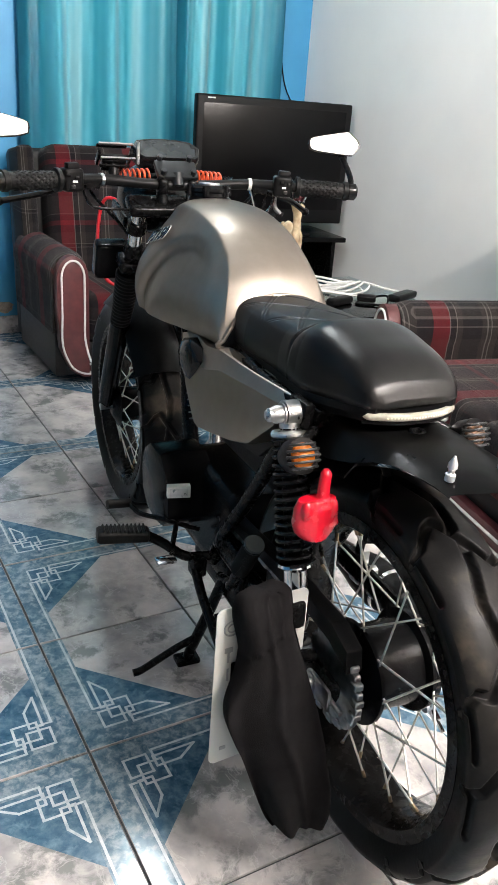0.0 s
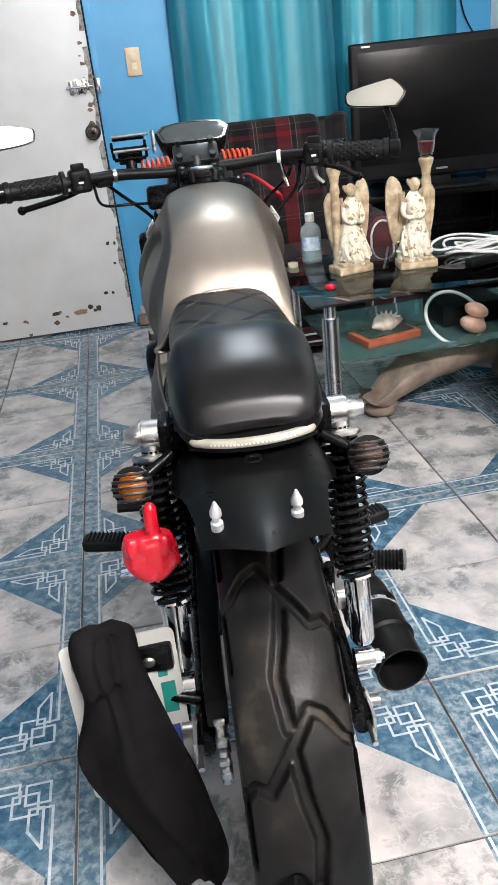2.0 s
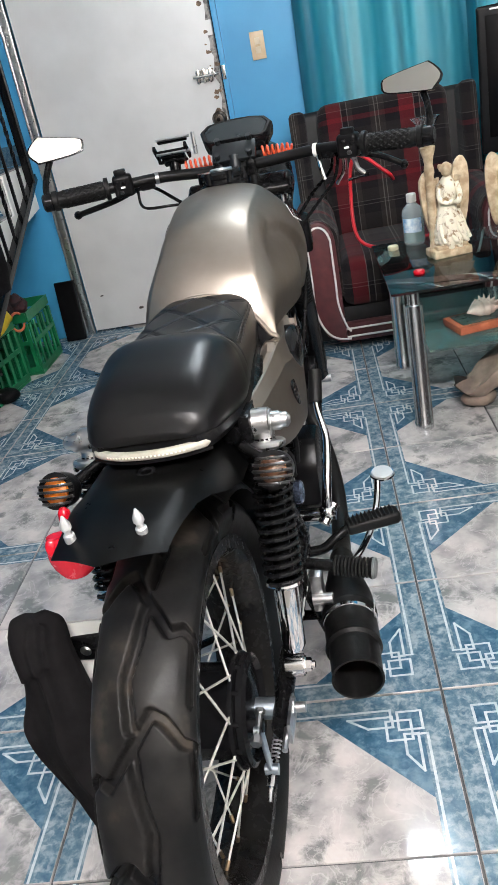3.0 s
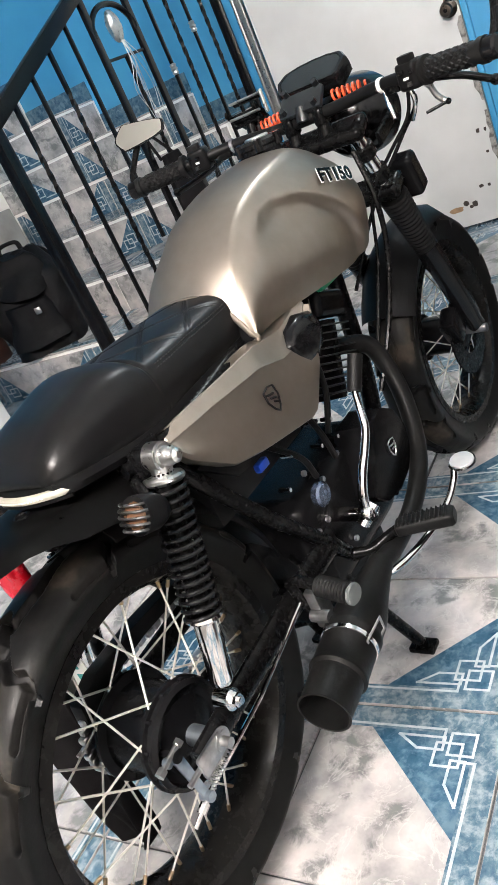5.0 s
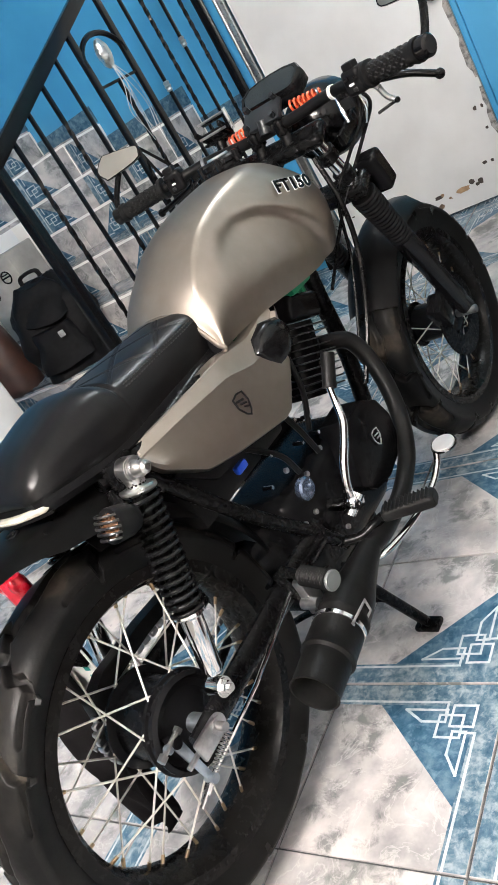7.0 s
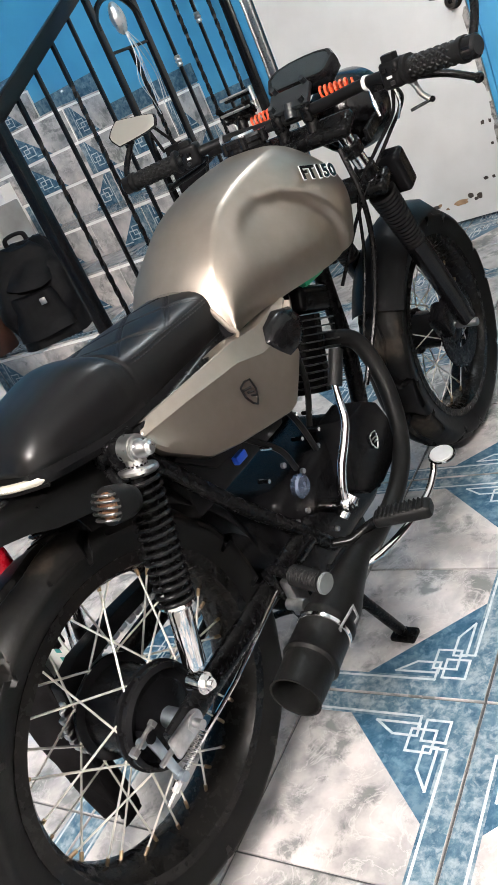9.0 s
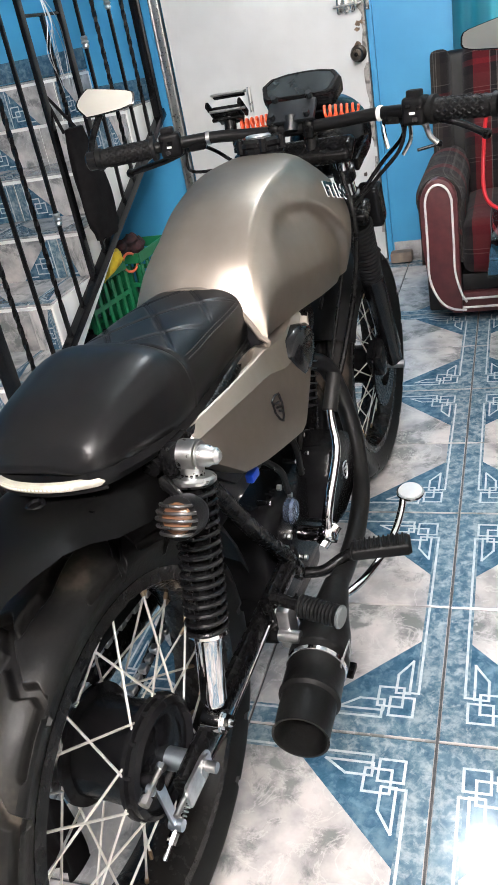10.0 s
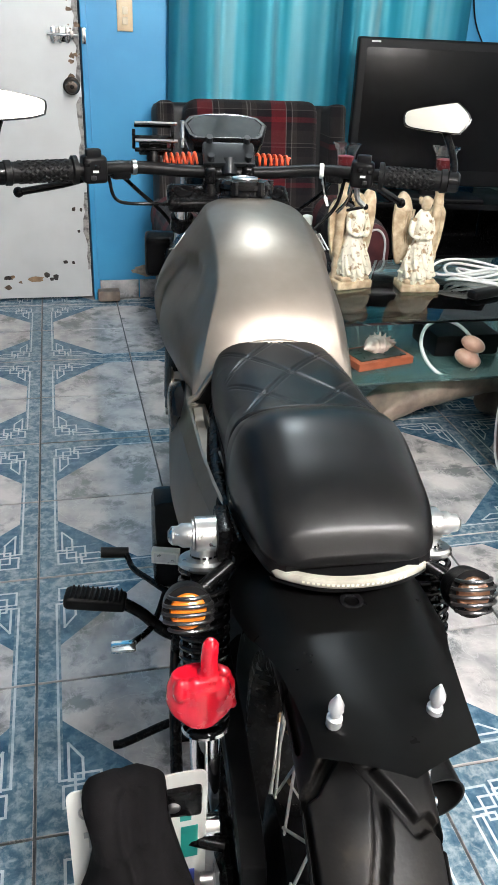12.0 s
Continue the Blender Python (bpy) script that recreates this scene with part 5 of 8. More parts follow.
for sx in (-1, 1):
    bm = B()
    tube(bm, spline([(0.05 * sx, 0.08, 0.43), (0.08 * sx, 0.15, 0.36), (0.09 * sx, 0.14, 0.18), (0.10 * sx, 0.09, 0.05)], 6), 0.014, 8)
    part("strap", bm, M_BACKPACK, bp)
bm = B()
tube(bm, spline([(-0.04, 0.05, 0.435), (-0.03, 0.05, 0.475), (0.03, 0.05, 0.475), (0.04, 0.05, 0.435)], 6), 0.009, 8)
part("grab_loop", bm, M_BACKPACK, bp)

# brown bag and printed white box on the steps, white cabinet at their foot
bb = thing("brown_bag", pose(-1.91, 1.51, 2 * RISE + 0.009, 0, 0, 20), "slumped brown leather bag standing on a stair step", "bag")
bm = B()
rings = []
for k in range(14):
    t = k / 13
    w = 0.10 * (1 - 0.5 * t ** 3)
    rings.append([V(w * math.cos(a) * (1 + 0.04 * math.sin(3 * a + t * 6)), 0.10 * (1 - 0.4 * t * t) * math.sin(a), 0.42 * t + 0.008 * math.sin(2 * a + 3 * t)) for a in (6.283 * i / 24 for i in range(24))])
loft(bm, rings)
part("bag_body", bm, mat("brown_leather", (0.055, 0.022, 0.014), (0.030, 0.013, 0.009), 0.5, scale=14, bump=0.3), bb)
bm = B()
tube(bm, spline([(-0.06, 0, 0.40), (-0.05, -0.02, 0.50), (0.05, -0.02, 0.50), (0.06, 0, 0.40)], 6), 0.009, 8)
part("bag_strap", bm, bpy.data.materials["brown_leather"], bb)
wb = thing("printed_box", pose(-1.98, 1.905, 3 * RISE + 0.009, 0, 0, 6), "white cardboard box with black printed marks on a step", "box")
bm = B()
box(bm, (0, 0, 0.20), (0.30, 0.22, 0.40), bev=0.008)
part("carton", bm, mat("grey_white_card", (0.34, 0.33, 0.31), (0.26, 0.25, 0.235), 0.7, scale=9), wb)
for x, z in ((-0.07, 0.25), (0.07, 0.30)):
    bm = B()
    torus(bm, (x, -0.1115, z), (0, 1, 0), 0.030, 0.004, 20, 6)
    box(bm, (x, -0.1115, z), (0.05, 0.004, 0.008))
    box(bm, (x, -0.1115, z + 0.014), (0.04, 0.004, 0.006))
    part("printed_mark", bm, M_BLACKMETAL, wb)
wc = thing("white_cabinet", pose(-1.52, 0.80, 0, 0, 0, 0), "low white plastic drawer cabinet at the foot of the stairs", "cabinet")
bm = B()
box(bm, (0, 0, 0.34), (0.50, 0.30, 0.68), bev=0.012, seg=3)
part("cabinet_body", bm, M_DOOR, wc)
for k in range(3):
    bm = B()
    box(bm, (0, -0.152, 0.13 + 0.215 * k), (0.45, 0.014, 0.195), bev=0.006)
    dr = part("drawer", bm, M_DOOR, wc)
    bm = B()
    box(bm, (0, -0.166, 0.13 + 0.215 * k), (0.12, 0.014, 0.02), bev=0.004)
    part("handle", bm, M_DOOR, dr)


M_BRIGHT = mat("bright_alloy", (0.85, 0.85, 0.84), (0.75, 0.75, 0.75), 0.38, 0.7)


# ---- the motorcycle: x right, y forward from the rear axle, z up ----
bike = thing("motorcycle", pose(0.331, -0.338, 0, 0, 0, -4.74), "champagne and black cafe racer motorcycle on its centre stand", "motorcycle")
M_BRASS = mat("dull_brass", (0.42, 0.30, 0.18), (0.30, 0.22, 0.15), 0.4, 1.0, scale=60)
RW, FW = V(0, 0, 0.335), V(-0.010, 1.232, 0.297)


def tyre_mesh(c, R, width, rim_r, blocks, turn=0.0, depth=0.0130, half=0.0058):
    """Tyre turned round the wheel's axis (x): sharp-edged wavy cross grooves, mirrored in turn, joined along the crown."""
    n, m = (1500, 132) if c.y < 0.5 else (900, 90)
    h = R - rim_r
    th = np.linspace(0, 2 * np.pi, n, endpoint=False)
    a = np.linspace(-2.55, 2.55, m)
    inner = np.abs(a) < np.pi / 2
    k = (np.abs(a) - np.pi / 2) / 0.98
    x = np.where(inner, width / 2 * np.sin(a), np.sign(a) * width / 2 * (1 - 0.26 * np.clip(k, 0, 1) ** 1.3))
    r = np.where(inner, rim_r + h * (0.56 + 0.44 * np.cos(a)), rim_r + h * 0.56 * (1 - np.clip(k, 0, 1)))
    s = a / 1.42
    pitch = 2 * np.pi / blocks
    lines = [[(-1.12, 0.42), (-0.62, 0.26), (-0.40, 0.30), (-0.06, 0.06), (0.20, -0.16), (0.36, -0.12), (0.66, 0.04), (1.12, 0.10)],
             [(-0.06, 0.06), (0.02, 0.36), (0.14, 0.62), (0.06, 0.94)],
             [(-0.86, 0.31), (-0.84, 0.78)], [(0.90, 0.08), (0.86, 0.52)]]
    half_w = width * 0.70
    T, S_ = np.meshgrid(th, s, indexing="ij")
    d = np.full(T.shape, 9.0)
    idx = np.floor(T / pitch).astype(int)
    for off in (-1, 0, 1):
        q = (idx + off)
        mir = np.where(q % 2 == 0, 1.0, -1.0)
        px = S_ * mir * half_w
        py = (T - q * pitch) * R
        for line in lines:
            for (s0, p0), (s1, p1) in zip(line, line[1:]):
                ax_, ay_, bx_, by_ = s0 * half_w, p0 * pitch * R, s1 * half_w, p1 * pitch * R
                dx, dy = bx_ - ax_, by_ - ay_
                t = np.clip(((px - ax_) * dx + (py - ay_) * dy) / (dx * dx + dy * dy), 0, 1)
                d = np.minimum(d, np.hypot(px - ax_ - t * dx, py - ay_ - t * dy))
    g = np.clip((half - d) / 0.0040 + 0.5, 0, 1)
    g = g * g * (3 - 2 * g) * (np.abs(S_) < 1.14)
    lump = 0.0006 * np.sin(T * 23) * np.cos(S_ * 4)
    rr = r[None, :] - depth * g + lump * (np.abs(S_) < 1.1)
    xx = np.broadcast_to(x[None, :], rr.shape) * (1 - 0.03 * g)
    co = np.stack([c.x + xx, c.y + rr * np.cos(T + turn), c.z + rr * np.sin(T + turn)], -1).reshape(-1, 3)
    i0 = np.arange(n)[:, None] * m + np.arange(m - 1)[None, :]
    i1 = ((np.arange(n) + 1) % n)[:, None] * m + np.arange(m - 1)[None, :]
    fs = np.stack([i0, i0 + 1, i1 + 1, i1], -1).reshape(-1, 4)
    me = bpy.data.meshes.new("tyre")
    me.from_pydata(co.tolist(), [], fs.tolist())
    top = np.abs(S_) < 0.86
    top = top[:, :-1] & np.roll(top, -1, 0)[:, :-1] & top[:, 1:]
    me.polygons.foreach_set("material_index", top.reshape(-1).astype(np.int32))
    bm = B()
    bm.from_mesh(me)
    bpy.data.meshes.remove(me)
    return bm


def ring_profile(bm, c, prof, seg=96):
    """Closed profile of (radius, x) turned round the x axis through c."""
    rings = []
    for k in range(seg):
        t = 2 * math.pi * k / seg
        rings.append([V(c.x + x, c.y + r * math.cos(t), c.z + r * math.sin(t)) for r, x in prof])
    return ring_loop(bm, rings)


def build_wheel(name, c, R, width, rim_r, hub_r, hub_w, blocks, label):
    bm = B()
    hw = hub_w / 2
    lathe(bm, [(0.018, -hw - 0.012), (0.03, -hw - 0.010), (hub_r * 0.80, -hw), (hub_r, -hw + 0.004), (hub_r, -hw + 0.010), (hub_r * 0.84, -hw + 0.014), (hub_r * 0.82, 0), (hub_r * 0.84, hw - 0.014), (hub_r, hw - 0.010), (hub_r, hw - 0.004), (hub_r * 0.80, hw), (0.03, hw + 0.010), (0.018, hw + 0.012)], c, (1, 0, 0), 44)
    wheel = part(name, bm, M_ENGINE, bike, label)
    part("tyre", tyre_mesh(c, R, width, rim_r + 0.008, blocks, 0.35), [M_TYRE, M_TREAD], wheel, "thick black block-tread tyre with dusty crown", sharp=180)
    bm = B()
    w = width * 0.40
    ring_profile(bm, c, [(rim_r + 0.012, -w), (rim_r + 0.012, -w + 0.006), (rim_r - 0.002, -w + 0.010), (rim_r - 0.010, -w * 0.5), (rim_r - 0.012, 0), (rim_r - 0.010, w * 0.5), (rim_r - 0.002, w - 0.010), (rim_r + 0.012, w - 0.006), (rim_r + 0.012, w),
                         (rim_r - 0.006, w), (rim_r - 0.017, w * 0.6), (rim_r - 0.020, 0), (rim_r - 0.017, -w * 0.6), (rim_r - 0.006, -w)])
    part("rim", bm, M_RUST, wheel, "black wheel rim")
    # spokes: crossed pairs from both flanges
    ri = rim_r - 0.018
    for k in range(36):
        side = 1 if k % 2 else -1
        t = 2 * math.pi * (k + 0.5) / 36
        lead = 0.62 if (k // 2) % 2 else -0.62
        a = V(c.x + side * (hw - 0.006), c.y + hub_r * 0.95 * math.cos(t + lead), c.z + hub_r * 0.95 * math.sin(t + lead))
        b = V(c.x + side * 0.006, c.y + ri * math.cos(t), c.z + ri * math.sin(t))
        bm = B()
        d = (b - a)
        cyl(bm, a, b - d * 0.07, 0.0017, seg=6)
        sp = part("spoke", bm, M_SPOKE, wheel)
        bm = B()
        cyl(bm, b - d * 0.085, b + d * 0.02, 0.0030, seg=7)
        part("nipple", bm, M_BRASS, sp)
    return wheel


rear = build_wheel("rear_wheel", RW, 0.291, 0.114, 0.220, 0.076, 0.100, 12, "spoked rear wheel with a black drum hub")
front = build_wheel("front_wheel", FW, 0.295, 0.112, 0.212, 0.058, 0.105, 12, "spoked front wheel with a disc brake")

# rear drum: back plate, lever and rod on the right side
bm = B()
lathe(bm, [(0.070, 0.047), (0.073, 0.050), (0.073, 0.058), (0.066, 0.062), (0.062, 0.054), (0.034, 0.052), (0.028, 0.060), (0.012, 0.062)], RW, (1, 0, 0), 40)
part("brake_plate", bm, M_ENGINE, rear, "black drum brake back plate")
for k in range(12):
    t = 2 * math.pi * k / 12
    bm = B()
    cyl(bm, RW + V(0.040, 0.0715 * math.cos(t), 0.0715 * math.sin(t)), RW + V(0.0535, 0.0715 * math.cos(t), 0.0715 * math.sin(t)), 0.0038, seg=6)
    part("bolt", bm, M_ENGINE, rear)
# sprocket and chain on the left
bm = B()
poly = []
for k in range(72):
    t = 2 * math.pi * k / 72
    r = 0.066 + (0.004 if k % 2 else -0.003)
    poly.append((r * math.cos(t), r * math.sin(t)))
prism(bm, poly, -0.003, 0.003, Matrix.Translation(RW + V(-0.078, 0, 0)) @ Matrix(((0, 0, 1, 0), (1, 0, 0, 0), (0, 1, 0, 0), (0, 0, 0, 1))))
part("sprocket", bm, M_STEEL, rear, "toothed steel sprocket")


def chain_links(c0, r0, c1, r1, x):
    """Links along both runs and round the sprocket."""
    pts = []
    d = (c1 - c0)
    for k in range(23):
        pts.append(c0 + V(0, 0, r0) + (d + V(0, 0, r1 - r0)) * (k / 22))
    for k in range(23):
        pts.append(c0 - V(0, 0, r0) + (d - V(0, 0, r1 - r0)) * (k / 22))
    for k in range(18):
        t = math.pi / 2 + math.pi * k / 17
        pts.append(c0 + V(0, r0 * math.cos(t), r0 * math.sin(t)))
    bm = B()
    for k, p in enumerate(pts):
        box(bm, p + V(x, 0, 0), (0.010 if k % 2 else 0.014, 0.016, 0.011), bev=0.002, seg=1)
    return bm


part("chain", chain_links(RW, 0.066, V(0, 0.42, 0.34), 0.03, -0.078), M_STEEL, bike, "oily steel drive chain")

bm = B()
prism(bm, [(-0.045, 0.412), (0.0, 0.428), (0.10, 0.428), (0.36, 0.408), (0.36, 0.388), (0.10, 0.404), (0.0, 0.402), (-0.05, 0.378)], -0.092, -0.066, Matrix(((0, 0, 1, 0), (1, 0, 0, 0), (0, 1, 0, 0), (0, 0, 0, 1))), bev=0.003)
part("chain_guard", bm, M_PLASTIC, bike, "black chain guard")

# swing arm with axle, adjusters
for sx in (-1, 1):
    x = 0.098 * sx
    bm = B()
    rings = []
    for t, hz in ((0.0, 0.019), (0.15, 0.022), (0.6, 0.024), (1.0, 0.026)):
        y = -0.035 + 0.42 * t
        z = 0.335 + 0.015 * t
        rings.append([V(x + sx * 0.012 * math.cos(a), y, z + hz * math.sin(a)) for a in (6.283 * k / 14 for k in range(14))])
    loft(bm, rings)
    part("swing_arm", bm, M_BLACKMETAL, bike, "black painted tubular swing arm")
    bm = B()
    cyl(bm, (x, 0, 0.335), (x + 0.016 * sx, 0, 0.335), 0.014, seg=6)
    cyl(bm, (x + 0.014 * sx, 0, 0.335), (x + 0.030 * sx, 0, 0.335), 0.007, seg=10)
    cyl(bm, (x + 0.012 * sx, 0, 0.335), (x + 0.0135 * sx, 0, 0.335), 0.018, seg=20)
    part("axle_nut", bm, M_STEEL, bike)
    bm = B()
    box(bm, (x + 0.013 * sx, -0.022, 0.335), (0.004, 0.05, 0.034), bev=0.004)
    cyl(bm, (x + 0.008 * sx, -0.07, 0.333), (x + 0.008 * sx, -0.02, 0.335), 0.004, seg=8)
    part("chain_adjuster", bm, M_STEEL, bike)
bm = B()
cyl(bm, (0.050, 0, 0.335), (0.10, 0, 0.335), 0.0145, seg=20)
part("axle_spacer", bm, M_ZINC, bike)
# drum brake lever, rod, spring
bm = B()
q = V(0.074, -0.046, 0.352)
xz = Matrix(((0, 0, 1, q.x), (1, 0, 0, q.y), (0, 1, 0, q.z), (0, 0, 0, 1)))
prism(bm, [(-0.009, 0.009), (0.004, 0.010), (0.008, 0.002), (0.0135, -0.084), (0.011, -0.095), (0.005, -0.095), (0.002, -0.086), (-0.007, -0.010)], -0.0022, 0.0022, xz, bev=0.0008)
for off in (-0.006, 0.006):
    cyl(bm, q + V(-0.004, -0.014, 0.004 + off * 0.2), q + V(0.004, -0.014, 0.004 + off * 0.2), 0.006, seg=10)
arm = part("brake_lever_arm", bm, M_ZINC, bike, "bluish zinc-plated brake lever arm")
bm = B()
cyl(bm, q - V(0.026, 0, 0), q + V(0.006, 0, 0), 0.0085, seg=14)
part("brake_cam", bm, M_ENGINE, arm)
bm = B()
cyl(bm, q + V(0.001, -0.030, 0.004), q + V(0.001, 0.016, 0.010), 0.0040, seg=8)
cyl(bm, q + V(0.001, -0.034, 0.0035), q + V(0.001, -0.024, 0.005), 0.0072, seg=6)
cyl(bm, q + V(0.001, 0.010, 0.009), q + V(0.001, 0.017, 0.010), 0.0068, seg=6)
part("clamp_bolt", bm, M_STEEL, arm)
bm = B()
cyl(bm, q + V(-0.008, 0.008, -0.087), q + V(0.010, 0.008, -0.087), 0.0075, seg=14)
part("rod_pin", bm, M_ZINC, arm)
ROD0 = q + V(0.002, 0.008, -0.087)
bm = B()
tube(bm, [ROD0, (0.098, 0.10, 0.300), (0.115, 0.26, 0.352)], 0.0034, 8)
cyl(bm, ROD0 + V(-0.002, -0.040, -0.014), ROD0, 0.0032, seg=8)
cyl(bm, ROD0 + V(-0.001, -0.022, -0.008), ROD0 + V(0, -0.009, -0.003), 0.0066, seg=8)
part("brake_rod", bm, M_CHROME, bike, "chrome brake rod")
bm = B()
tube(bm, helix(ROD0 + V(0.001, 0.010, 0.004), (0.12, 0.9, 0.34), 0.0062, 11, 0.058, 10), 0.0011, 5)
part("return_spring", bm, M_STEEL, bike)


# shocks
def build_shock(sx):
    top, low = V(0.117 * sx, 0.130, 0.690), V(0.119 * sx, 0.036, 0.374)
    ax = (low - top).normalized()
    L = (low - top).length
    at = lambda d: top + ax * d
    bm = B()
    cyl(bm, at(0.02), at(0.20), 0.014, seg=16)
    sh = part("shock_absorber", bm, M_BLACKMETAL, bike, "rear shock absorber with a black coil spring and chrome sleeve")
    bm = B()
    tube(bm, helix(at(0.034), ax, 0.0236, 15, 0.176, 18), 0.0032, 8)
    part("coil_spring", bm, M_BLACKPAINT, sh)
    bm = B()
    x, y, z = axis_frame(ax)
    lathe(bm, [(0.012, 0.022), (0.024, 0.023), (0.0265, 0.026), (0.0265, 0.030), (0.022, 0.034)], top, ax, 28)
    part("spring_cap", bm, M_ALU, sh, "silver spring cap")
    bm = B()
    lathe(bm, [(0.024, 0.210), (0.025, 0.214), (0.0165, 0.220), (0.0160, 0.300), (0.012, 0.308)], top, ax, 28)
    part("chrome_sleeve", bm, M_CHROME, sh)
    bm = B()
    cyl(bm, low - V(0.014 * sx, 0, 0), low + V(0.010 * sx, 0, 0), 0.015, seg=18)
    cyl(bm, low + V(0.010 * sx, 0, 0), low + V(0.012 * sx, 0, 0), 0.0125, seg=18)
    cyl(bm, low + V(0.012 * sx, 0, 0), low + V(0.020 * sx, 0, 0), 0.0095, seg=6)
    cyl(bm, low + V(0.020 * sx, 0, 0), low + V(0.025 * sx, 0, 0), 0.005, seg=10)
    part("lower_eye", bm, M_CHROME, sh)
    bm = B()
    cyl(bm, top - V(0.014 * sx, 0, 0), top + V(0.009 * sx, 0, 0), 0.0185, seg=22)
    tube(bm, [top + ax * 0.024, top], 0.014, 14)
    part("upper_eye", bm, M_ALU, sh)
    bm = B()
    lathe(bm, [(0.016, 0.010), (0.016, 0.012), (0.0125, 0.0125), (0.0125, 0.022), (0.010, 0.026), (0.0095, 0.032), (0.005, 0.036)], top, (sx, 0, 0), 18)
    part("dome_nut", bm, M_ALU, sh)
    return sh


build_shock(-1)
build_shock(1)


# ---- tank ----
T_TOP = smooth_table([(0.385, 0.783), (0.42, 0.813), (0.47, 0.844), (0.53, 0.874), (0.60, 0.894), (0.68, 0.903), (0.76, 0.903), (0.83, 0.876), (0.865, 0.848), (0.885, 0.812)])
T_W = smooth_table([(0.385, 0.112), (0.45, 0.117), (0.52, 0.126), (0.60, 0.136), (0.70, 0.146), (0.78, 0.147), (0.84, 0.126), (0.87, 0.095), (0.885, 0.060)])
T_BOT = smooth_table([(0.385, 0.696), (0.47, 0.700), (0.56, 0.695), (0.66, 0.686), (0.76, 0.684), (0.83, 0.700), (0.87, 0.740), (0.885, 0.775)])
# the shoulder line between crown and flanks: half width and height
T_SX = smooth_table([(0.385, 0.100), (0.40, 0.094), (0.43, 0.087), (0.50, 0.080), (0.58, 0.079), (0.68, 0.080), (0.76, 0.072), (0.84, 0.052), (0.885, 0.028)])
T_SZ = smooth_table([(0.385, 0.712), (0.40, 0.757), (0.43, 0.803), (0.50, 0.849), (0.58, 0.877), (0.68, 0.892), (0.76, 0.888), (0.84, 0.857), (0.885, 0.806)])


def tank_point(v, k, side=1):
    """Half section at station v; k from 0 (crown) to 1 (lower lip). The left half has a narrower crown and a fuller flank."""
    T, W, Bt, xs, zs = T_TOP(v), T_W(v), T_BOT(v), T_SX(v), T_SZ(v)
    if side < 0:
        near = max(0, min(1, (v - 0.40) / 0.08))
        xs, W = xs * (1 - 0.16 * near), W * (1 + 0.075 * near)
    if k <= 0.5:
        a = k / 0.5
        rear = max(0, min(1, (0.47 - v) / 0.085))
        e = 2.1 + 0.5 * rear
        x = xs * math.sin(a * math.pi / 2) ** (1.0 - 0.25 * rear) if rear else xs * a
        x = xs * (a + (math.sin(a * math.pi / 2) - a) * rear)
        z = zs + (T - zs) * (1 - (x / xs) ** e)
    else:
        t = (k - 0.5) / 0.5
        H = zs - Bt
        p0, p1, p2, p3 = (xs, zs), (xs + (W - xs) * (0.42 + 0.33 * max(0, min(1, (v - 0.60) / 0.13))), zs - H * 0.22), (W * 1.10, Bt + H * 0.52), (W * 0.84, Bt)
        if side < 0:
            p1, p2, p3 = (xs + (W - xs) * 0.34, zs - H * 0.26), (W * 1.04, Bt + H * 0.44), (W * 0.86, Bt)
        b0, b1, b2, b3 = (1 - t) ** 3, 3 * t * (1 - t) ** 2, 3 * t * t * (1 - t), t ** 3
        x = p0[0] * b0 + p1[0] * b1 + p2[0] * b2 + p3[0] * b3
        z = p0[1] * b0 + p1[1] * b1 + p2[1] * b2 + p3[1] * b3
    # knee scoop under a curved overhang
    zc = lerp_table([(0.48, 0.790), (0.52, 0.822), (0.56, 0.837), (0.60, 0.841), (0.65, 0.830), (0.69, 0.805), (0.73, 0.766), (0.765, 0.722)], v)
    if 0.48 < v < 0.775:
        fade = min(1, (v - 0.48) / 0.12) * min(1, (0.775 - v) / 0.03)
        fade = fade * fade * (3 - 2 * fade)
        d = (zc - z) / 0.034
        s = max(0, min(1, d + 0.5))
        s = s * s * (3 - 2 * s)
        back = max(0, min(1, (zc - z) / 0.095))
        x -= 0.016 * fade * s * (1 - back * 0.9)
    return x, z


def soft_point(v, k, side):
    """The section with its shoulder rounded: wide on the right, crisp on the left."""
    near = max(0, 1 - abs(k - 0.5) / 0.15) * (0.024 if side > 0 else 0.010)
    if not near:
        return tank_point(v, k, side)
    ps = [tank_point(v, k + d * near, side) for d in (-2, -1, 0, 1, 2)]
    return tuple(sum(w * p[i] for w, p in zip((0.15, 0.22, 0.26, 0.22, 0.15), ps)) for i in (0, 1))


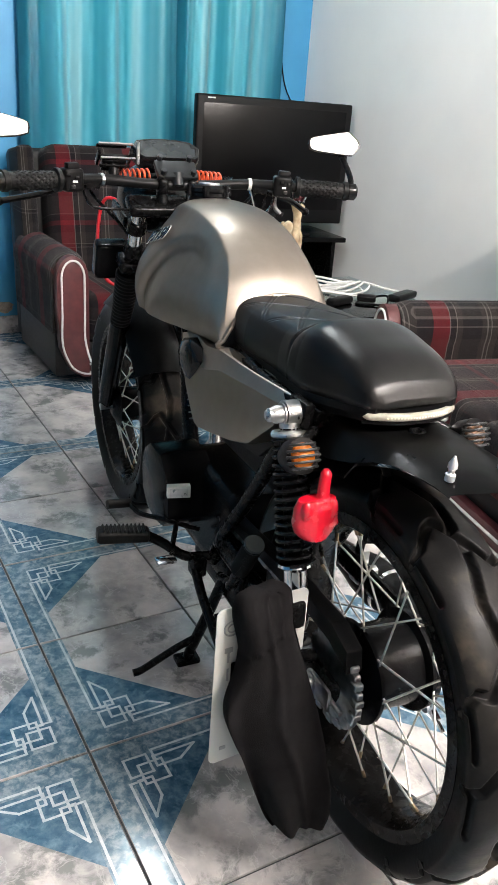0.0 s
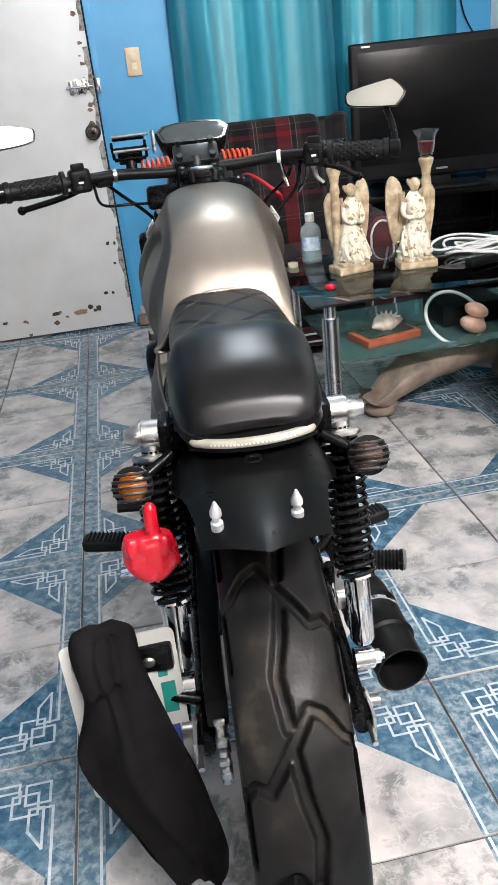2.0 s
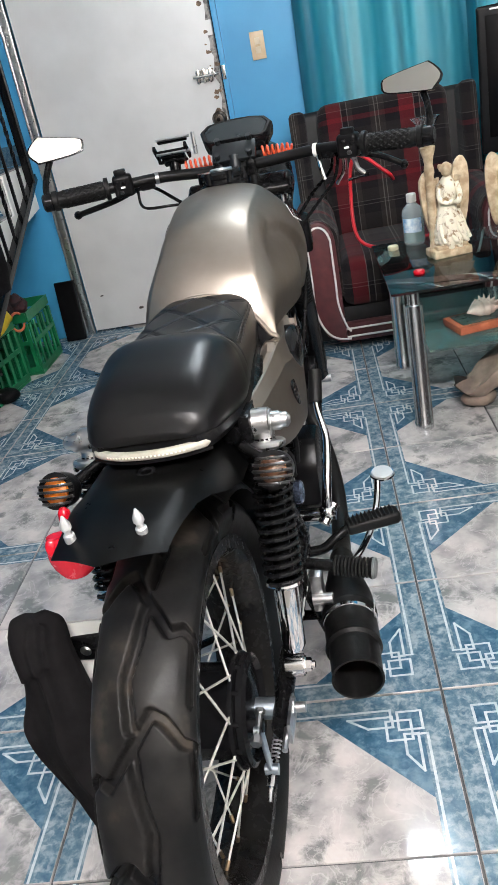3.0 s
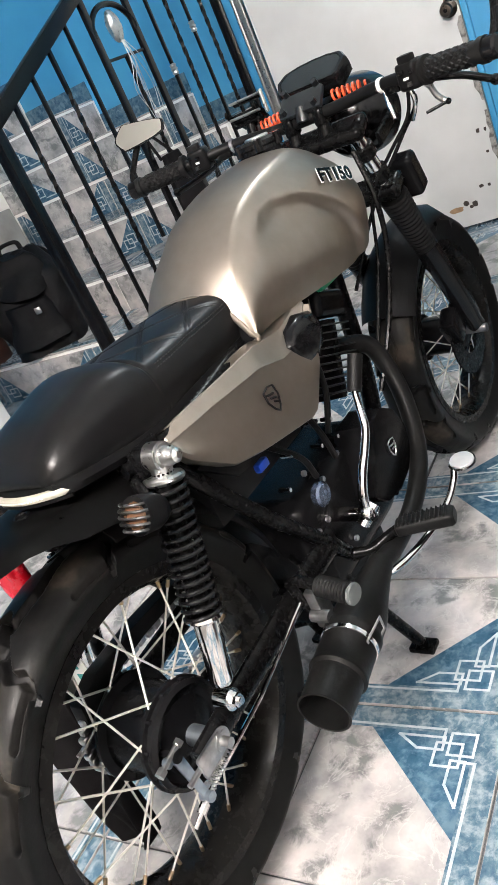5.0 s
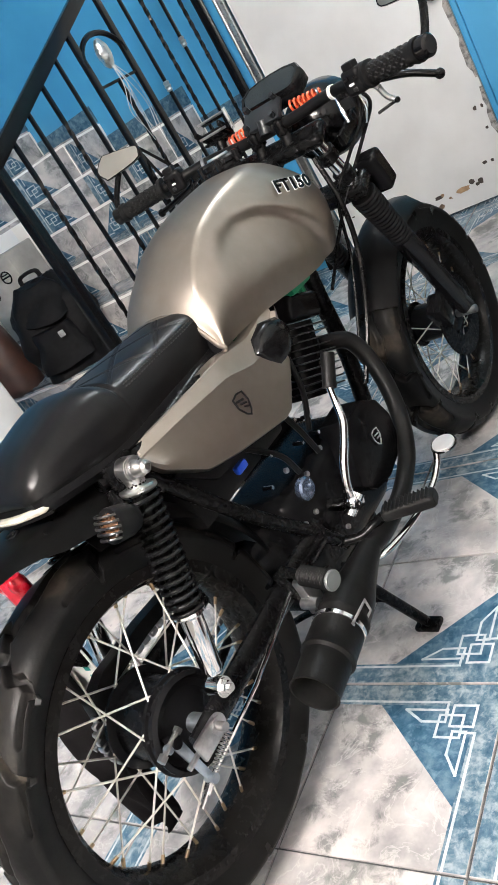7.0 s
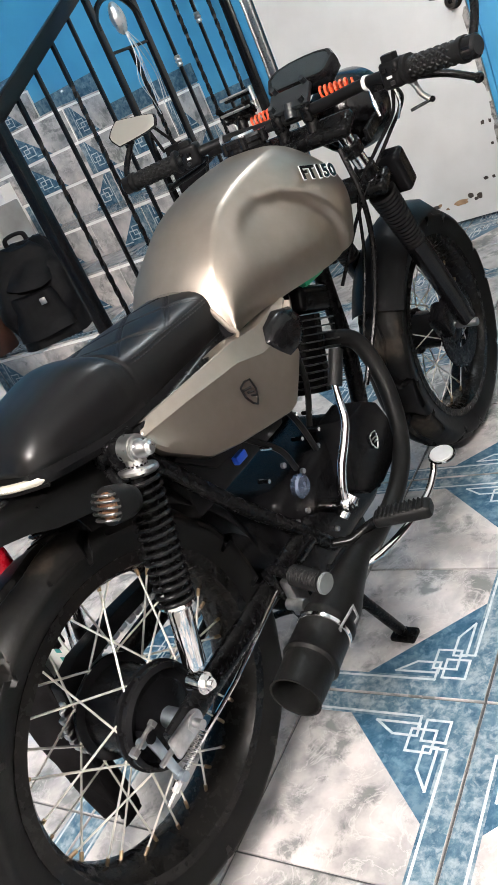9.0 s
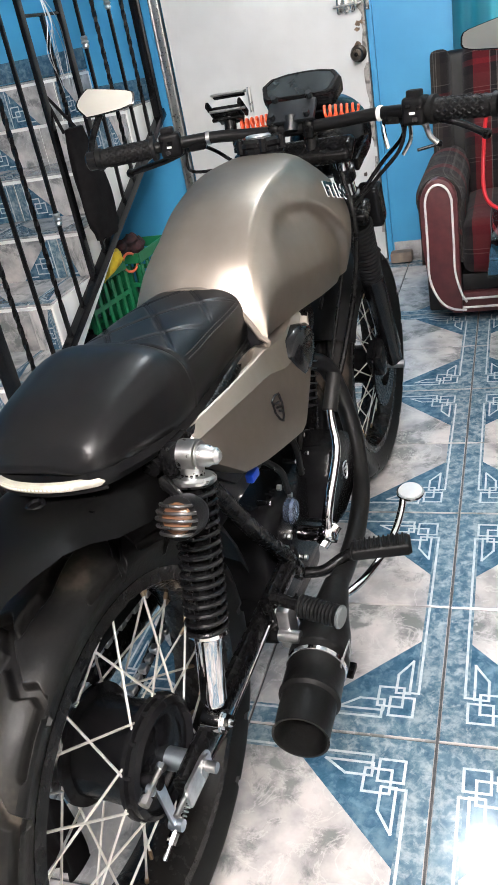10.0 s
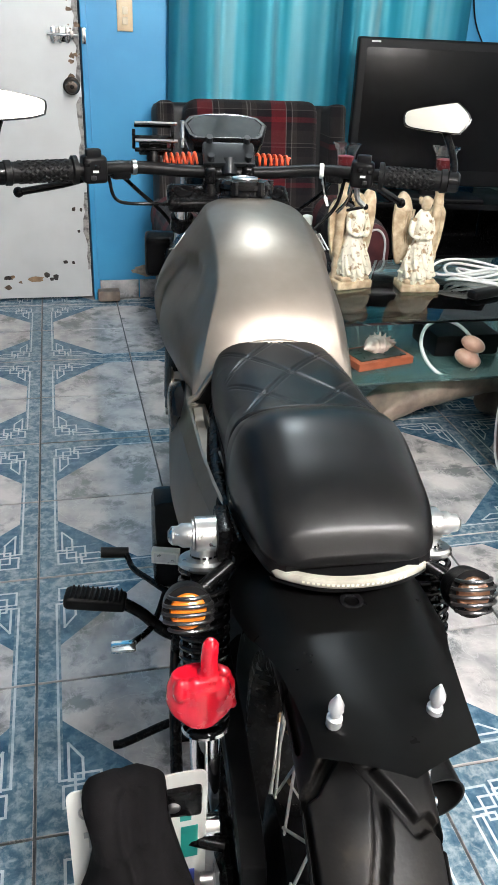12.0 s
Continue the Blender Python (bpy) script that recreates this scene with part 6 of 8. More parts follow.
def build_tank():
    bm = B()
    nv, nk = 140, 70
    rings = []
    for i in range(nv + 1):
        v = 0.385 + (0.885 - 0.385) * i / nv
        ring = []
        for sx in (1, -1):
            ks = range(nk + 1) if sx == 1 else range(nk, 0, -1)
            for k in ks:
                x, z = soft_point(v, k / nk, sx)
                # rear edge arches over the seat: the crown starts further forward
                vv = v
                if v < 0.47:
                    t = (0.47 - v) / 0.085
                    vv = v + t * t * 0.009 * max(0, 1 - (x / 0.105) ** 2) ** 2
                vv += 0.027 * max(0, min(1, (0.54 - v) / 0.155))
                ring.append(V(x * sx, vv, z))
        rings.append(ring)
    loft(bm, rings, True, True)
    # rear face is coloured black in place of the shaded gap under the lip
    for f in bm.faces:
        if len(f.verts) > 8 and f.calc_center_median().y < 0.5:
            f.material_index = 1
    t = part("tank", bm, [M_TANK, M_PLASTIC], bike, "champagne metallic fuel tank with knee scoops", sharp=60)
    # rolled rear lip
    pts = []
    for sx in (1, -1):
        ks = range(nk, -1, -1) if sx == 1 else range(1, nk + 1)
        for k in ks:
            x, z = tank_point(0.385, k / nk)
            pts.append((x * sx, 0.412 + 0.009 * max(0, 1 - (x / 0.105) ** 2) ** 2, z))
    bm = B()
    tube(bm, pts, 0.0042, 8)
    part("tank_lip", bm, M_TANK, t)
    return t


tank = build_tank()
# filler cap
bm = B()
lathe(bm, [(0.044, 0.0), (0.044, 0.012), (0.039, 0.016), (0.039, 0.022), (0.042, 0.025), (0.042, 0.032), (0.037, 0.037), (0.020, 0.038)], (0.003, 0.765, 0.889), (0, 0.06, 1), 32)
cap = part("filler_cap", bm, M_BLACKPAINT, tank, "black filler cap with a chrome lock")
for k in range(6):
    t = 6.283 * k / 6
    p = V(0.003 + 0.040 * math.cos(t), 0.767 + 0.040 * math.sin(t), 0.906 - 0.002 * math.sin(t))
    bm = B()
    cyl(bm, p, p + V(0, 0.001, 0.020), 0.0070, seg=8)
    part("cap_lug", bm, M_BLACKPAINT, cap)
bm = B()
torus(bm, (0.003, 0.768, 0.9275), (0, 0.06, 1), 0.019, 0.0026, 26, 8)
box(bm, (0.003, 0.768, 0.927), (0.030, 0.011, 0.005), bev=0.002)
part("lock_flap", bm, M_STEEL, cap)


def text_mesh(body, size, m, material, name, parent, extrude=0.0006, offset=0.0):
    cu = bpy.data.curves.new(name, "FONT")
    cu.body, cu.size, cu.extrude, cu.align_x = body, size, extrude, "CENTER"
    cu.shear = 0.36
    cu.offset = offset
    cu.space_character = 1.12
    tmp = new("lettering", cu)
    me = bpy.data.meshes.new_from_object(tmp.evaluated_get(bpy.context.evaluated_depsgraph_get()))
    bpy.data.objects.remove(tmp)
    me.materials.clear()
    me.materials.append(material)
    ob = new(name, me)
    ob.parent = parent
    ob.matrix_basis = m
    return ob


# raised model name on both sides of the tank
M_LETTER = mat("silver_letter", (0.82, 0.82, 0.82), (0.74, 0.74, 0.74), 0.35, 0.0, scale=40)
def tank_side(v, z, side=1):
    """Half width of the flank at station v and height z."""
    pts = [tank_point(v, 0.5 + 0.5 * k / 80, side) for k in range(81)]
    return min(pts, key=lambda p: abs(p[1] - z))[0]


LV, LZ = 0.750, 0.830
for sx in (1, -1):
    DXV = (tank_side(LV + 0.03, LZ, sx) - tank_side(LV - 0.03, LZ, sx)) / 0.06
    DXZ = (tank_side(LV, LZ + 0.014, sx) - tank_side(LV, LZ - 0.014, sx)) / 0.028
    n = V(sx, -DXV, -DXZ).normalized()
    up = V(0, 0, 1)
    xx = up.cross(n).normalized()
    xx = (xx * math.cos(0.32) - sx * n.cross(xx) * math.sin(0.32)).normalized()
    yy = n.cross(xx)
    for off, mt, size, wide in ((0.0, M_LETTER, 0.036, 0.0022), (0.0012, M_BLACKPAINT, 0.036, 0.0011)):
        c = V(sx * tank_side(LV, LZ, sx), LV, LZ) + n * (0.0022 + off) - yy * size * 0.35
        text_mesh("FT150", size, Matrix.Translation(c) @ Matrix(((xx.x, yy.x, n.x), (xx.y, yy.y, n.y), (xx.z, yy.z, n.z))).to_4x4(), mt, "model_lettering", tank, offset=wide)

# ---- seat ----
S_TOP = smooth_table([(0.012, 0.742), (0.026, 0.764), (0.06, 0.786), (0.11, 0.799), (0.155, 0.806), (0.185, 0.803), (0.205, 0.794), (0.25, 0.789), (0.31, 0.788), (0.36, 0.786), (0.40, 0.785), (0.44, 0.784)])
S_W = smooth_table([(0.012, 0.052), (0.019, 0.070), (0.034, 0.081), (0.06, 0.088), (0.10, 0.093), (0.16, 0.0985), (0.21, 0.096), (0.30, 0.089), (0.36, 0.086), (0.40, 0.083), (0.44, 0.078)])
S_BOT = smooth_table([(0.012, 0.733), (0.05, 0.727), (0.15, 0.712), (0.30, 0.710), (0.44, 0.710)])


def slim(sx, v):
    """The left half of the seat is a little narrower towards the tail."""
    return 1 - 0.10 * max(0, min(1, (0.36 - v) / 0.12)) if sx < 0 else 1


def seat_half(v, k):
    T, W, Bt = S_TOP(v), S_W(v), S_BOT(v)
    H = T - Bt
    hump = max(0, min(1, (0.20 - v) / 0.02))
    pts_h = [(0, 0), (0.31, 0.010), (0.58, 0.050), (0.81, 0.165), (0.94, 0.39), (0.99, 0.70), (1.0, 0.86), (0.97, 1.0)]
    pts_s = [(0, 0), (0.32, 0.012), (0.62, 0.06), (0.84, 0.18), (0.95, 0.36), (1.0, 0.62), (1.0, 0.84), (0.97, 1.0)]
    f = k * 7
    i = min(int(f), 6)
    t = f - i
    out = []
    for pts in (pts_h, pts_s):
        g = lambda a: Vector((*a, 0))
        p0, p1, p2, p3 = (g(pts[max(0, min(7, i + d))]) for d in (-1, 0, 1, 2))
        if i == 0:
            p0 = Vector((-p2.x, p2.y, 0))
        out.append(0.5 * (2 * p1 + (p2 - p0) * t + (2 * p0 - 5 * p1 + 4 * p2 - p3) * t * t + (3 * p1 - p0 - 3 * p2 + p3) * t ** 3))
    p = out[0] * hump + out[1] * (1 - hump)
    return p.x * W, T - p.y * H


bm = B()
rings = []
nv, nk = 390, 88
for i in range(nv + 1):
    v = 0.012 + 0.428 * i / nv
    ring = []
    for sx in (1, -1):
        for k in (range(nk + 1) if sx == 1 else range(nk, 0, -1)):
            x, z = seat_half(v, k / nk)
            # stitched diamonds on the forward seat
            if v > 0.215 and k / nk < 0.48:
                a = ((x * sx) * 1.0 + (v - 0.2) * 0.75) / 0.084
                b = ((x * sx) * 1.0 - (v - 0.2) * 0.75) / 0.084
                da, db = abs(a - round(a)) * 0.084, abs(b - round(b)) * 0.084
                # twin seam lines, 5 mm apart
                z -= 0.0017 * min(1, (0.48 - k / nk) / 0.14) * (math.exp(-((da - 0.0030) / 0.0018) ** 2) + math.exp(-((db - 0.0030) / 0.0018) ** 2))
            # seam between hump and seat
            z -= 0.004 * math.exp(-((v - 0.206) / 0.004) ** 2)
            if v < 0.2:
                z += 0.0012 * math.sin(30 * x * sx + 8 * v) * k / nk
            ring.append(V(x * sx * slim(sx, v), v, z))
    rings.append(ring)
loft(bm, rings)
seat = part("seat", bm, M_LEATHER, bike, "black leather seat with a rear hump and diamond stitching", sharp=70)
bm = B()
rings = []
for i in range(40):
    v = 0.016 + 0.424 * i / 39
    w = S_W(v)
    rings.append([V(w * 0.985, v, S_BOT(v) + 0.002), V(w * 1.0, v, S_BOT(v) - 0.008), V(w * 0.92, v, S_BOT(v) - 0.018), V(-w * 0.92 * slim(-1, v), v, S_BOT(v) - 0.018), V(-w * slim(-1, v), v, S_BOT(v) - 0.008), V(-w * 0.985 * slim(-1, v), v, S_BOT(v) + 0.002)])
loft(bm, rings)
part("seat_pan", bm, M_PLASTIC, bike)
# twin stitch lines of pale thread along the seat edge
for sx in (1,):
    for kk in (0.50, 0.545):
        bm = B()
        pts = []
        for i in range(60):
            v = 0.225 + 0.20 * i / 59
            x, z = seat_half(v, kk)
            pts.append((sx * x * 1.004 * slim(sx, v), v, z + 0.0006))
        for a, b in zip(pts[::2], pts[1::2]):
            cyl(bm, a, b, 0.0009, seg=5)
        part("stitching", bm, mat("grey_thread", (0.012, 0.012, 0.012), (0.009, 0.009, 0.009), 0.7), seat, "dark grey stitching")

# tail light strip
bm = B()
pts = []
for i in range(31):
    t = -1 + 2 * i / 30
    pts.append((0.074 * t * (0.90 if t < 0 else 1), 0.001 + 0.027 * abs(t) ** 2.2, 0.7235 - 0.003 * t * t))
rings = []
for (x, y, z) in pts:
    nn = V(x * 0.6, -0.06, 0).normalized()
    end = (1 - min(1, abs(x) / 0.0742) ** 44) ** 0.5 if x > 0 else (1 - min(1, abs(x) / 0.0668) ** 44) ** 0.5
    rings.append([V(x, y, z) + nn * a * end + V(0, 0, b * end) for a, b in ((-0.002, -0.0048), (0.0035, -0.0046), (0.0052, -0.0020), (0.0052, 0.0020), (0.0035, 0.0046), (-0.002, 0.0048))])
loft(bm, rings)
M_LED = mat("led_strip_lens", (0.46, 0.44, 0.37), (0.33, 0.31, 0.26), 0.12, scale=50, coat=0.7)
tail = part("tail_light", bm, M_LED, bike, "thin curved tail light strip with a clear ivory lens")
for i in range(22):
    t = -0.62 + 1.24 * i / 21
    x = 0.074 * t * (0.90 if t < 0 else 1)
    y = 0.001 + 0.027 * abs(t) ** 2.2
    bm = B()
    nn = V(x * 0.6, -0.06, 0).normalized()
    q = nn.to_track_quat("Y", "Z").to_matrix().to_4x4()
    box(bm, V(x, y, 0.7235 - 0.003 * t * t) + nn * 0.0046, (0.0024, 0.0016, 0.0022), rot=q)
    part("led", bm, mat("led_chip", (0.72, 0.70, 0.58), (0.6, 0.57, 0.44), 0.3) if i == 0 else bpy.data.materials["led_chip"], tail)
bm = B()
rings = []
for (x, y, z) in pts:
    nn = V(x * 0.6, -0.06, 0).normalized()
    rings.append([V(x * 1.01, y, z) + nn * a + V(0, 0, b) for a, b in ((-0.014, -0.011), (0.001, -0.0105), (0.002, -0.0065), (-0.014, -0.0062))])
loft(bm, rings)
part("light_bracket", bm, M_PLASTIC, bike)

# rear mudguard: folded black sheet with side wings and a pointed rear edge
bm = B()
st = [(0.11, 0.094, 0.684, 0.040), (0.05, 0.097, 0.690, 0.036), (0.0, 0.090, 0.693, 0.024), (-0.03, 0.081, 0.695, 0.012), (-0.06, 0.073, 0.696, 0.005), (-0.10, 0.066, 0.696, 0.002), (-0.131, 0.062, 0.694, 0.0), (-0.150, 0.061, 0.692, 0.0)]
rings = []
nn_ = 28
for (y, w, z, drop) in [(lerp_table([(a[0], a[0]) for a in st[::-1]], y_), lerp_table([(a[0], a[1]) for a in st[::-1]], y_), lerp_table([(a[0], a[2]) for a in st[::-1]], y_), lerp_table([(a[0], a[3]) for a in st[::-1]], y_)) for y_ in (0.11 - 0.260 * i / 26 for i in range(27))]:
    ring = []
    for i in range(nn_ + 1):
        t = -1 + 2 * i / nn_
        e = max(0, abs(t) - 0.56) / 0.44
        yy = y - (0.032 * (1 - abs(t)) if y < -0.10 else 0.032 * (1 - abs(t)) * max(0, (0.0 - y) / 0.10) if y < 0 else 0)
        ring.append(V(w * t - 0.003 * max(0, min(1, -y / 0.05)), yy, z + 0.010 - 0.010 * t * t - drop * e * e))
    rings.append(ring)
loft(bm, rings, closed=False)
bmesh.ops.solidify(bm, geom=bm.faces[:], thickness=0.0028)
M_SHEET = mat("satin_black_sheet", (0.004, 0.004, 0.004), (0.006, 0.006, 0.006), 0.30, scale=16, rvar=0.06, spec=0.13)
guard = part("rear_mudguard", bm, M_SHEET, bike, "satin black arched rear mudguard with a pointed tail", sharp=24)
for x, y in ((-0.047, -0.129), (0.029, -0.127)):
    bm = B()
    lathe(bm, [(0.0060, 0.0), (0.0060, 0.008), (0.0040, 0.0095), (0.0040, 0.014), (0.0058, 0.016), (0.0056, 0.021), (0.0012, 0.031)], (x, y, 0.700), (0.0, -0.08, 1), 14)
    part("spike_bolt", bm, M_BRIGHT, guard, "silver spiked bolt")
bm = B()
torus(bm, (0.0, 0.000, 0.702), (0, -0.1, 1), 0.0085, 0.0030, 24, 8)
part("grommet", bm, M_BLACKPAINT, guard)
# frame rails below the seat
for sx in (-1, 1):
    bm = B()
    tube(bm, spline([(0.080 * sx, 0.10, 0.690), (0.086 * sx, 0.15, 0.690), (0.090 * sx, 0.25, 0.690), (0.07 * sx, 0.42, 0.70), (0.03 * sx, 0.60, 0.70), (0.02 * sx, 0.85, 0.70)], 6), 0.0125, 12)
    tube(bm, spline([(0.095 * sx, 0.15, 0.67), (0.10 * sx, 0.26, 0.50), (0.10 * sx, 0.36, 0.37), (0.085 * sx, 0.44, 0.27)], 6), 0.012, 12)
    part("frame_rail", bm, M_BLACKMETAL, bike)
    bm = B()
    box(bm, (0.098 * sx, 0.130, 0.690), (0.016, 0.05, 0.04), bev=0.005)
    part("shock_mount", bm, M_BLACKMETAL, bike)
bm = B()
tube(bm, spline([(0, 0.86, 0.78), (0, 0.84, 0.60), (0, 0.82, 0.42), (0.0, 0.74, 0.24), (0, 0.60, 0.19)], 6), 0.018, 14)
part("down_tube", bm, M_BLACKMETAL, bike)
bm = B()
cyl(bm, (0, 0.875, 0.86), (0, 0.925, 0.72), 0.030, seg=24)
part("head_tube", bm, M_BLACKMETAL, bike)


M_SMOKE = mat("smoky_lens", (0.16, 0.07, 0.03), (0.10, 0.05, 0.03), 0.2, coat=0.5)


def signal_lamp(x, sx):
    """Round lamp whose face looks back and a little up."""
    c = V(x, 0.048, 0.664)
    ax = V(0, 0.91, -0.41).normalized()
    up = V(0, 0.41, 0.91).normalized()
    bm = B()
    lathe(bm, [(0.009, 0.040), (0.017, 0.034), (0.0225, 0.020), (0.0238, 0.0), (0.0238, -0.006), (0.0205, -0.006)], c, ax, 28)
    s = part("turn_signal", bm, M_PLASTIC, bike, "round turn signal with an amber lens behind black bars")
    bm = B()
    lathe(bm, [(0.0185, -0.003), (0.016, -0.009), (0.009, -0.012), (0.002, -0.014)], c, ax, 24)
    part("lens", bm, M_AMBER if sx < 0 else M_SMOKE, s, "amber lens" if sx < 0 else "dull smoky lens")
    for z in (-0.0150, -0.0075, 0.0, 0.0075, 0.0150):
        bm = B()
        w = math.sqrt(0.0234 ** 2 - z * z)
        tube(bm, [c + V(w * math.sin(a), 0, 0) + up * z - ax * (0.006 + 0.014 * math.cos(a)) for a in (-1.5 + 3.0 * i / 12 for i in range(13))], 0.0019, 7)
        part("guard_bar", bm, M_BAR, s)
    bm = B()
    cyl(bm, c + ax * 0.028, V(0.092 * sx, 0.10, 0.675), 0.007, seg=10)
    part("stalk", bm, M_BLACKMETAL, s)


M_BAR = mat("grey_guard_bar", (0.014, 0.014, 0.014), (0.010, 0.010, 0.010), 0.3, scale=40)
signal_lamp(-0.139, -1)
signal_lamp(0.136, 1)

# ---- side panels: heights of the upper edge, the bevel line and the lower edge along the panel ----
P_TOP = lambda y: lerp_table([(0.160, 0.690), (0.168, 0.703), (0.39, 0.704), (0.46, 0.694), (0.545, 0.702)], y)
P_CREASE = lambda y: lerp_table([(0.160, 0.684), (0.26, 0.682), (0.37, 0.674), (0.43, 0.656), (0.47, 0.655), (0.505, 0.668), (0.545, 0.697)], y)
P_LOW = lambda y: lerp_table([(0.160, 0.672), (0.172, 0.652), (0.238, 0.598), (0.30, 0.580), (0.425, 0.553), (0.445, 0.556), (0.505, 0.612), (0.545, 0.688)], y)
P_OUT = smooth_table([(0.160, 0.104), (0.22, 0.112), (0.30, 0.119), (0.43, 0.123), (0.50, 0.120), (0.545, 0.114)])
for sx in (1, -1):
    bm = B()
    rings = []
    for i in range(46):
        y = 0.160 + 0.385 * i / 45
        zt, zc, zb, uo = P_TOP(y), P_CREASE(y), P_LOW(y), P_OUT(y)
        zc = min(max(zc, zb + 0.004), zt - 0.008)
        gut = 0.011 * min(1, max(0, (y - 0.166) / 0.012)) * min(1, max(0, (0.400 - y) / 0.016))
        rings.append([V(sx * q, y, z) for q, z in ((uo - 0.034, zt - 0.004), (uo - 0.033, zt), (uo - 0.030, zt), (uo - 0.028, zt - gut), (uo - 0.017, zt - gut - 0.001), (uo - 0.014, zt - 0.002), (uo - 0.011, zt - 0.003), (uo - 0.002, zc + 0.004), (uo, zc + 0.001), (uo, zc - 0.002),
                                                   (uo + 0.0095, (zc + zb) / 2), (uo + 0.0125, zb + 0.012), (uo + 0.0115, zb + 0.003), (uo + 0.006, zb), (uo - 0.030, zb + 0.001))])
    loft(bm, rings)
    pn = part("side_panel", bm, M_TANK, bike, "champagne metallic side panel with a bevelled upper edge", sharp=30)
    # shield badge outline, on the right panel alone
    m = Matrix.Translation((sx * 0.1322, 0.358, 0.630)) @ Matrix(((0, 0, sx, 0), (sx, 0, 0, 0), (0, 1, 0, 0), (0, 0, 0, 1))) @ pose(0, 0, 0, -10.0, 0, 0)
    sh = [(-0.013, 0.016), (0, 0.019), (0.013, 0.016), (0.014, 0.0), (0.007, -0.014), (0, -0.020), (-0.007, -0.014), (-0.014, 0.0)]
    if sx > 0:
        bm = B()
        tube(bm, [m @ V(a, b, 0) for a, b in sh + sh[:1]], 0.0016, 6)
        for k, (a, b, w) in enumerate(((-0.002, 0.007, 0.016), (0.001, 0.0, 0.012), (0.003, -0.007, 0.008))):
            tube(bm, [m @ V(a - w / 2, b + 0.003, 0), m @ V(a + w / 2, b - 0.001, 0)], 0.0017, 6)
        part("shield_badge", bm, M_BLACKPAINT, pn, "small black shield emblem")
    # dark panel below, black plastic
    bm = B()
    prism(bm, [(0.20, 0.62), (0.27, 0.56), (0.44, 0.545), (0.47, 0.575), (0.45, 0.61), (0.30, 0.63)], 0.0, 0.012, Matrix(((0, 0, sx, sx * 0.078), (1, 0, 0, 0), (0, 1, 0, 0), (0, 0, 0, 1))), bev=0.003)
    part("lower_cover", bm, M_PLASTIC, bike)
    # front end cap of the panel
    bm = B()
    face = [(0.450, 0.664), (0.466, 0.684), (0.505, 0.693), (0.540, 0.684), (0.556, 0.660), (0.545, 0.628), (0.510, 0.610), (0.476, 0.616)]
    rings = []
    for q, f in ((0.080, 0.86), (0.104, 1.0), (0.122, 0.97), (0.131, 0.80), (0.134, 0.45)):
        rings.append([V(sx * q, 0.503 + (y - 0.503) * f, 0.653 + (z - 0.653) * f) for y, z in face])
    loft(bm, rings)
    part("air_scoop", bm, M_BLACKPAINT, bike, "faceted glossy black air scoop", sharp=50)
# battery box and air box between the panels
bm = B()
box(bm, (0, 0.34, 0.60), (0.15, 0.26, 0.18), bev=0.012)
part("air_box", bm, M_PLASTIC, bike)
bm = B()
rings = []
for i in range(12):
    t = 0.2 + 1.21 * i / 11
    r = 0.322
    c = V(0, RW.y + r * math.cos(t), RW.z + r * math.sin(t))
    d = V(0, math.cos(t), math.sin(t))
    rings.append([c + V(x, 0, 0) - d * (0.030 * (abs(x) / 0.07) ** 3) + d * e for x, e in ((-0.07, 0), (-0.05, 0), (0, 0), (0.05, 0), (0.07, 0), (0.068, 0.003), (0.05, 0.003), (0, 0.003), (-0.05, 0.003), (-0.068, 0.003))])
loft(bm, rings)
part("inner_mudguard", bm, M_PLASTIC, bike, "black inner mudguard over the tyre")

# ---- engine ----
bm = B()
box(bm, (0, 0.50, 0.33), (0.17, 0.30, 0.20), bev=0.04, seg=4)
box(bm, (0, 0.45, 0.24), (0.15, 0.24, 0.08), bev=0.02, seg=3)
engine = part("engine", bm, M_ENGINE, bike, "black air-cooled single cylinder engine")
bm = B()
prism(bm, [(0.510, 0.335), (0.530, 0.405), (0.560, 0.445), (0.630, 0.447), (0.672, 0.418), (0.690, 0.372), (0.682, 0.330), (0.655, 0.300), (0.600, 0.288), (0.545, 0.300)], 0.055, 0.124, Matrix(((0, 0, 1, 0), (1, 0, 0, 0), (0, 1, 0, 0), (0, 0, 0, 1))), bev=0.010)
cover = part("clutch_cover", bm, M_ENGINE, engine, "black round clutch cover")
for k in range(7):
    t = 6.283 * k / 7
    bm = B()
    cyl(bm, (0.10, 0.602 + 0.072 * math.cos(t), 0.362 + 0.072 * math.sin(t)), (0.118, 0.602 + 0.072 * math.cos(t), 0.362 + 0.072 * math.sin(t)), 0.006, seg=8)
    part("cover_bolt", bm, M_ENGINE, engine)
bm = B()
m = Matrix.Translation((0.1275, 0.612, 0.372)) @ Matrix(((0, 0, 1, 0), (1, 0, 0, 0), (0, 1, 0, 0), (0, 0, 0, 1)))
tube(bm, [m @ V(a * 0.85, b * 0.85, 0) for a, b in sh + sh[:1]], 0.0014, 6)
tube(bm, [m @ V(-0.007, 0.006, 0), m @ V(0.007, 0.004, 0)], 0.0016, 6)
tube(bm, [m @ V(-0.004, -0.002, 0), m @ V(0.006, -0.003, 0)], 0.0016, 6)
part("cover_emblem", bm, M_ALU, engine, "silver shield emblem")
bm = B()
prism(bm, [(0.500, 0.330), (0.512, 0.410), (0.560, 0.447), (0.628, 0.447), (0.668, 0.418), (0.682, 0.372), (0.672, 0.325), (0.645, 0.298), (0.590, 0.288), (0.535, 0.300)], 0.055, 0.158, Matrix(((0, 0, -1, 0), (1, 0, 0, 0), (0, 1, 0, 0), (0, 0, 0, 1))), bev=0.016)
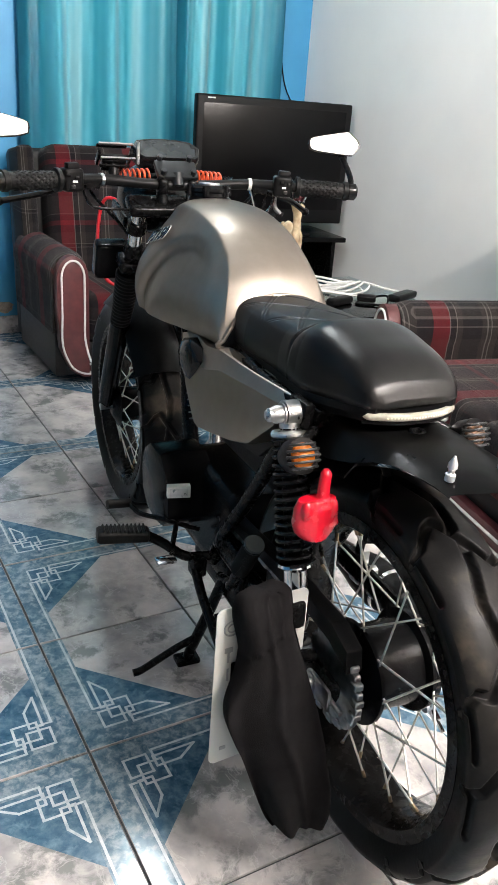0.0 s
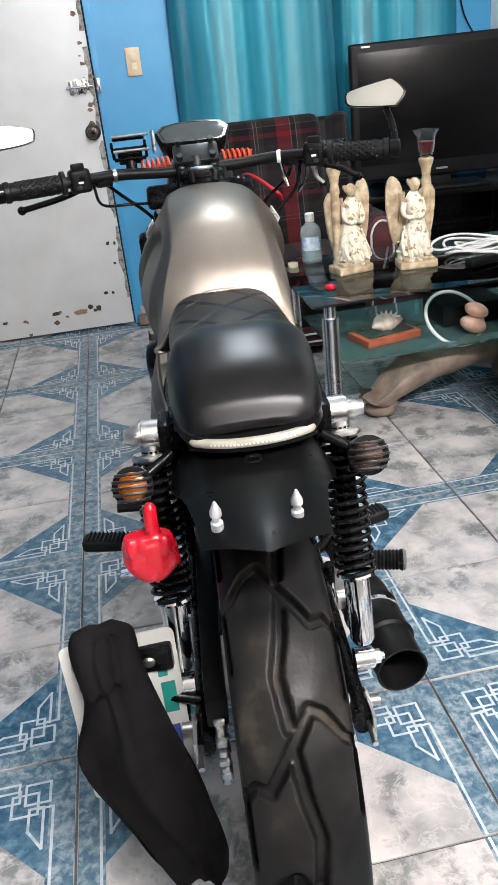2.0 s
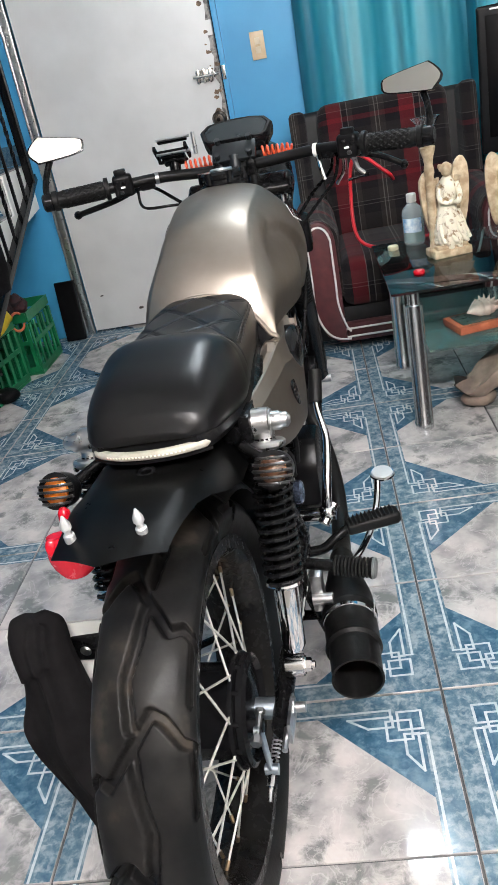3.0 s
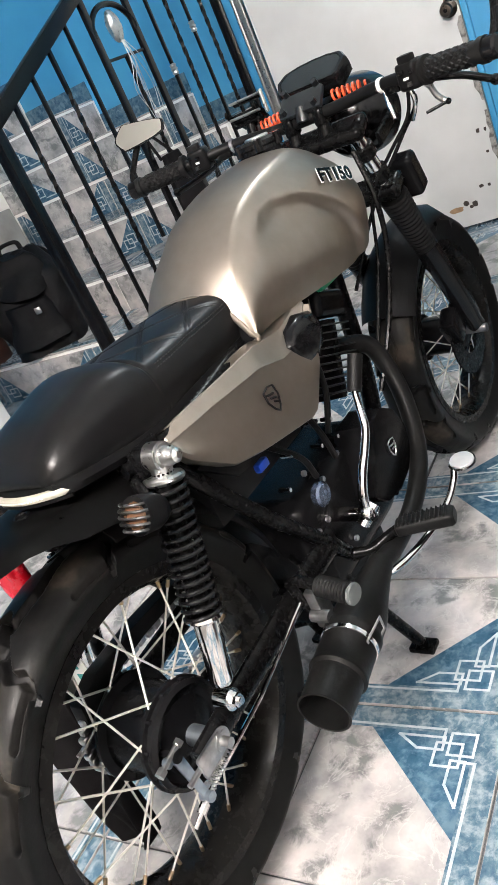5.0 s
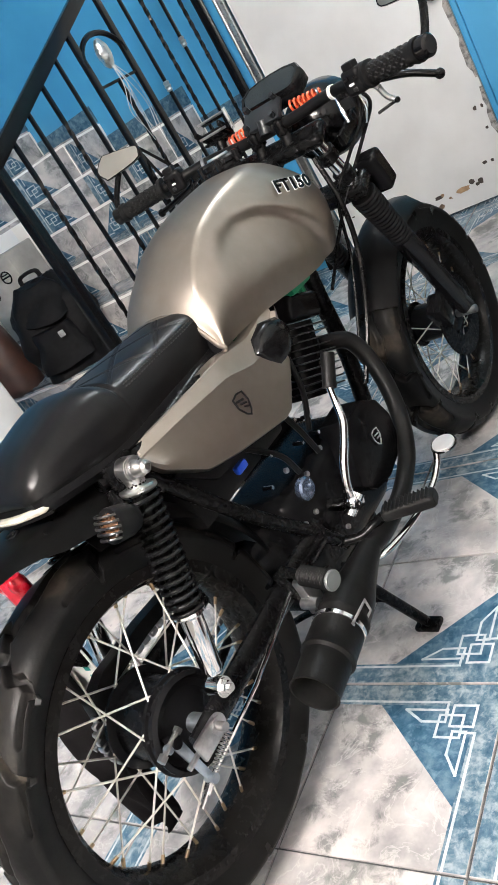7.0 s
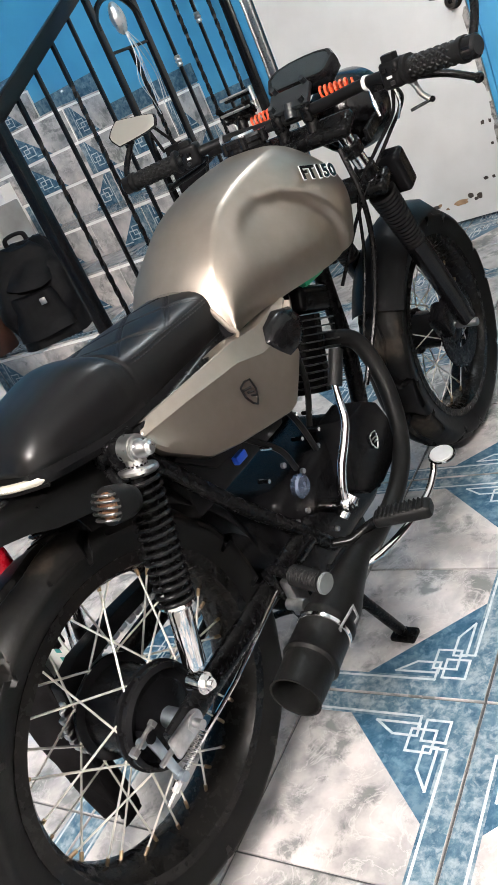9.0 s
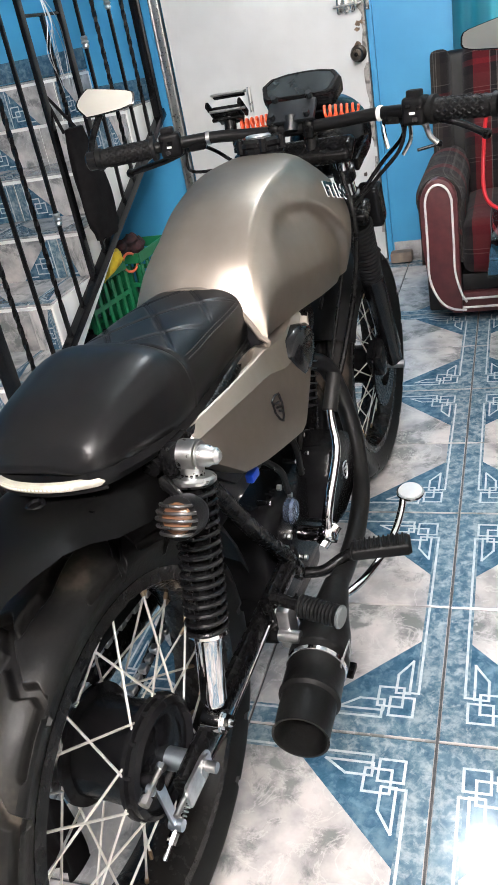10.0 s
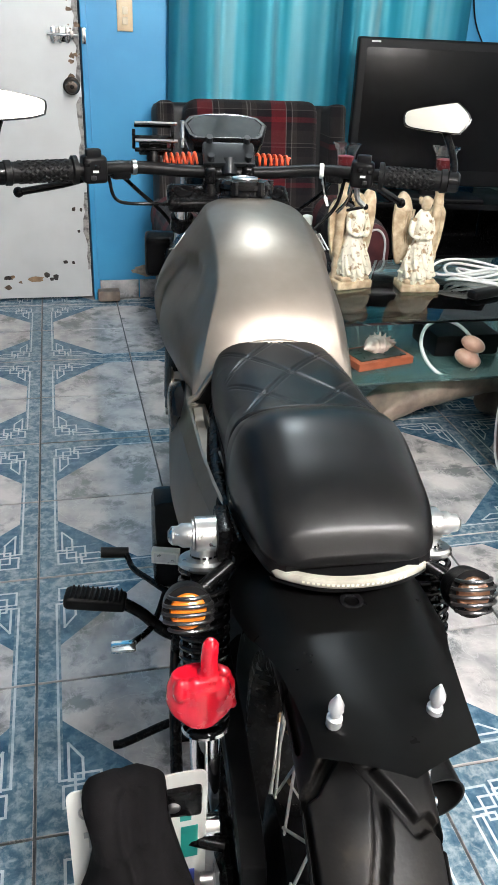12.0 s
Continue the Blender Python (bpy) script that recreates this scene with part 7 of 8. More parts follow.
gen = part("generator_cover", bm, M_ENGINE, engine, "rounded glossy black generator cover")
q = pose(-0.140, 0.492, 0.400, 0, 0, 78)
bm = B()
box(bm, (0, 0, 0), (0.014, 0.044, 0.024), bev=0.001, seg=1)
bmesh.ops.transform(bm, matrix=q, verts=bm.verts[:])
stk = part("white_sticker", bm, M_PAPER, gen, "white-edged sticker")
bm = B()
box(bm, (-0.0072, 0, 0), (0.001, 0.035, 0.016))
bmesh.ops.transform(bm, matrix=q, verts=bm.verts[:])
part("sticker_print", bm, M_ALU, stk)
# cylinder with cooling fins, leaning forward
cb, ct = V(0.008, 0.640, 0.470), V(0.008, 0.695, 0.602)
ax = (ct - cb).normalized()
bm = B()
tube(bm, [cb, ct], 0.046, 24)
part("cylinder", bm, M_ENGINE, engine)
for k in range(10):
    c = cb + ax * (0.012 + 0.0135 * k)
    bm = B()
    q = ax.to_track_quat("Z", "X").to_matrix().to_4x4()
    wv = 0.112 if k < 7 else 0.104
    box(bm, c, (wv, wv, 0.0026), rot=q, bev=0.0009, seg=1)
    part("cooling_fin", bm, M_ENGINE if k % 1 else mat("fin_edge", (0.03, 0.03, 0.031), (0.06, 0.06, 0.06), 0.35, 0.6) if k == 0 else bpy.data.materials["fin_edge"], engine)
bm = B()
q = ax.to_track_quat("Z", "X").to_matrix().to_4x4()
box(bm, ct + ax * 0.028, (0.10, 0.11, 0.05), rot=q, bev=0.014, seg=3)
part("cylinder_head", bm, M_ENGINE, engine)
bm = B()
box(bm, (0.045, 0.715, 0.676), (0.055, 0.075, 0.036), bev=0.010)
part("green_cover", bm, mat("green_plastic", (0.01, 0.30, 0.14), (0.008, 0.22, 0.1), 0.3), bike, "bright green plastic cover below the tank")
# carburettor and intake
bm = B()
tube(bm, spline([(0, 0.60, 0.585), (0.01, 0.54, 0.60), (0.015, 0.49, 0.60)], 5), [0.022] * 11, 14)
box(bm, (0.015, 0.53, 0.57), (0.06, 0.055, 0.08), bev=0.012)
part("carburettor", bm, M_ENGINE, engine)
# small fittings between the panel and the engine
for k, p in enumerate(((0.098, 0.475, 0.520), (0.098, 0.462, 0.480), (0.096, 0.385, 0.515), (0.094, 0.350, 0.475), (0.100, 0.512, 0.500), (0.104, 0.505, 0.470))):
    bm = B()
    cyl(bm, V(*p) - V(0.02, 0, 0), V(*p) + V(0.001, 0, 0), 0.0038, seg=6)
    part("bolt", bm, M_CHROME, engine)
for pts in (((0.085, 0.46, 0.56), (0.100, 0.47, 0.50), (0.094, 0.49, 0.44)), ((0.08, 0.36, 0.55), (0.098, 0.40, 0.50), (0.096, 0.42, 0.45)), ((0.09, 0.55, 0.60), (0.098, 0.53, 0.54), (0.092, 0.50, 0.48))):
    bm = B()
    tube(bm, spline(pts, 6), 0.0055, 8)
    part("hose", bm, M_RUBBER, engine)
bm = B()
box(bm, (0.092, 0.318, 0.545), (0.012, 0.026, 0.014), bev=0.003)
part("connector", bm, mat("blue_plug", (0.01, 0.06, 0.45), (0.01, 0.05, 0.35), 0.35), engine, "small blue plug")
# bolts and round oil plug
for p in ((0.086, 0.44, 0.43), (0.086, 0.46, 0.29), (0.086, 0.41, 0.37), (0.088, 0.50, 0.44), (0.088, 0.40, 0.47), (0.10, 0.36, 0.385)):
    bm = B()
    cyl(bm, p, V(*p) + V(0.006, 0, 0), 0.0050, seg=6)
    part("bolt", bm, M_STEEL, engine)
bm = B()
lathe(bm, [(0.020, 0.0), (0.021, 0.010), (0.017, 0.014), (0.008, 0.015)], (0.095, 0.405, 0.425), (1, 0, 0), 24)
part("oil_plug", bm, mat("blue_grey_steel", (0.16, 0.20, 0.28), (0.12, 0.15, 0.22), 0.25, 0.8), engine, "blue-grey round plug")
# kick starter, chrome
bm = B()
kp = spline([(0.138, 0.449, 0.352), (0.142, 0.452, 0.385), (0.146, 0.470, 0.418), (0.148, 0.500, 0.446), (0.148, 0.524, 0.472), (0.140, 0.542, 0.502), (0.136, 0.553, 0.527)], 6)
tube(bm, kp, [0.0095 - 0.0001 * i for i in range(len(kp))], 12)
ball(bm, (0.138, 0.449, 0.352), 0.017, 16, 10)
cyl(bm, (0.09, 0.449, 0.350), (0.153, 0.449, 0.350), 0.013, seg=16)
cyl(bm, (0.131, 0.434, 0.338), (0.151, 0.461, 0.362), 0.011, seg=12)
kick = part("kick_starter", bm, M_CHROME, bike, "chrome kick starter lever folded up")
bm = B()
tube(bm, [(0.136, 0.552, 0.524), (0.139, 0.590, 0.572)], 0.0125, 14)
part("kick_rubber", bm, M_RUBBER, kick)


# foot pegs
def peg(a, b, name, label, r=0.0135):
    a, b = Vector(a), Vector(b)
    bm = B()
    d = b - a
    n = 22
    pts = [a + d * (0.42 + 0.58 * i / n) for i in range(n + 1)]
    tube(bm, pts, [r * (1.0 if i % 2 else 0.86) for i in range(n)] + [r * 1.05], 18)
    p = part(name, bm, M_RUBBER, bike, label)
    bm = B()
    tube(bm, [a, a + d * 0.46], 0.0090, 12)
    part("peg_stem", bm, M_BLACKMETAL, p)
    bm = B()
    lathe(bm, [(r * 0.98, 0.0), (r * 1.0, 0.003), (r * 0.9, 0.005)], b, d, 18)
    part("peg_end", bm, mat("peg_end_grey", (0.10, 0.11, 0.11), (0.07, 0.075, 0.075), 0.4) if "peg_end_grey" not in bpy.data.materials else bpy.data.materials["peg_end_grey"], p)
    return p


peg((0.120, 0.245, 0.388), (0.222, 0.228, 0.383), "passenger_peg", "ribbed black rubber passenger foot peg", 0.0165)
peg((-0.124, 0.268, 0.325), (-0.124, 0.190, 0.450), "passenger_peg", "ribbed black rubber passenger foot peg, folded up", 0.0165)


def rider_peg(sx, pts, a, b):
    """Broad flat rubber block with cross ridges on top, on a bent black arm."""
    a, b = Vector(a), Vector(b)
    d = (b - a)
    L = d.length
    u = d.normalized()
    fwd = V(0, 0, 1).cross(u).normalized()
    up = u.cross(fwd)
    m = Matrix(((u.x, fwd.x, up.x, a.x), (u.y, fwd.y, up.y, a.y), (u.z, fwd.z, up.z, a.z), (0, 0, 0, 1)))
    bm = B()
    rings = []
    for t, w, h in ((0.0, 0.013, 0.009), (0.03, 0.017, 0.012), (0.5, 0.0185, 0.0125), (0.94, 0.019, 0.013), (1.0, 0.016, 0.010)):
        rings.append([m @ V(L * t, w * math.copysign(abs(math.cos(q)) ** 0.55, math.cos(q)), h * math.copysign(abs(math.sin(q)) ** 0.55, math.sin(q))) for q in (6.283 * i / 20 for i in range(20))])
    loft(bm, rings)
    for i in range(11):
        box(bm, m @ V(L * (0.10 + 0.078 * i), 0, 0.0125), (0.0032, 0.030, 0.0075), rot=m.to_3x3().to_4x4(), bev=0.0012, seg=1)
    p = fuse(part("rider_peg", bm, M_RUBBER, bike, "broad ridged black rubber rider foot peg"), 0.0011)
    bm = B()
    tube(bm, spline(pts + [a + d * 0.1], 6), 0.0095, 12)
    part("peg_stem", bm, M_BLACKMETAL, p)


rider_peg(1, [(0.095, 0.425, 0.285), (0.125, 0.440, 0.282), (0.150, 0.462, 0.292)], (0.166, 0.470, 0.303), (0.262, 0.497, 0.308))
rider_peg(-1, [(-0.095, 0.425, 0.290), (-0.140, 0.440, 0.288), (-0.180, 0.462, 0.312)], (-0.204, 0.469, 0.331), (-0.299, 0.482, 0.337))
for sx in (1, -1):
    bm = B()
    tube(bm, [(0.11 * sx, 0.24, 0.385), (0.112 * sx, 0.25, 0.33), (0.112 * sx, 0.34, 0.30)], 0.008, 10)
    part("peg_bracket", bm, M_BLACKMETAL, bike)
# brake pedal, chrome
bm = B()
tube(bm, spline([(0.13, 0.395, 0.265), (0.172, 0.415, 0.262), (0.203, 0.49, 0.268), (0.218, 0.562, 0.280), (0.224, 0.600, 0.300), (0.226, 0.612, 0.316)], 8), 0.0065, 12)
lathe(bm, [(0.012, -0.003), (0.024, -0.002), (0.025, 0.0), (0.024, 0.003), (0.010, 0.0035)], (0.236, 0.630, 0.320), (0.05, -0.12, 1), 24)
pedal = part("brake_pedal", bm, M_CHROME, bike, "chrome rear brake pedal")
bm = B()
lathe(bm, [(0.020, 0.0036), (0.0215, 0.0038), (0.0205, 0.0060), (0.008, 0.0064)], (0.236, 0.630, 0.320), (0.05, -0.12, 1), 24)
part("pedal_pad", bm, M_BRIGHT, pedal, "matt alloy pedal face")
# gear lever on the left
bm = B()
tube(bm, spline([(-0.100, 0.478, 0.318), (-0.141, 0.494, 0.330), (-0.168, 0.530, 0.327), (-0.192, 0.567, 0.322), (-0.204, 0.606, 0.326)], 8), 0.0050, 10)
tube(bm, spline([(-0.141, 0.494, 0.330), (-0.152, 0.478, 0.303), (-0.168, 0.440, 0.298), (-0.196, 0.372, 0.332)], 6), 0.0052, 10)
lev = part("gear_lever", bm, M_BLACKMETAL, bike, "black gear lever with rubber toe piece")
bm = B()
tube(bm, [(-0.200, 0.608, 0.326), (-0.247, 0.606, 0.330)], 0.0095, 12)
part("toe_rubber", bm, M_RUBBER, lev)
bm = B()
box(bm, (-0.208, 0.358, 0.340), (0.036, 0.022, 0.007), bev=0.003)
part("heel_pad", bm, M_CHROME, lev, "chrome heel pad")
# centre stand
bm = B()
for sx in (-1, 1):
    tube(bm, spline([(0.075 * sx, 0.40, 0.255), (0.09 * sx, 0.43, 0.16), (0.105 * sx, 0.475, 0.045), (0.108 * sx, 0.488, 0.012)], 6), 0.011, 12)
    box(bm, (0.110 * sx, 0.488, 0.0062), (0.05, 0.034, 0.012), bev=0.004)
tube(bm, [(-0.094, 0.44, 0.13), (0.094, 0.44, 0.13)], 0.010, 12)
tube(bm, spline([(-0.100, 0.465, 0.075), (-0.15, 0.46, 0.06), (-0.215, 0.455, 0.032), (-0.235, 0.455, 0.028)], 6), 0.0075, 10)
part("centre_stand", bm, M_BLACKMETAL, bike, "black centre stand resting on the floor")
bm = B()
tube(bm, spline([(-0.128, 0.425, 0.275), (-0.134, 0.36, 0.245), (-0.138, 0.25, 0.205), (-0.142, 0.13, 0.175)], 6), 0.009, 10)
box(bm, (-0.122, 0.425, 0.275), (0.028, 0.034, 0.040), bev=0.006)
part("side_stand", bm, M_BLACKMETAL, bike, "folded black side stand")

# ---- exhaust ----
bm = B()
pp = spline([(0.022, 0.725, 0.535), (0.058, 0.775, 0.503), (0.088, 0.770, 0.432), (0.116, 0.727, 0.357), (0.136, 0.660, 0.300), (0.146, 0.570, 0.270), (0.152, 0.470, 0.268), (0.157, 0.40, 0.284)], 10)
tube(bm, pp, 0.0172, 18)
exh = part("exhaust_pipe", bm, mat("matt_black_pipe", (0.004, 0.004, 0.004), (0.007, 0.0068, 0.0066), 0.42, 0.0, scale=25, bump=0.15, spec=0.12), bike, "matt black exhaust pipe with a short can silencer")
ma, mb = V(0.157, 0.400, 0.284), V(0.188, 0.110, 0.274)
d = (mb - ma)
bm = B()
L = d.length
lathe(bm, [(0.0205, -0.005), (0.025, 0.03), (0.033, 0.075), (0.040, 0.105), (0.042, L * 0.42), (0.042, L * 0.50), (0.0445, L * 0.52), (0.0445, L * 0.545), (0.042, L * 0.56), (0.042, L * 0.76), (0.0435, L * 0.77), (0.0435, L * 0.785), (0.039, L * 0.80), (0.0375, L * 0.985), (0.039, L), (0.036, L), (0.034, L * 0.97), (0.034, L * 0.72), (0.01, L * 0.70)], ma, d, 44)
sil = part("silencer", bm, bpy.data.materials["matt_black_pipe"], exh, "matt black can silencer with an open end")
bm = B()
lathe(bm, [(0.0424, L * 0.575), (0.0438, L * 0.578), (0.0438, L * 0.600), (0.0424, L * 0.603)], ma, d, 44)
part("clamp_band", bm, M_CHROME, sil, "polished clamp band")
bm = B()
c0 = ma + d * 0.46 + V(0.0435, 0, 0.004)
for dy, dz, w, h in ((-0.02, 0.014, 0.05, 0.004), (-0.02, -0.008, 0.05, 0.004), (-0.043, 0.003, 0.004, 0.026), (0.004, 0.003, 0.004, 0.026)):
    box(bm, c0 + V(0, dy, dz), (0.0016, w, h))
part("silencer_plate", bm, mat("grey_print", (0.25, 0.25, 0.25), (0.2, 0.2, 0.2), 0.5), sil)
bm = B()
box(bm, (0.128, 0.262, 0.325), (0.02, 0.03, 0.07), bev=0.004)
cyl(bm, (0.12, 0.245, 0.318), (0.152, 0.245, 0.318), 0.010, seg=12)
part("silencer_bracket", bm, M_STEEL, exh)

# ---- fork, bars, controls ----
FA = V(-0.004, 1.240, 0.299)
ftop = V(0, 0.945, 0.872)
fdir = (FA - ftop).normalized()
for sx in (-1, 1):
    x = 0.083 * sx
    bm = B()
    cyl(bm, V(x, 0, 0) + ftop, V(x, 0, 0) + ftop + fdir * 0.40, 0.0155, seg=18)
    leg = part("fork_leg", bm, M_CHROME, bike, "telescopic front fork leg with a black lower")
    bm = B()
    lathe(bm, [(0.0165, 0.34), (0.025, 0.345), (0.0255, 0.40), (0.0245, 0.42), (0.0245, 0.585), (0.021, 0.60), (0.021, 0.635), (0.012, 0.645)], V(x, 0, 0) + ftop, fdir, 24)
    part("fork_lower", bm, M_BLACKPAINT, leg)
    bm = B()
    n = 15
    lathe(bm, [(0.031 - 0.006 * i / (2 * n) - (0.0 if i % 2 else 0.0022), 0.190 + 0.155 * i / (2 * n)) for i in range(2 * n + 1)], V(x, 0, 0) + ftop, fdir, 22)
    part("fork_boot", bm, M_RUBBER, leg, "ribbed black rubber fork boot")
    bm = B()
    lathe(bm, [(0.0165, -0.004), (0.0165, 0.02), (0.016, 0.024)], V(x, 0, 0) + ftop, fdir, 18)
    part("fork_cap", bm, M_ENGINE, leg)
    for d0 in (0.052, 0.112):
        bm = B()
        lathe(bm, [(0.0160, d0), (0.0215, d0 + 0.002), (0.0215, d0 + 0.026), (0.0160, d0 + 0.028)], V(x, 0, 0) + ftop, fdir, 20)
        part("lamp_clamp", bm, M_BLACKMETAL, leg)
    bm = B()
    cyl(bm, V(x * 0.62, FA.y - 0.013, FA.z), V(x * 1.28, FA.y - 0.013, FA.z), 0.010, seg=14)
    part("axle_end", bm, M_STEEL, leg)
bm = B()
for t, h in ((0.012, 0.026), (0.165, 0.030)):
    c = ftop + fdir * t
    q = (-fdir).to_track_quat("Z", "Y").to_matrix().to_4x4()
    box(bm, c, (0.225, 0.060, h), rot=q, bev=0.012, seg=3)
part("triple_clamp", bm, M_BLACKMETAL, bike)
# brake disc on the front wheel
bm = B()
ring_profile(bm, FW, [(0.055, 0.062), (0.105, 0.062), (0.105, 0.066), (0.055, 0.066)], 60)
part("brake_disc", bm, M_BLACKMETAL, front)
bm = B()
box(bm, FW + V(0.072, -0.085, 0.055), (0.04, 0.06, 0.075), rot=pose(0, 0, 0, 30, 0, 0), bev=0.012)
part("brake_caliper", bm, M_BLACKPAINT, front)
# short front mudguard
bm = B()
rings = []
for i in range(26):
    t = math.radians(74 + 72 * i / 25)
    R = 0.314
    d = V(0, math.cos(t), math.sin(t))
    c = FW + d * R
    rings.append([c + V(x, 0, 0) - d * (0.040 * (abs(x) / 0.066) ** 2.4) + d * e for x, e in ((-0.066, 0), (-0.055, 0), (-0.03, 0), (0, 0), (0.03, 0), (0.055, 0), (0.066, 0), (0.064, 0.003), (0.03, 0.003), (0, 0.003), (-0.03, 0.003), (-0.064, 0.003))])
loft(bm, rings)
part("front_mudguard", bm, M_PLASTIC, bike, "satin black front mudguard")
# black headlight in front of the fork
bm = B()
hl = V(0.010, 1.135, 0.858)
lathe(bm, [(0.03, -0.075), (0.062, -0.055), (0.080, -0.010), (0.083, 0.03), (0.083, 0.045), (0.076, 0.05)], hl, (0, 1, -0.08), 36)
hlp = part("headlight", bm, M_BLACKPAINT, bike, "round black headlight")
bm = B()
lathe(bm, [(0.074, 0.044), (0.060, 0.058), (0.02, 0.066)], hl, (0, 1, -0.08), 32)
part("lens", bm, M_CLEARGLASS, hlp)
for sx in (-1, 1):
    bm = B()
    box(bm, (sx * 0.094, 1.080, 0.830), (0.010, 0.110, 0.026), rot=pose(0, 0, 0, 14, 0, 0), bev=0.004)
    part("headlight_bracket", bm, M_BLACKMETAL, bike)
    bm = B()
    box(bm, (sx * (0.112 if sx < 0 else 0.098), 1.095, 0.722), (0.078 if sx < 0 else 0.05, 0.045, 0.088), rot=pose(0, 0, 0, 18, 0, 0), bev=0.012, seg=3)
    part("fog_lamp", bm, M_ENGINE, bike, "square black auxiliary lamp")

# handlebar
hb_pts = spline([(-0.376, 0.872, 0.914), (-0.28, 0.900, 0.914), (-0.17, 0.945, 0.914), (-0.08, 0.955, 0.908), (0.0, 0.955, 0.906), (0.08, 0.955, 0.908), (0.17, 0.945, 0.914), (0.28, 0.900, 0.914), (0.376, 0.872, 0.912)], 8)
bm = B()
tube(bm, hb_pts, 0.0112, 16)
hbar = part("handlebar", bm, M_SATIN, bike, "wide flat black handlebar")
for sx in (-1, 1):
    bm = B()
    box(bm, (0.034 * sx, 0.955, 0.903), (0.022, 0.036, 0.034), bev=0.008, seg=3)
    cyl(bm, (0.034 * sx, 0.945, 0.85), (0.034 * sx, 0.953, 0.89), 0.013, seg=14)
    for dy in (-0.014, 0.014):
        cyl(bm, (0.034 * sx, 0.955 + dy * 0.8, 0.917), (0.034 * sx, 0.955 + dy * 0.8, 0.922), 0.0045, seg=8)
    part("bar_clamp", bm, M_BLACKMETAL, hbar)


def on_bar(x):
    return min(hb_pts, key=lambda p: abs(p.x - x))


for sx in (-1, 1):
    a, b = on_bar(sx * 0.262), V(sx * 0.382, 0.870, 0.912)
    d = b - a
    bm = B()
    lathe(bm, [(0.0235, 0.0), (0.0235, 0.008), (0.0175, 0.010), (0.0170, d.length * 0.5), (0.0175, d.length - 0.012), (0.0205, d.length - 0.010), (0.0205, d.length), (0.012, d.length + 0.001)], a, d, 26)
    grip = part("grip", bm, M_RUBBER, hbar, "black rubber grip with a raised diamond pattern")
    x, y, z = axis_frame(d)
    bm = B()
    for i in range(11):
        for k in range(10):
            t = 6.283 * (k + 0.5 * (i % 2)) / 10
            c = a + d.normalized() * (0.018 + i * (d.length - 0.04) / 10.5) + (x * math.cos(t) + y * math.sin(t)) * 0.0172
            n = (x * math.cos(t) + y * math.sin(t))
            q = Matrix((d.normalized(), n.cross(d.normalized()), n)).transposed().to_4x4()
            vs = [c + d.normalized() * 0.0052, c + n.cross(d.normalized()) * 0.0042, c - d.normalized() * 0.0052, c - n.cross(d.normalized()) * 0.0042]
            lo = [bm.verts.new(p) for p in vs]
            hi = [bm.verts.new(c + (p - c) * 0.55 + n * 0.0016) for p in vs]
            bm.faces.new(hi)
            for q2 in range(4):
                bm.faces.new((lo[q2], lo[(q2 + 1) % 4], hi[(q2 + 1) % 4], hi[q2]))
    part("grip_pattern", bm, M_RUBBER, grip)
    bm = B()
    lathe(bm, [(0.0135, 0.0), (0.0185, 0.002), (0.0185, 0.018), (0.014, 0.022)], b, d, 22)
    part("bar_end", bm, M_BLACKPAINT, hbar)
    # switch block
    c = on_bar(sx * 0.232)
    bm = B()
    q = d.to_track_quat("X" if sx > 0 else "-X", "Z").to_matrix().to_4x4()
    box(bm, c, (0.042, 0.036, 0.046), rot=q, bev=0.009, seg=3)
    box(bm, c + V(0, -0.006, 0.026), (0.026, 0.018, 0.016), rot=q, bev=0.004)
    sb = part("switch_block", bm, M_PLASTIC, hbar, "black handlebar switch block")
    for k, (dx, dz) in enumerate(((-0.010, 0.010), (0.008, 0.006), (0.0, -0.012))):
        bm = B()
        box(bm, c + V(dx, -0.020, dz), (0.009, 0.005, 0.007), bev=0.0015)
        part("button", bm, M_BAR if k == 2 else M_BLACKPAINT, sb)
    bm = B()
    box(bm, c + V(0, -0.0185, -0.002), (0.018, 0.0012, 0.004))
    part("switch_marking", bm, M_PAPER, sb)
    # lever and perch
    bm = B()
    p0 = on_bar(sx * 0.195) + V(0, 0.012, -0.006)
    box(bm, p0, (0.034, 0.04, 0.028), rot=q, bev=0.006)
    part("lever_perch", bm, M_BLACKMETAL, hbar)
    bm = B()
    lp = spline([p0 + V(0.012 * sx, 0.022, -0.006), p0 + V(0.05 * sx, 0.036, -0.018), p0 + V(0.10 * sx, 0.036, -0.032), V(0.345 if sx > 0 else -0.376, 0.992 if sx > 0 else 0.972, 0.850 if sx > 0 else 0.863)], 6)
    tube(bm, lp, [0.0065] * (len(lp) - 1) + [0.0065], 10)
    ball(bm, lp[-1], 0.0095, 12, 8)
    part("brake_lever" if sx > 0 else "clutch_lever", bm, M_BLACKPAINT, hbar)
    bm = B()
    lathe(bm, [(0.0120, -0.004), (0.0132, -0.0035), (0.0132, 0.0035), (0.0120, 0.004)], on_bar(sx * 0.172), (1, -0.2 * sx, 0), 20)
    part("bar_collar", bm, M_PAPER if sx > 0 else M_STEEL, hbar)

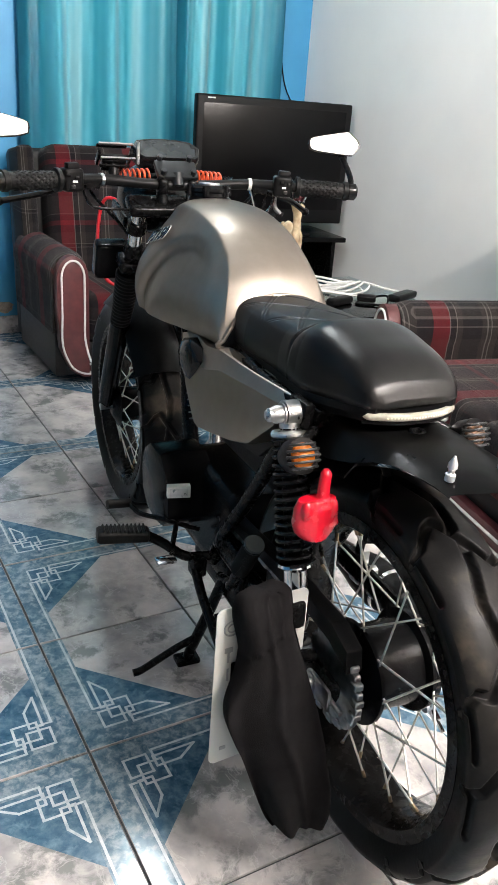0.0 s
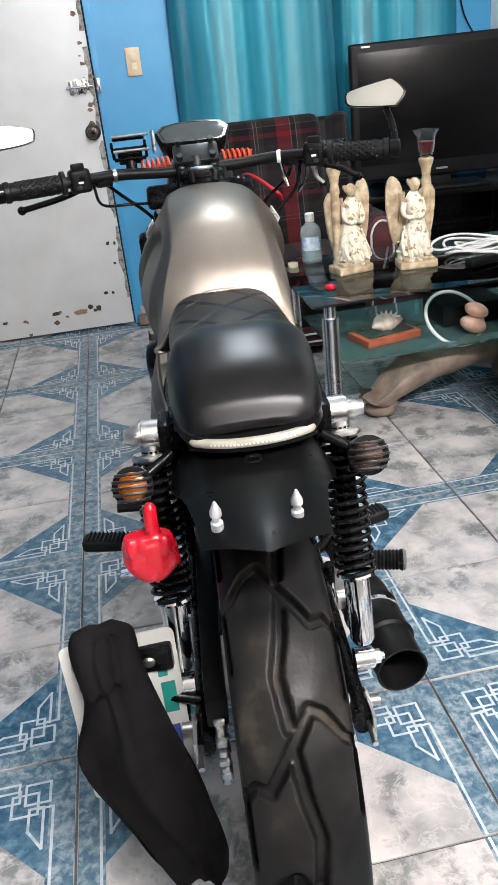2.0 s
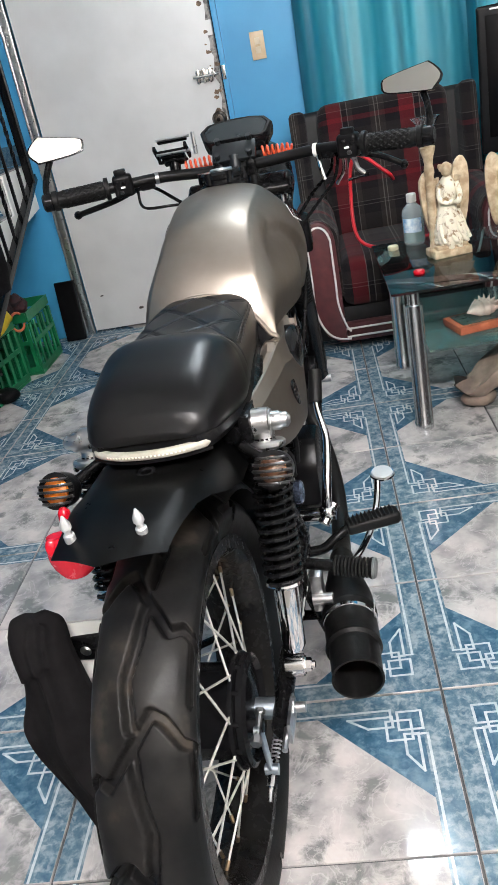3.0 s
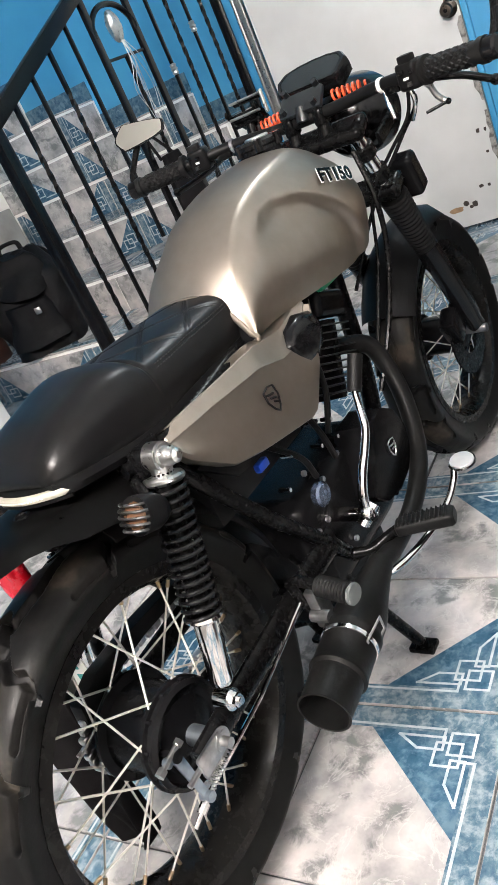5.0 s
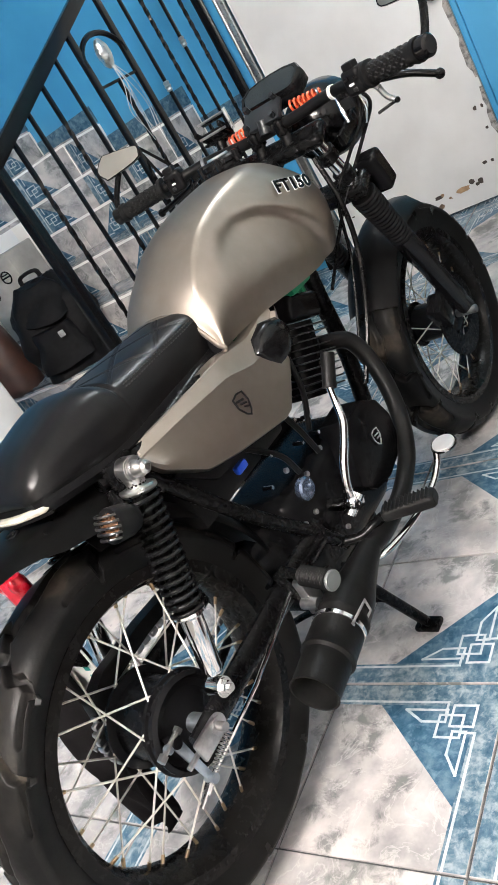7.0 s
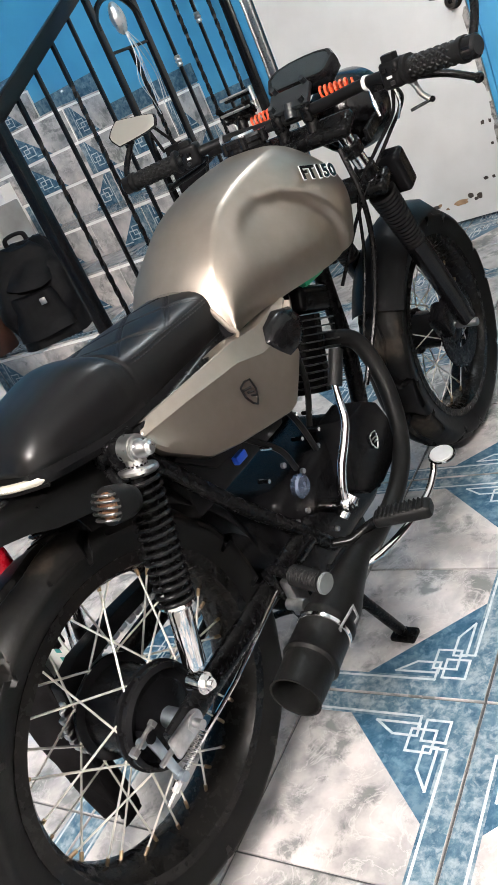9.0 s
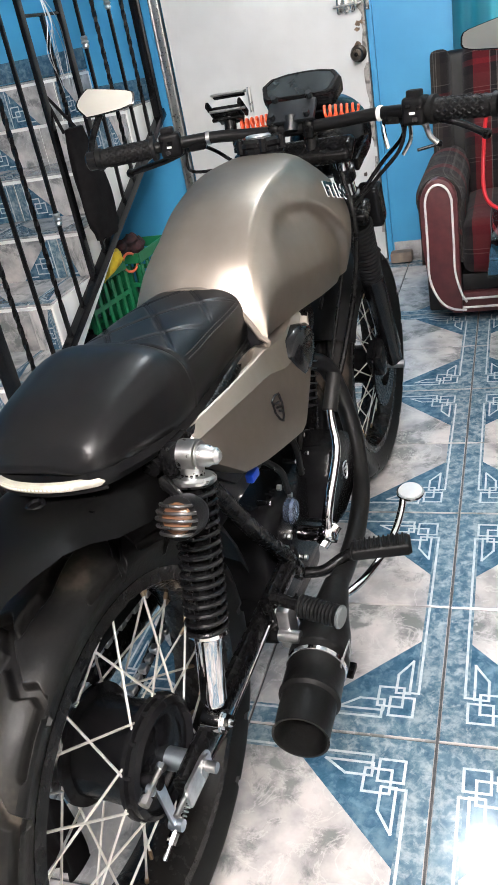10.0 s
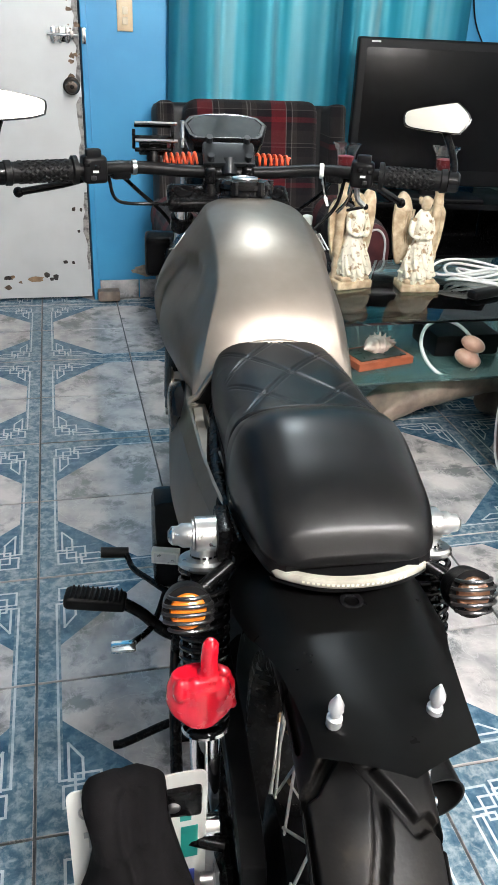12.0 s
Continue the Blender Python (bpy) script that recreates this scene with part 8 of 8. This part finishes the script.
# bright arm and rod of the front brake switch below the right perch
bm = B()
tube(bm, spline([(0.236, 0.945, 0.898), (0.244, 0.962, 0.885), (0.250, 0.968, 0.862), (0.264, 0.966, 0.848)], 6), [0.0062] * 8 + [0.0052] * 11, 10)
part("switch_arm", bm, M_ALU, hbar, "bright cast alloy arm")
bm = B()
cyl(bm, (0.266, 0.966, 0.847), (0.228, 0.956, 0.842), 0.0028, seg=8)
ball(bm, (0.267, 0.966, 0.847), 0.0055, 10, 8)
part("switch_rod", bm, M_BLACKMETAL, hbar)

# mirrors on the bar ends
for sx in (-1, 1):
    base = V(sx * 0.390, 0.868, 0.914)
    c = V(sx * 0.372, 0.930, 1.008)
    bm = B()
    pts = spline([base, V(sx * 0.397, 0.884, 0.938), V(sx * 0.396, 0.914, 0.968), V(sx * 0.388, 0.940, 0.995)], 6)
    tube(bm, pts, 0.0068, 10)
    cyl(bm, base + V(0, 0, -0.014), base + V(0, 0, 0.012), 0.010, seg=14)
    mir = part("mirror_stem", bm, M_BLACKMETAL, bike, "black mirror stem on the bar end")
    nrm = V(-0.29, -0.89, 0.34).normalized() if sx > 0 else V(0.27, -0.89, 0.36).normalized()
    xx = V(0, 0, 1).cross(nrm).normalized()
    yy = nrm.cross(xx)
    M = Matrix.Translation(c) @ Matrix(((xx.x, yy.x, nrm.x), (xx.y, yy.y, nrm.y), (xx.z, yy.z, nrm.z))).to_4x4()
    out = [(-0.060, 0.004), (-0.050, 0.014), (0.020, 0.029), (0.036, 0.028), (0.058, 0.004), (0.044, -0.018), (0.034, -0.022), (-0.030, -0.018), (-0.056, -0.012)]
    out = [(a * sx, b) for a, b in out]
    if sx < 0:
        out = out[::-1]
    dense = spline([V(a, b, 0) for a, b in out + out[:1]], 3)[:-1]
    poly = [(p.x, p.y) for p in dense]
    cx, cy = sum(p[0] for p in poly) / len(poly), sum(p[1] for p in poly) / len(poly)
    bm = B()
    rings = [[M @ V(cx + (a - cx) * s, cy + (b - cy) * s, z) for a, b in poly] for s, z in ((0.55, -0.016), (0.90, -0.012), (1.03, -0.004), (1.03, 0.0012), (0.97, 0.0016))]
    loft(bm, rings)
    part("mirror_housing", bm, M_BLACKPAINT, mir)
    bm = B()
    prism(bm, [(cx + (a - cx) * 0.965, cy + (b - cy) * 0.965) for a, b in poly], 0.0012, 0.0026, M)
    part("mirror_glass", bm, M_MIRROR, mir, "mirror glass reflecting the pale ceiling", sharp=20)

# small shield-shaped screen in front of the bars
gc = V(0.0, 1.030, 0.972)
nrm = V(0, -0.52, 0.86).normalized()
xx = V(1, 0, 0)
yy = nrm.cross(xx).normalized()
M = Matrix.Translation(gc) @ Matrix(((xx.x, yy.x, nrm.x), (xx.y, yy.y, nrm.y), (xx.z, yy.z, nrm.z))).to_4x4()
out = [(-0.080, 0.010), (-0.066, 0.030), (-0.035, 0.038), (0.0, 0.040), (0.035, 0.038), (0.066, 0.030), (0.080, 0.010), (0.070, -0.024), (0.060, -0.032), (-0.060, -0.032), (-0.070, -0.024)]
bm = B()
rings = [[M @ V(a * s, b * s, z) for a, b in out] for s, z in ((0.80, -0.040), (0.96, -0.030), (1.0, -0.012), (1.0, 0.0), (0.96, 0.004), (0.88, 0.004), (0.87, 0.0015))]
loft(bm, rings)
gauge = part("instrument_cowl", bm, M_BLACKPAINT, bike, "black shield-shaped instrument cowl")
bm = B()
prism(bm, [(a * 0.86, b * 0.86) for a, b in out], 0.0010, 0.0034, M)
part("screen", bm, mat("smoked_screen", (0.010, 0.014, 0.016), (0.016, 0.020, 0.022), 0.035, rvar=0.01, spec=0.22), gauge, "smoked glossy screen")
bm = B()
box(bm, (0, 0.962, 0.936), (0.094, 0.048, 0.012), rot=pose(0, 0, 0, 42, 0, 0), bev=0.005)
cyl(bm, (0, 0.946, 0.904), (0, 0.956, 0.930), 0.014, 0.013, 18)
for sx in (-1, 1):
    for dy in (-0.014, 0.016):
        cyl(bm, (0.034 * sx, 0.964 + dy, 0.938 + dy * 0.9), (0.034 * sx, 0.954 + dy, 0.951 + dy * 0.9), 0.0062, seg=8)
part("cowl_bracket", bm, mat("slate_bracket", (0.008, 0.0095, 0.011), (0.012, 0.014, 0.016), 0.35, spec=0.25), bike)
# orange coiled cords behind the cowl
for sx in (-1, 1):
    bm = B()
    tube(bm, helix((0.055 * sx, 0.985, 0.925), (sx, 0.05, -0.06), 0.0105, 6, 0.064, 14), 0.0026, 7)
    part("coiled_cord", bm, M_ORANGE, bike, "orange coiled cord")
# phone holder clamped to the bar
bm = B()
c = V(-0.135, 0.985, 0.945)
box(bm, c, (0.050, 0.016, 0.036), rot=pose(0, 0, 0, 50, 0, 0), bev=0.003)
cyl(bm, c + V(0, -0.01, -0.04), c, 0.012, seg=12)
ph = part("phone_holder", bm, M_BLACKMETAL, bike, "empty black phone holder clamped to the bar")
for dz in (-0.024, 0.0, 0.024):
    bm = B()
    box(bm, c + V(0, dz * 0.5, 0.014 + dz * 0.8), (0.066, 0.005, 0.008), rot=pose(0, 0, 0, 50, 0, 0), bev=0.002)
    part("holder_bar", bm, M_BLACKMETAL, ph)
for sx in (-1, 1):
    bm = B()
    box(bm, c + V(0.034 * sx, -0.008, 0.012), (0.006, 0.012, 0.045), rot=pose(0, 0, 0, 50, 0, 0), bev=0.002)
    part("holder_jaw", bm, M_BLACKMETAL, ph)
for dz in (-0.018, 0.016):
    bm = B()
    box(bm, c + V(0.006, -0.012 + dz * 0.5, 0.026 + dz * 0.8), (0.075, 0.004, 0.004), rot=pose(0, 0, 0, 50, 0, 0))
    part("holder_rail", bm, M_ALU, ph)
bm = B()
cyl(bm, c + V(0.052, -0.01, 0.0), c + V(0.052, -0.01, 0.045), 0.004, seg=8)
part("holder_pin", bm, M_ALU, ph)

# cables
for pts, r in ((((-0.20, 0.955, 0.905), (-0.17, 1.00, 0.87), (-0.10, 1.01, 0.80), (-0.05, 0.95, 0.70), (-0.04, 0.80, 0.62)), 0.0038),
               (((0.20, 0.955, 0.905), (0.19, 1.02, 0.86), (0.13, 1.04, 0.80), (0.06, 0.97, 0.70), (0.05, 0.82, 0.60)), 0.0038),
               (((0.215, 0.945, 0.90), (0.20, 0.94, 0.85), (0.15, 0.93, 0.80), (0.10, 0.91, 0.74), (0.075, 0.89, 0.62), (0.06, 0.80, 0.48)), 0.0035),
               (((-0.215, 0.93, 0.90), (-0.20, 0.90, 0.865), (-0.14, 0.90, 0.86), (-0.09, 0.95, 0.85)), 0.003),
               (((0.10, 0.90, 0.83), (0.118, 0.885, 0.74), (0.112, 0.87, 0.64), (0.09, 0.82, 0.52), (0.07, 0.74, 0.42)), 0.0055)):
    bm = B()
    tube(bm, spline(pts, 8), r, 8)
    part("control_cable", bm, M_BLACKMETAL, bike)
bm = B()
tube(bm, spline([(0.172, 0.945, 0.905), (0.176, 0.935, 0.88), (0.182, 0.93, 0.855)], 5), 0.004, 8)
tube(bm, spline([(0.225, 0.925, 0.895), (0.222, 0.935, 0.865), (0.205, 0.945, 0.84)], 5), 0.0035, 8)
part("cable_end", bm, M_CHROME, bike, "bright steel cable ends")

# ---- red novelty figure on the left shock: one plain shape ----
bm = B()
c = V(-0.129, 0.017, 0.594)
rings = []
for k in range(12):
    t = k / 11
    w = lerp_table([(0, 0.018), (0.15, 0.028), (0.40, 0.033), (0.75, 0.032), (1, 0.027)], t)
    rings.append([c + V(w * math.cos(a), -0.004 + 0.017 * math.sin(a) * (1 if t < 0.9 else 0.8), -0.030 + 0.056 * t) for a in (6.283 * i / 22 for i in range(22))])
loft(bm, rings)
for i, x in enumerate((-0.019, -0.0065, 0.0185)):
    ball(bm, c + V(x, -0.014, 0.014), (0.0078, 0.007, 0.014), 12, 9)
tube(bm, [c + V(0.007, -0.006, 0.016), c + V(0.007, -0.006, 0.045), c + V(0.008, -0.006, 0.060), c + V(0.008, -0.006, 0.066)], [0.0088, 0.0082, 0.0078, 0.004], 14)
ball(bm, c + V(0.025, -0.007, -0.006), (0.006, 0.008, 0.013), 12, 9, rot=pose(0, 0, 0, 0, -35, 0))
fuse(part("red_ornament", bm, M_RED, bike, "glossy bright red plastic novelty ornament", sharp=70), 0.0015)

# ---- number plate on a side bracket, covered by a black cloth ----
PM = Matrix.Translation((-0.190, 0.016, 0.352)) @ pose(0, 0, 0, 90, 0, 6) @ pose(0, 0, 0, 0, 0, 0)
bm = B()
w, h, r = 0.070, 0.128, 0.010
poly = []
for cx, cy, a0 in ((w - r, h - r, 0), (-w + r, h - r, 90), (-w + r, -h + r, 180), (w - r, -h + r, 270)):
    for k in range(5):
        a = math.radians(a0 + 90 * k / 4)
        poly.append((cx + r * math.cos(a), cy + r * math.sin(a)))
prism(bm, poly, 0, 0.0018, PM)
M_FAINT = mat("faint_grey_print", (0.42, 0.43, 0.42), (0.34, 0.35, 0.34), 0.5, scale=60)
plate = part("number_plate", bm, M_PAPER, bike, "white number plate with blank printing, fixed upright")
for (x, y, sx_, sy, mt) in ((-0.040, 0.005, 0.010, 0.07, M_BLACKPAINT), (0.052, 0.02, 0.018, 0.05, mat("teal_print", (0.02, 0.30, 0.24), (0.02, 0.22, 0.2), 0.4)), (0.050, -0.045, 0.016, 0.035, mat("blue_print", (0.06, 0.09, 0.38), (0.05, 0.07, 0.3), 0.4)), (0.048, 0.07, 0.012, 0.03, bpy.data.materials["teal_print"] if "teal_print" in bpy.data.materials else M_BLACKPAINT)):
    bm = B()
    prism(bm, [(x - sx_ / 2, y - sy / 2), (x + sx_ / 2, y - sy / 2), (x + sx_ / 2, y + sy / 2), (x - sx_ / 2, y + sy / 2)], 0.0018, 0.0026, PM)
    part("printed_bar", bm, mt, plate)
bm = B()
torus(bm, PM @ V(-0.047, 0.096, 0.0020), PM.to_3x3() @ V(0, 0, 1), 0.0115, 0.0012, 26, 6)
torus(bm, PM @ V(-0.047, 0.096, 0.0020), PM.to_3x3() @ V(0, 0, 1), 0.0060, 0.0012, 20, 6)
part("printed_ring", bm, M_FAINT, plate)
for y, w, h in ((0.062, 0.012, 0.008), (0.050, 0.003, 0.016), (0.022, 0.003, 0.020), (-0.104, 0.010, 0.006)):
    bm = B()
    box(bm, (0, 0, 0), (w, h, 0.0008))
    bmesh.ops.transform(bm, matrix=PM @ Matrix.Translation((-0.050, y, 0.0022)), verts=bm.verts[:])
    part("printed_bar", bm, M_FAINT, plate)
bm = B()
lathe(bm, [(0.010, 0.0019), (0.010, 0.006), (0.005, 0.010)], PM @ V(0.035, 0.085, 0), (PM.to_3x3() @ V(0, 0, 1)), 16)
part("plate_screw", bm, M_STEEL, plate)
bm = B()
tube(bm, [(-0.10, 0.02, 0.36), (-0.15, 0.03, 0.37), (-0.19, 0.025, 0.39)], 0.009, 10)
box(bm, (-0.150, 0.022, 0.44), (0.05, 0.02, 0.04), bev=0.006)
part("plate_bracket", bm, M_BLACKMETAL, bike)
# cloth draped over the plate
def crease(p):
    """Smooth uneven waves in three directions."""
    return (math.sin(p.x * 1.3 + 1.7 * math.sin(p.y * 0.7 + p.z)) + math.sin(p.y * 1.1 + p.x * 0.6 + 2 * p.z) + math.sin(p.x * 2.3 - p.y * 0.8 + p.z)) / 3


bm = B()
rings = []
nz, na = 90, 90
CLOTH_L = smooth_table([(0.095, -0.172), (0.133, -0.190), (0.26, -0.232), (0.31, -0.250), (0.35, -0.257), (0.40, -0.243), (0.445, -0.236), (0.50, -0.243), (0.530, -0.236), (0.540, -0.215)])
CLOTH_R = smooth_table([(0.095, -0.102), (0.115, -0.091), (0.16, -0.093), (0.222, -0.104), (0.271, -0.113), (0.379, -0.138), (0.47, -0.160), (0.520, -0.164), (0.530, -0.168), (0.540, -0.185)])
for k in range(nz + 1):
    t = k / nz
    z = 0.540 - 0.440 * t
    lf = CLOTH_L(z)
    rt = CLOTH_R(z)
    cx, wd = (lf + rt) / 2, (rt - lf) / 2
    dp = lerp_table([(0, 0.010), (0.06, 0.024), (0.3, 0.028), (0.6, 0.030), (1.0, 0.022)], t)
    yc = lerp_table([(0, 0.0), (0.3, -0.022), (0.6, -0.034), (1.0, -0.046)], t)
    ring = []
    for i in range(na):
        a = 6.283 * i / na
        f = 1 + 0.05 * math.sin(3 * a + 5 * t) + 0.04 * math.sin(5 * a - 9 * t + 1) + 0.02 * math.sin(9 * a + 4 * t)
        y = dp * math.sin(a) * f
        if math.sin(a) < 0:
            y += 0.010 * math.sin(a * 4 + 3.2 * t * 2 + 1.0) * (0.3 + t) - 0.007 * math.exp(-((math.cos(a) + 0.1 - 0.3 * t) / 0.12) ** 2)
        x = cx + wd * math.cos(a) * (1 + (f - 1) * 0.4)
        if math.sin(a) < 0.2:
            # turned-back cuff at the top, and creases
            if z > 0.440 + (x + 0.24) * 0.75 and x < -0.186:
                y -= 0.006
            y += 0.012 * (crease(V(x * 16, z * 5, 1.3))) + 0.005 * crease(V(x * 45 + z * 12, z * 22, 4.1))
        ring.append(V(x, yc + y, 0.512 - 0.388 * t + 0.004 * math.sin(2 * a + 1)))
    rings.append(ring)
loft(bm, rings)
part("plate_cover", bm, M_CLOTH, bike, "black cloth sleeve hanging over the number plate", sharp=80)


# ---- floor and stair tiles, piece by piece ----
S = 0.333
GAP = 0.0021


def strip(bm, a, b, w, z, mi):
    a, b = Vector(a), Vector(b)
    d = (b - a).normalized()
    n = V(-d.y, d.x, 0) * (w / 2)
    f = bm.faces.new([bm.verts.new((p.x, p.y, z)) for p in (a - n - d * w / 2, b - n + d * w / 2, b + n + d * w / 2, a + n - d * w / 2)])
    f.material_index = mi


def flat(bm, pts, z, mi):
    f = bm.faces.new([bm.verts.new((x, y, z)) for x, y in pts])
    f.material_index = mi


def knot(bm, z, lim=None):
    """Interlaced squares and two pointed wings beside the decorated corner at the origin."""
    w = 0.0048
    lines = []
    for q in (((0.046, 0.046), (0.088, 0.046), (0.088, 0.088), (0.046, 0.088)), ((0.066, 0.066), (0.110, 0.066), (0.110, 0.110), (0.066, 0.110)),
              ((0.098, 0.056), (0.178, 0.056), (0.142, 0.080), (0.098, 0.080)), ((0.056, 0.098), (0.056, 0.178), (0.080, 0.142), (0.080, 0.098))):
        lines += list(zip(q, q[1:] + q[:1]))
    lines += [((0.040, S - GAP - 0.003), (0.040, 0.100)), ((0.040, 0.100), (0.066, 0.100)), ((S - GAP - 0.003, 0.040), (0.100, 0.040)), ((0.100, 0.040), (0.100, 0.066))]
    for k, (a, b) in enumerate(lines):
        strip(bm, (*a, 0), (*b, 0), w, z + 0.00002 * (k % 7), 3)


def tile_mesh():
    """One tile with its decorated corner at the origin; the ends of the blue bands run along two sides."""
    bm = B()
    a, b = GAP, S - GAP
    th = 0.008
    lo = [(a, a), (b, a), (b, b), (a, b)]
    e = 0.0012
    top = [(a + e, a + e), (b - e, a + e), (b - e, b - e), (a + e, b - e)]
    v0 = [bm.verts.new((x, y, -th)) for x, y in lo]
    v1 = [bm.verts.new((x, y, -e)) for x, y in lo]
    v2 = [bm.verts.new((x, y, 0)) for x, y in top]
    for i in range(4):
        j = (i + 1) % 4
        bm.faces.new((v0[i], v0[j], v1[j], v1[i]))
        bm.faces.new((v1[i], v1[j], v2[j], v2[i]))
    bm.faces.new(v2)
    k = 0.047
    t0, t1 = a + e, b - e
    z = 0.00025
    flat(bm, [(t0, t0), (t1, t0), (t1, k), (k, k)], z, 1)
    flat(bm, [(t0, t0), (k, k), (k, t1), (t0, t1)], z, 1)
    flat(bm, [(k, k), (0.232, k), (k, 0.232)], z, 2)
    knot(bm, 0.0005)
    me = bpy.data.meshes.new("tile")
    bmesh.ops.recalc_face_normals(bm, faces=bm.faces[:])
    for f in bm.faces:
        if f.normal.z < 0 and abs(f.normal.z) > 0.9:
            f.normal_flip()
    bm.to_mesh(me)
    bm.free()
    for m in (M_TILE, M_BAND, M_BLUE, M_LINE):
        me.materials.append(m)
    return me


TILE = tile_mesh()
rnd = random.Random(2)
for i in range(-8, 7):
    for j in range(-7, 9):
        x0, y0 = i * S, j * S
        if x0 + S > XR + 0.30 or x0 < XL - 0.2 or y0 + S > YB + 0.30 or y0 < YN - 0.2:
            continue
        if x0 + S < ST_X1 - 0.02 and y0 > ST_Y + 1.0:
            continue
        ox, oy = (0 if i % 2 == 0 else S), (0 if j % 2 == 0 else S)
        rz = {(0, 0): 0, (1, 0): 90, (1, 1): 180, (0, 1): 270}[(i % 2, j % 2)]
        piece("tile", TILE, floor, pose(x0 + ox, y0 + oy, rnd.uniform(-0.0003, 0.0003), rnd.uniform(-0.05, 0.05), rnd.uniform(-0.05, 0.05), rz))


def riser_mesh(h):
    bm = B()
    box(bm, (S / 2, h / 2, -0.004), (S - 2 * GAP, h - 0.004, 0.008), bev=0.0012, seg=1)
    z = 0.0004
    a, b, t = GAP + 0.0014, S - GAP - 0.0014, h - 0.0036
    flat(bm, [(a, 0.0036), (0.047, 0.0036), (0.047, t), (a, t)], z, 1)
    flat(bm, [(0.047, 0.0036), (0.200, 0.0036), (0.047, t)], z, 2)
    for k, (p, q) in enumerate((((0.040, 0.006), (0.040, t - 0.003)), ((0.052, 0.05), (0.10, 0.05)), ((0.10, 0.05), (0.10, 0.09)), ((0.10, 0.09), (0.052, 0.09)), ((0.052, 0.09), (0.052, 0.05)), ((0.075, 0.03), (0.125, 0.03)), ((0.125, 0.03), (0.125, 0.07)), ((0.125, 0.07), (0.075, 0.07)), ((0.075, 0.07), (0.075, 0.03)), ((0.06, 0.11), (0.06, 0.14)), ((0.13, 0.02), (0.18, 0.02)))):
        strip(bm, (*p, 0), (*q, 0), 0.0048, z + 0.0003 + 0.00002 * (k % 5), 3)
    me = bpy.data.meshes.new("riser_tile")
    bm.to_mesh(me)
    bm.free()
    for m in (M_TILE, M_BAND, M_BLUE, M_LINE):
        me.materials.append(m)
    return me


RISER = riser_mesh(RISE - 0.010)
UP = Matrix(((1, 0, 0, 0), (0, 0, -1, 0), (0, 1, 0, 0), (0, 0, 0, 1)))
NC = 4
cols = [(ST_X0 + 0.004 + S * c) for c in range(NC + 1)]
for k in range(5):
    y = ST_Y + k * GO
    for c, x in enumerate(cols):
        sc = 1.0 if c < NC else (ST_X1 - ST_X0 - NC * S - 0.012) / S
        flip = (c + k) % 2
        m = Matrix.Translation((x + (S * sc if flip else 0), y - 0.0045, RISE * k + 0.001)) @ UP @ Matrix.Diagonal((-sc if flip else sc, 1, 1, 1))
        piece("riser_tile", RISER, stairs, m)
        d = GO if k < 4 else YB - y
        m = Matrix.Translation((x, y + 0.002, RISE * (k + 1) + 0.0085)) @ Matrix.Diagonal((sc, (d - 0.006) / S, 1, 1))
        piece("tread_tile", TILE, stairs, m if k < 4 else m)
# upper steps and stepped skirting on the blue wall
for k, (xa, xb) in enumerate(((-1.07, -0.76), (-1.64, -1.07), (-2.10, -1.64), (-2.58, -2.10))):
    bm = B()
    z = RISE * (5 + k) + 0.0095
    box(bm, ((xa + xb) / 2, YB - 0.006, z + 0.045), (xb - xa - 0.004, 0.010, 0.088), bev=0.002)
    part("skirting_tile", bm, M_BLUE, stairs)
    if k:
        y0 = ST_Y + 4 * GO
        for xx in (xb - 0.0035,):
            m = Matrix.Translation((xb + 0.0045, y0 + 0.004, RISE * (4 + k) + 0.001)) @ Matrix(((0, 0, 1, 0), (1, 0, 0, 0), (0, 1, 0, 0), (0, 0, 0, 1))) @ Matrix.Diagonal((0.98, 1, 1, 1))
            piece("riser_tile", RISER, stairs, m)
        m = Matrix.Translation((xa, y0 + 0.003, RISE * (5 + k) + 0.0085)) @ Matrix.Diagonal(((xb - xa) / S, (YB - y0 - 0.014) / S, 1, 1))
        piece("tread_tile", TILE, stairs, m)
        for q in range(max(1, round((xb - xa) / S))):
            w = (xb - xa) / max(1, round((xb - xa) / S))
            for lev in range(k):
                m = Matrix.Translation((xa + q * w, y0 - 0.0045, RISE * (5 + lev) + 0.001)) @ UP @ Matrix.Diagonal((w / S, 1, 1, 1))
                piece("riser_tile", RISER, stairs, m)
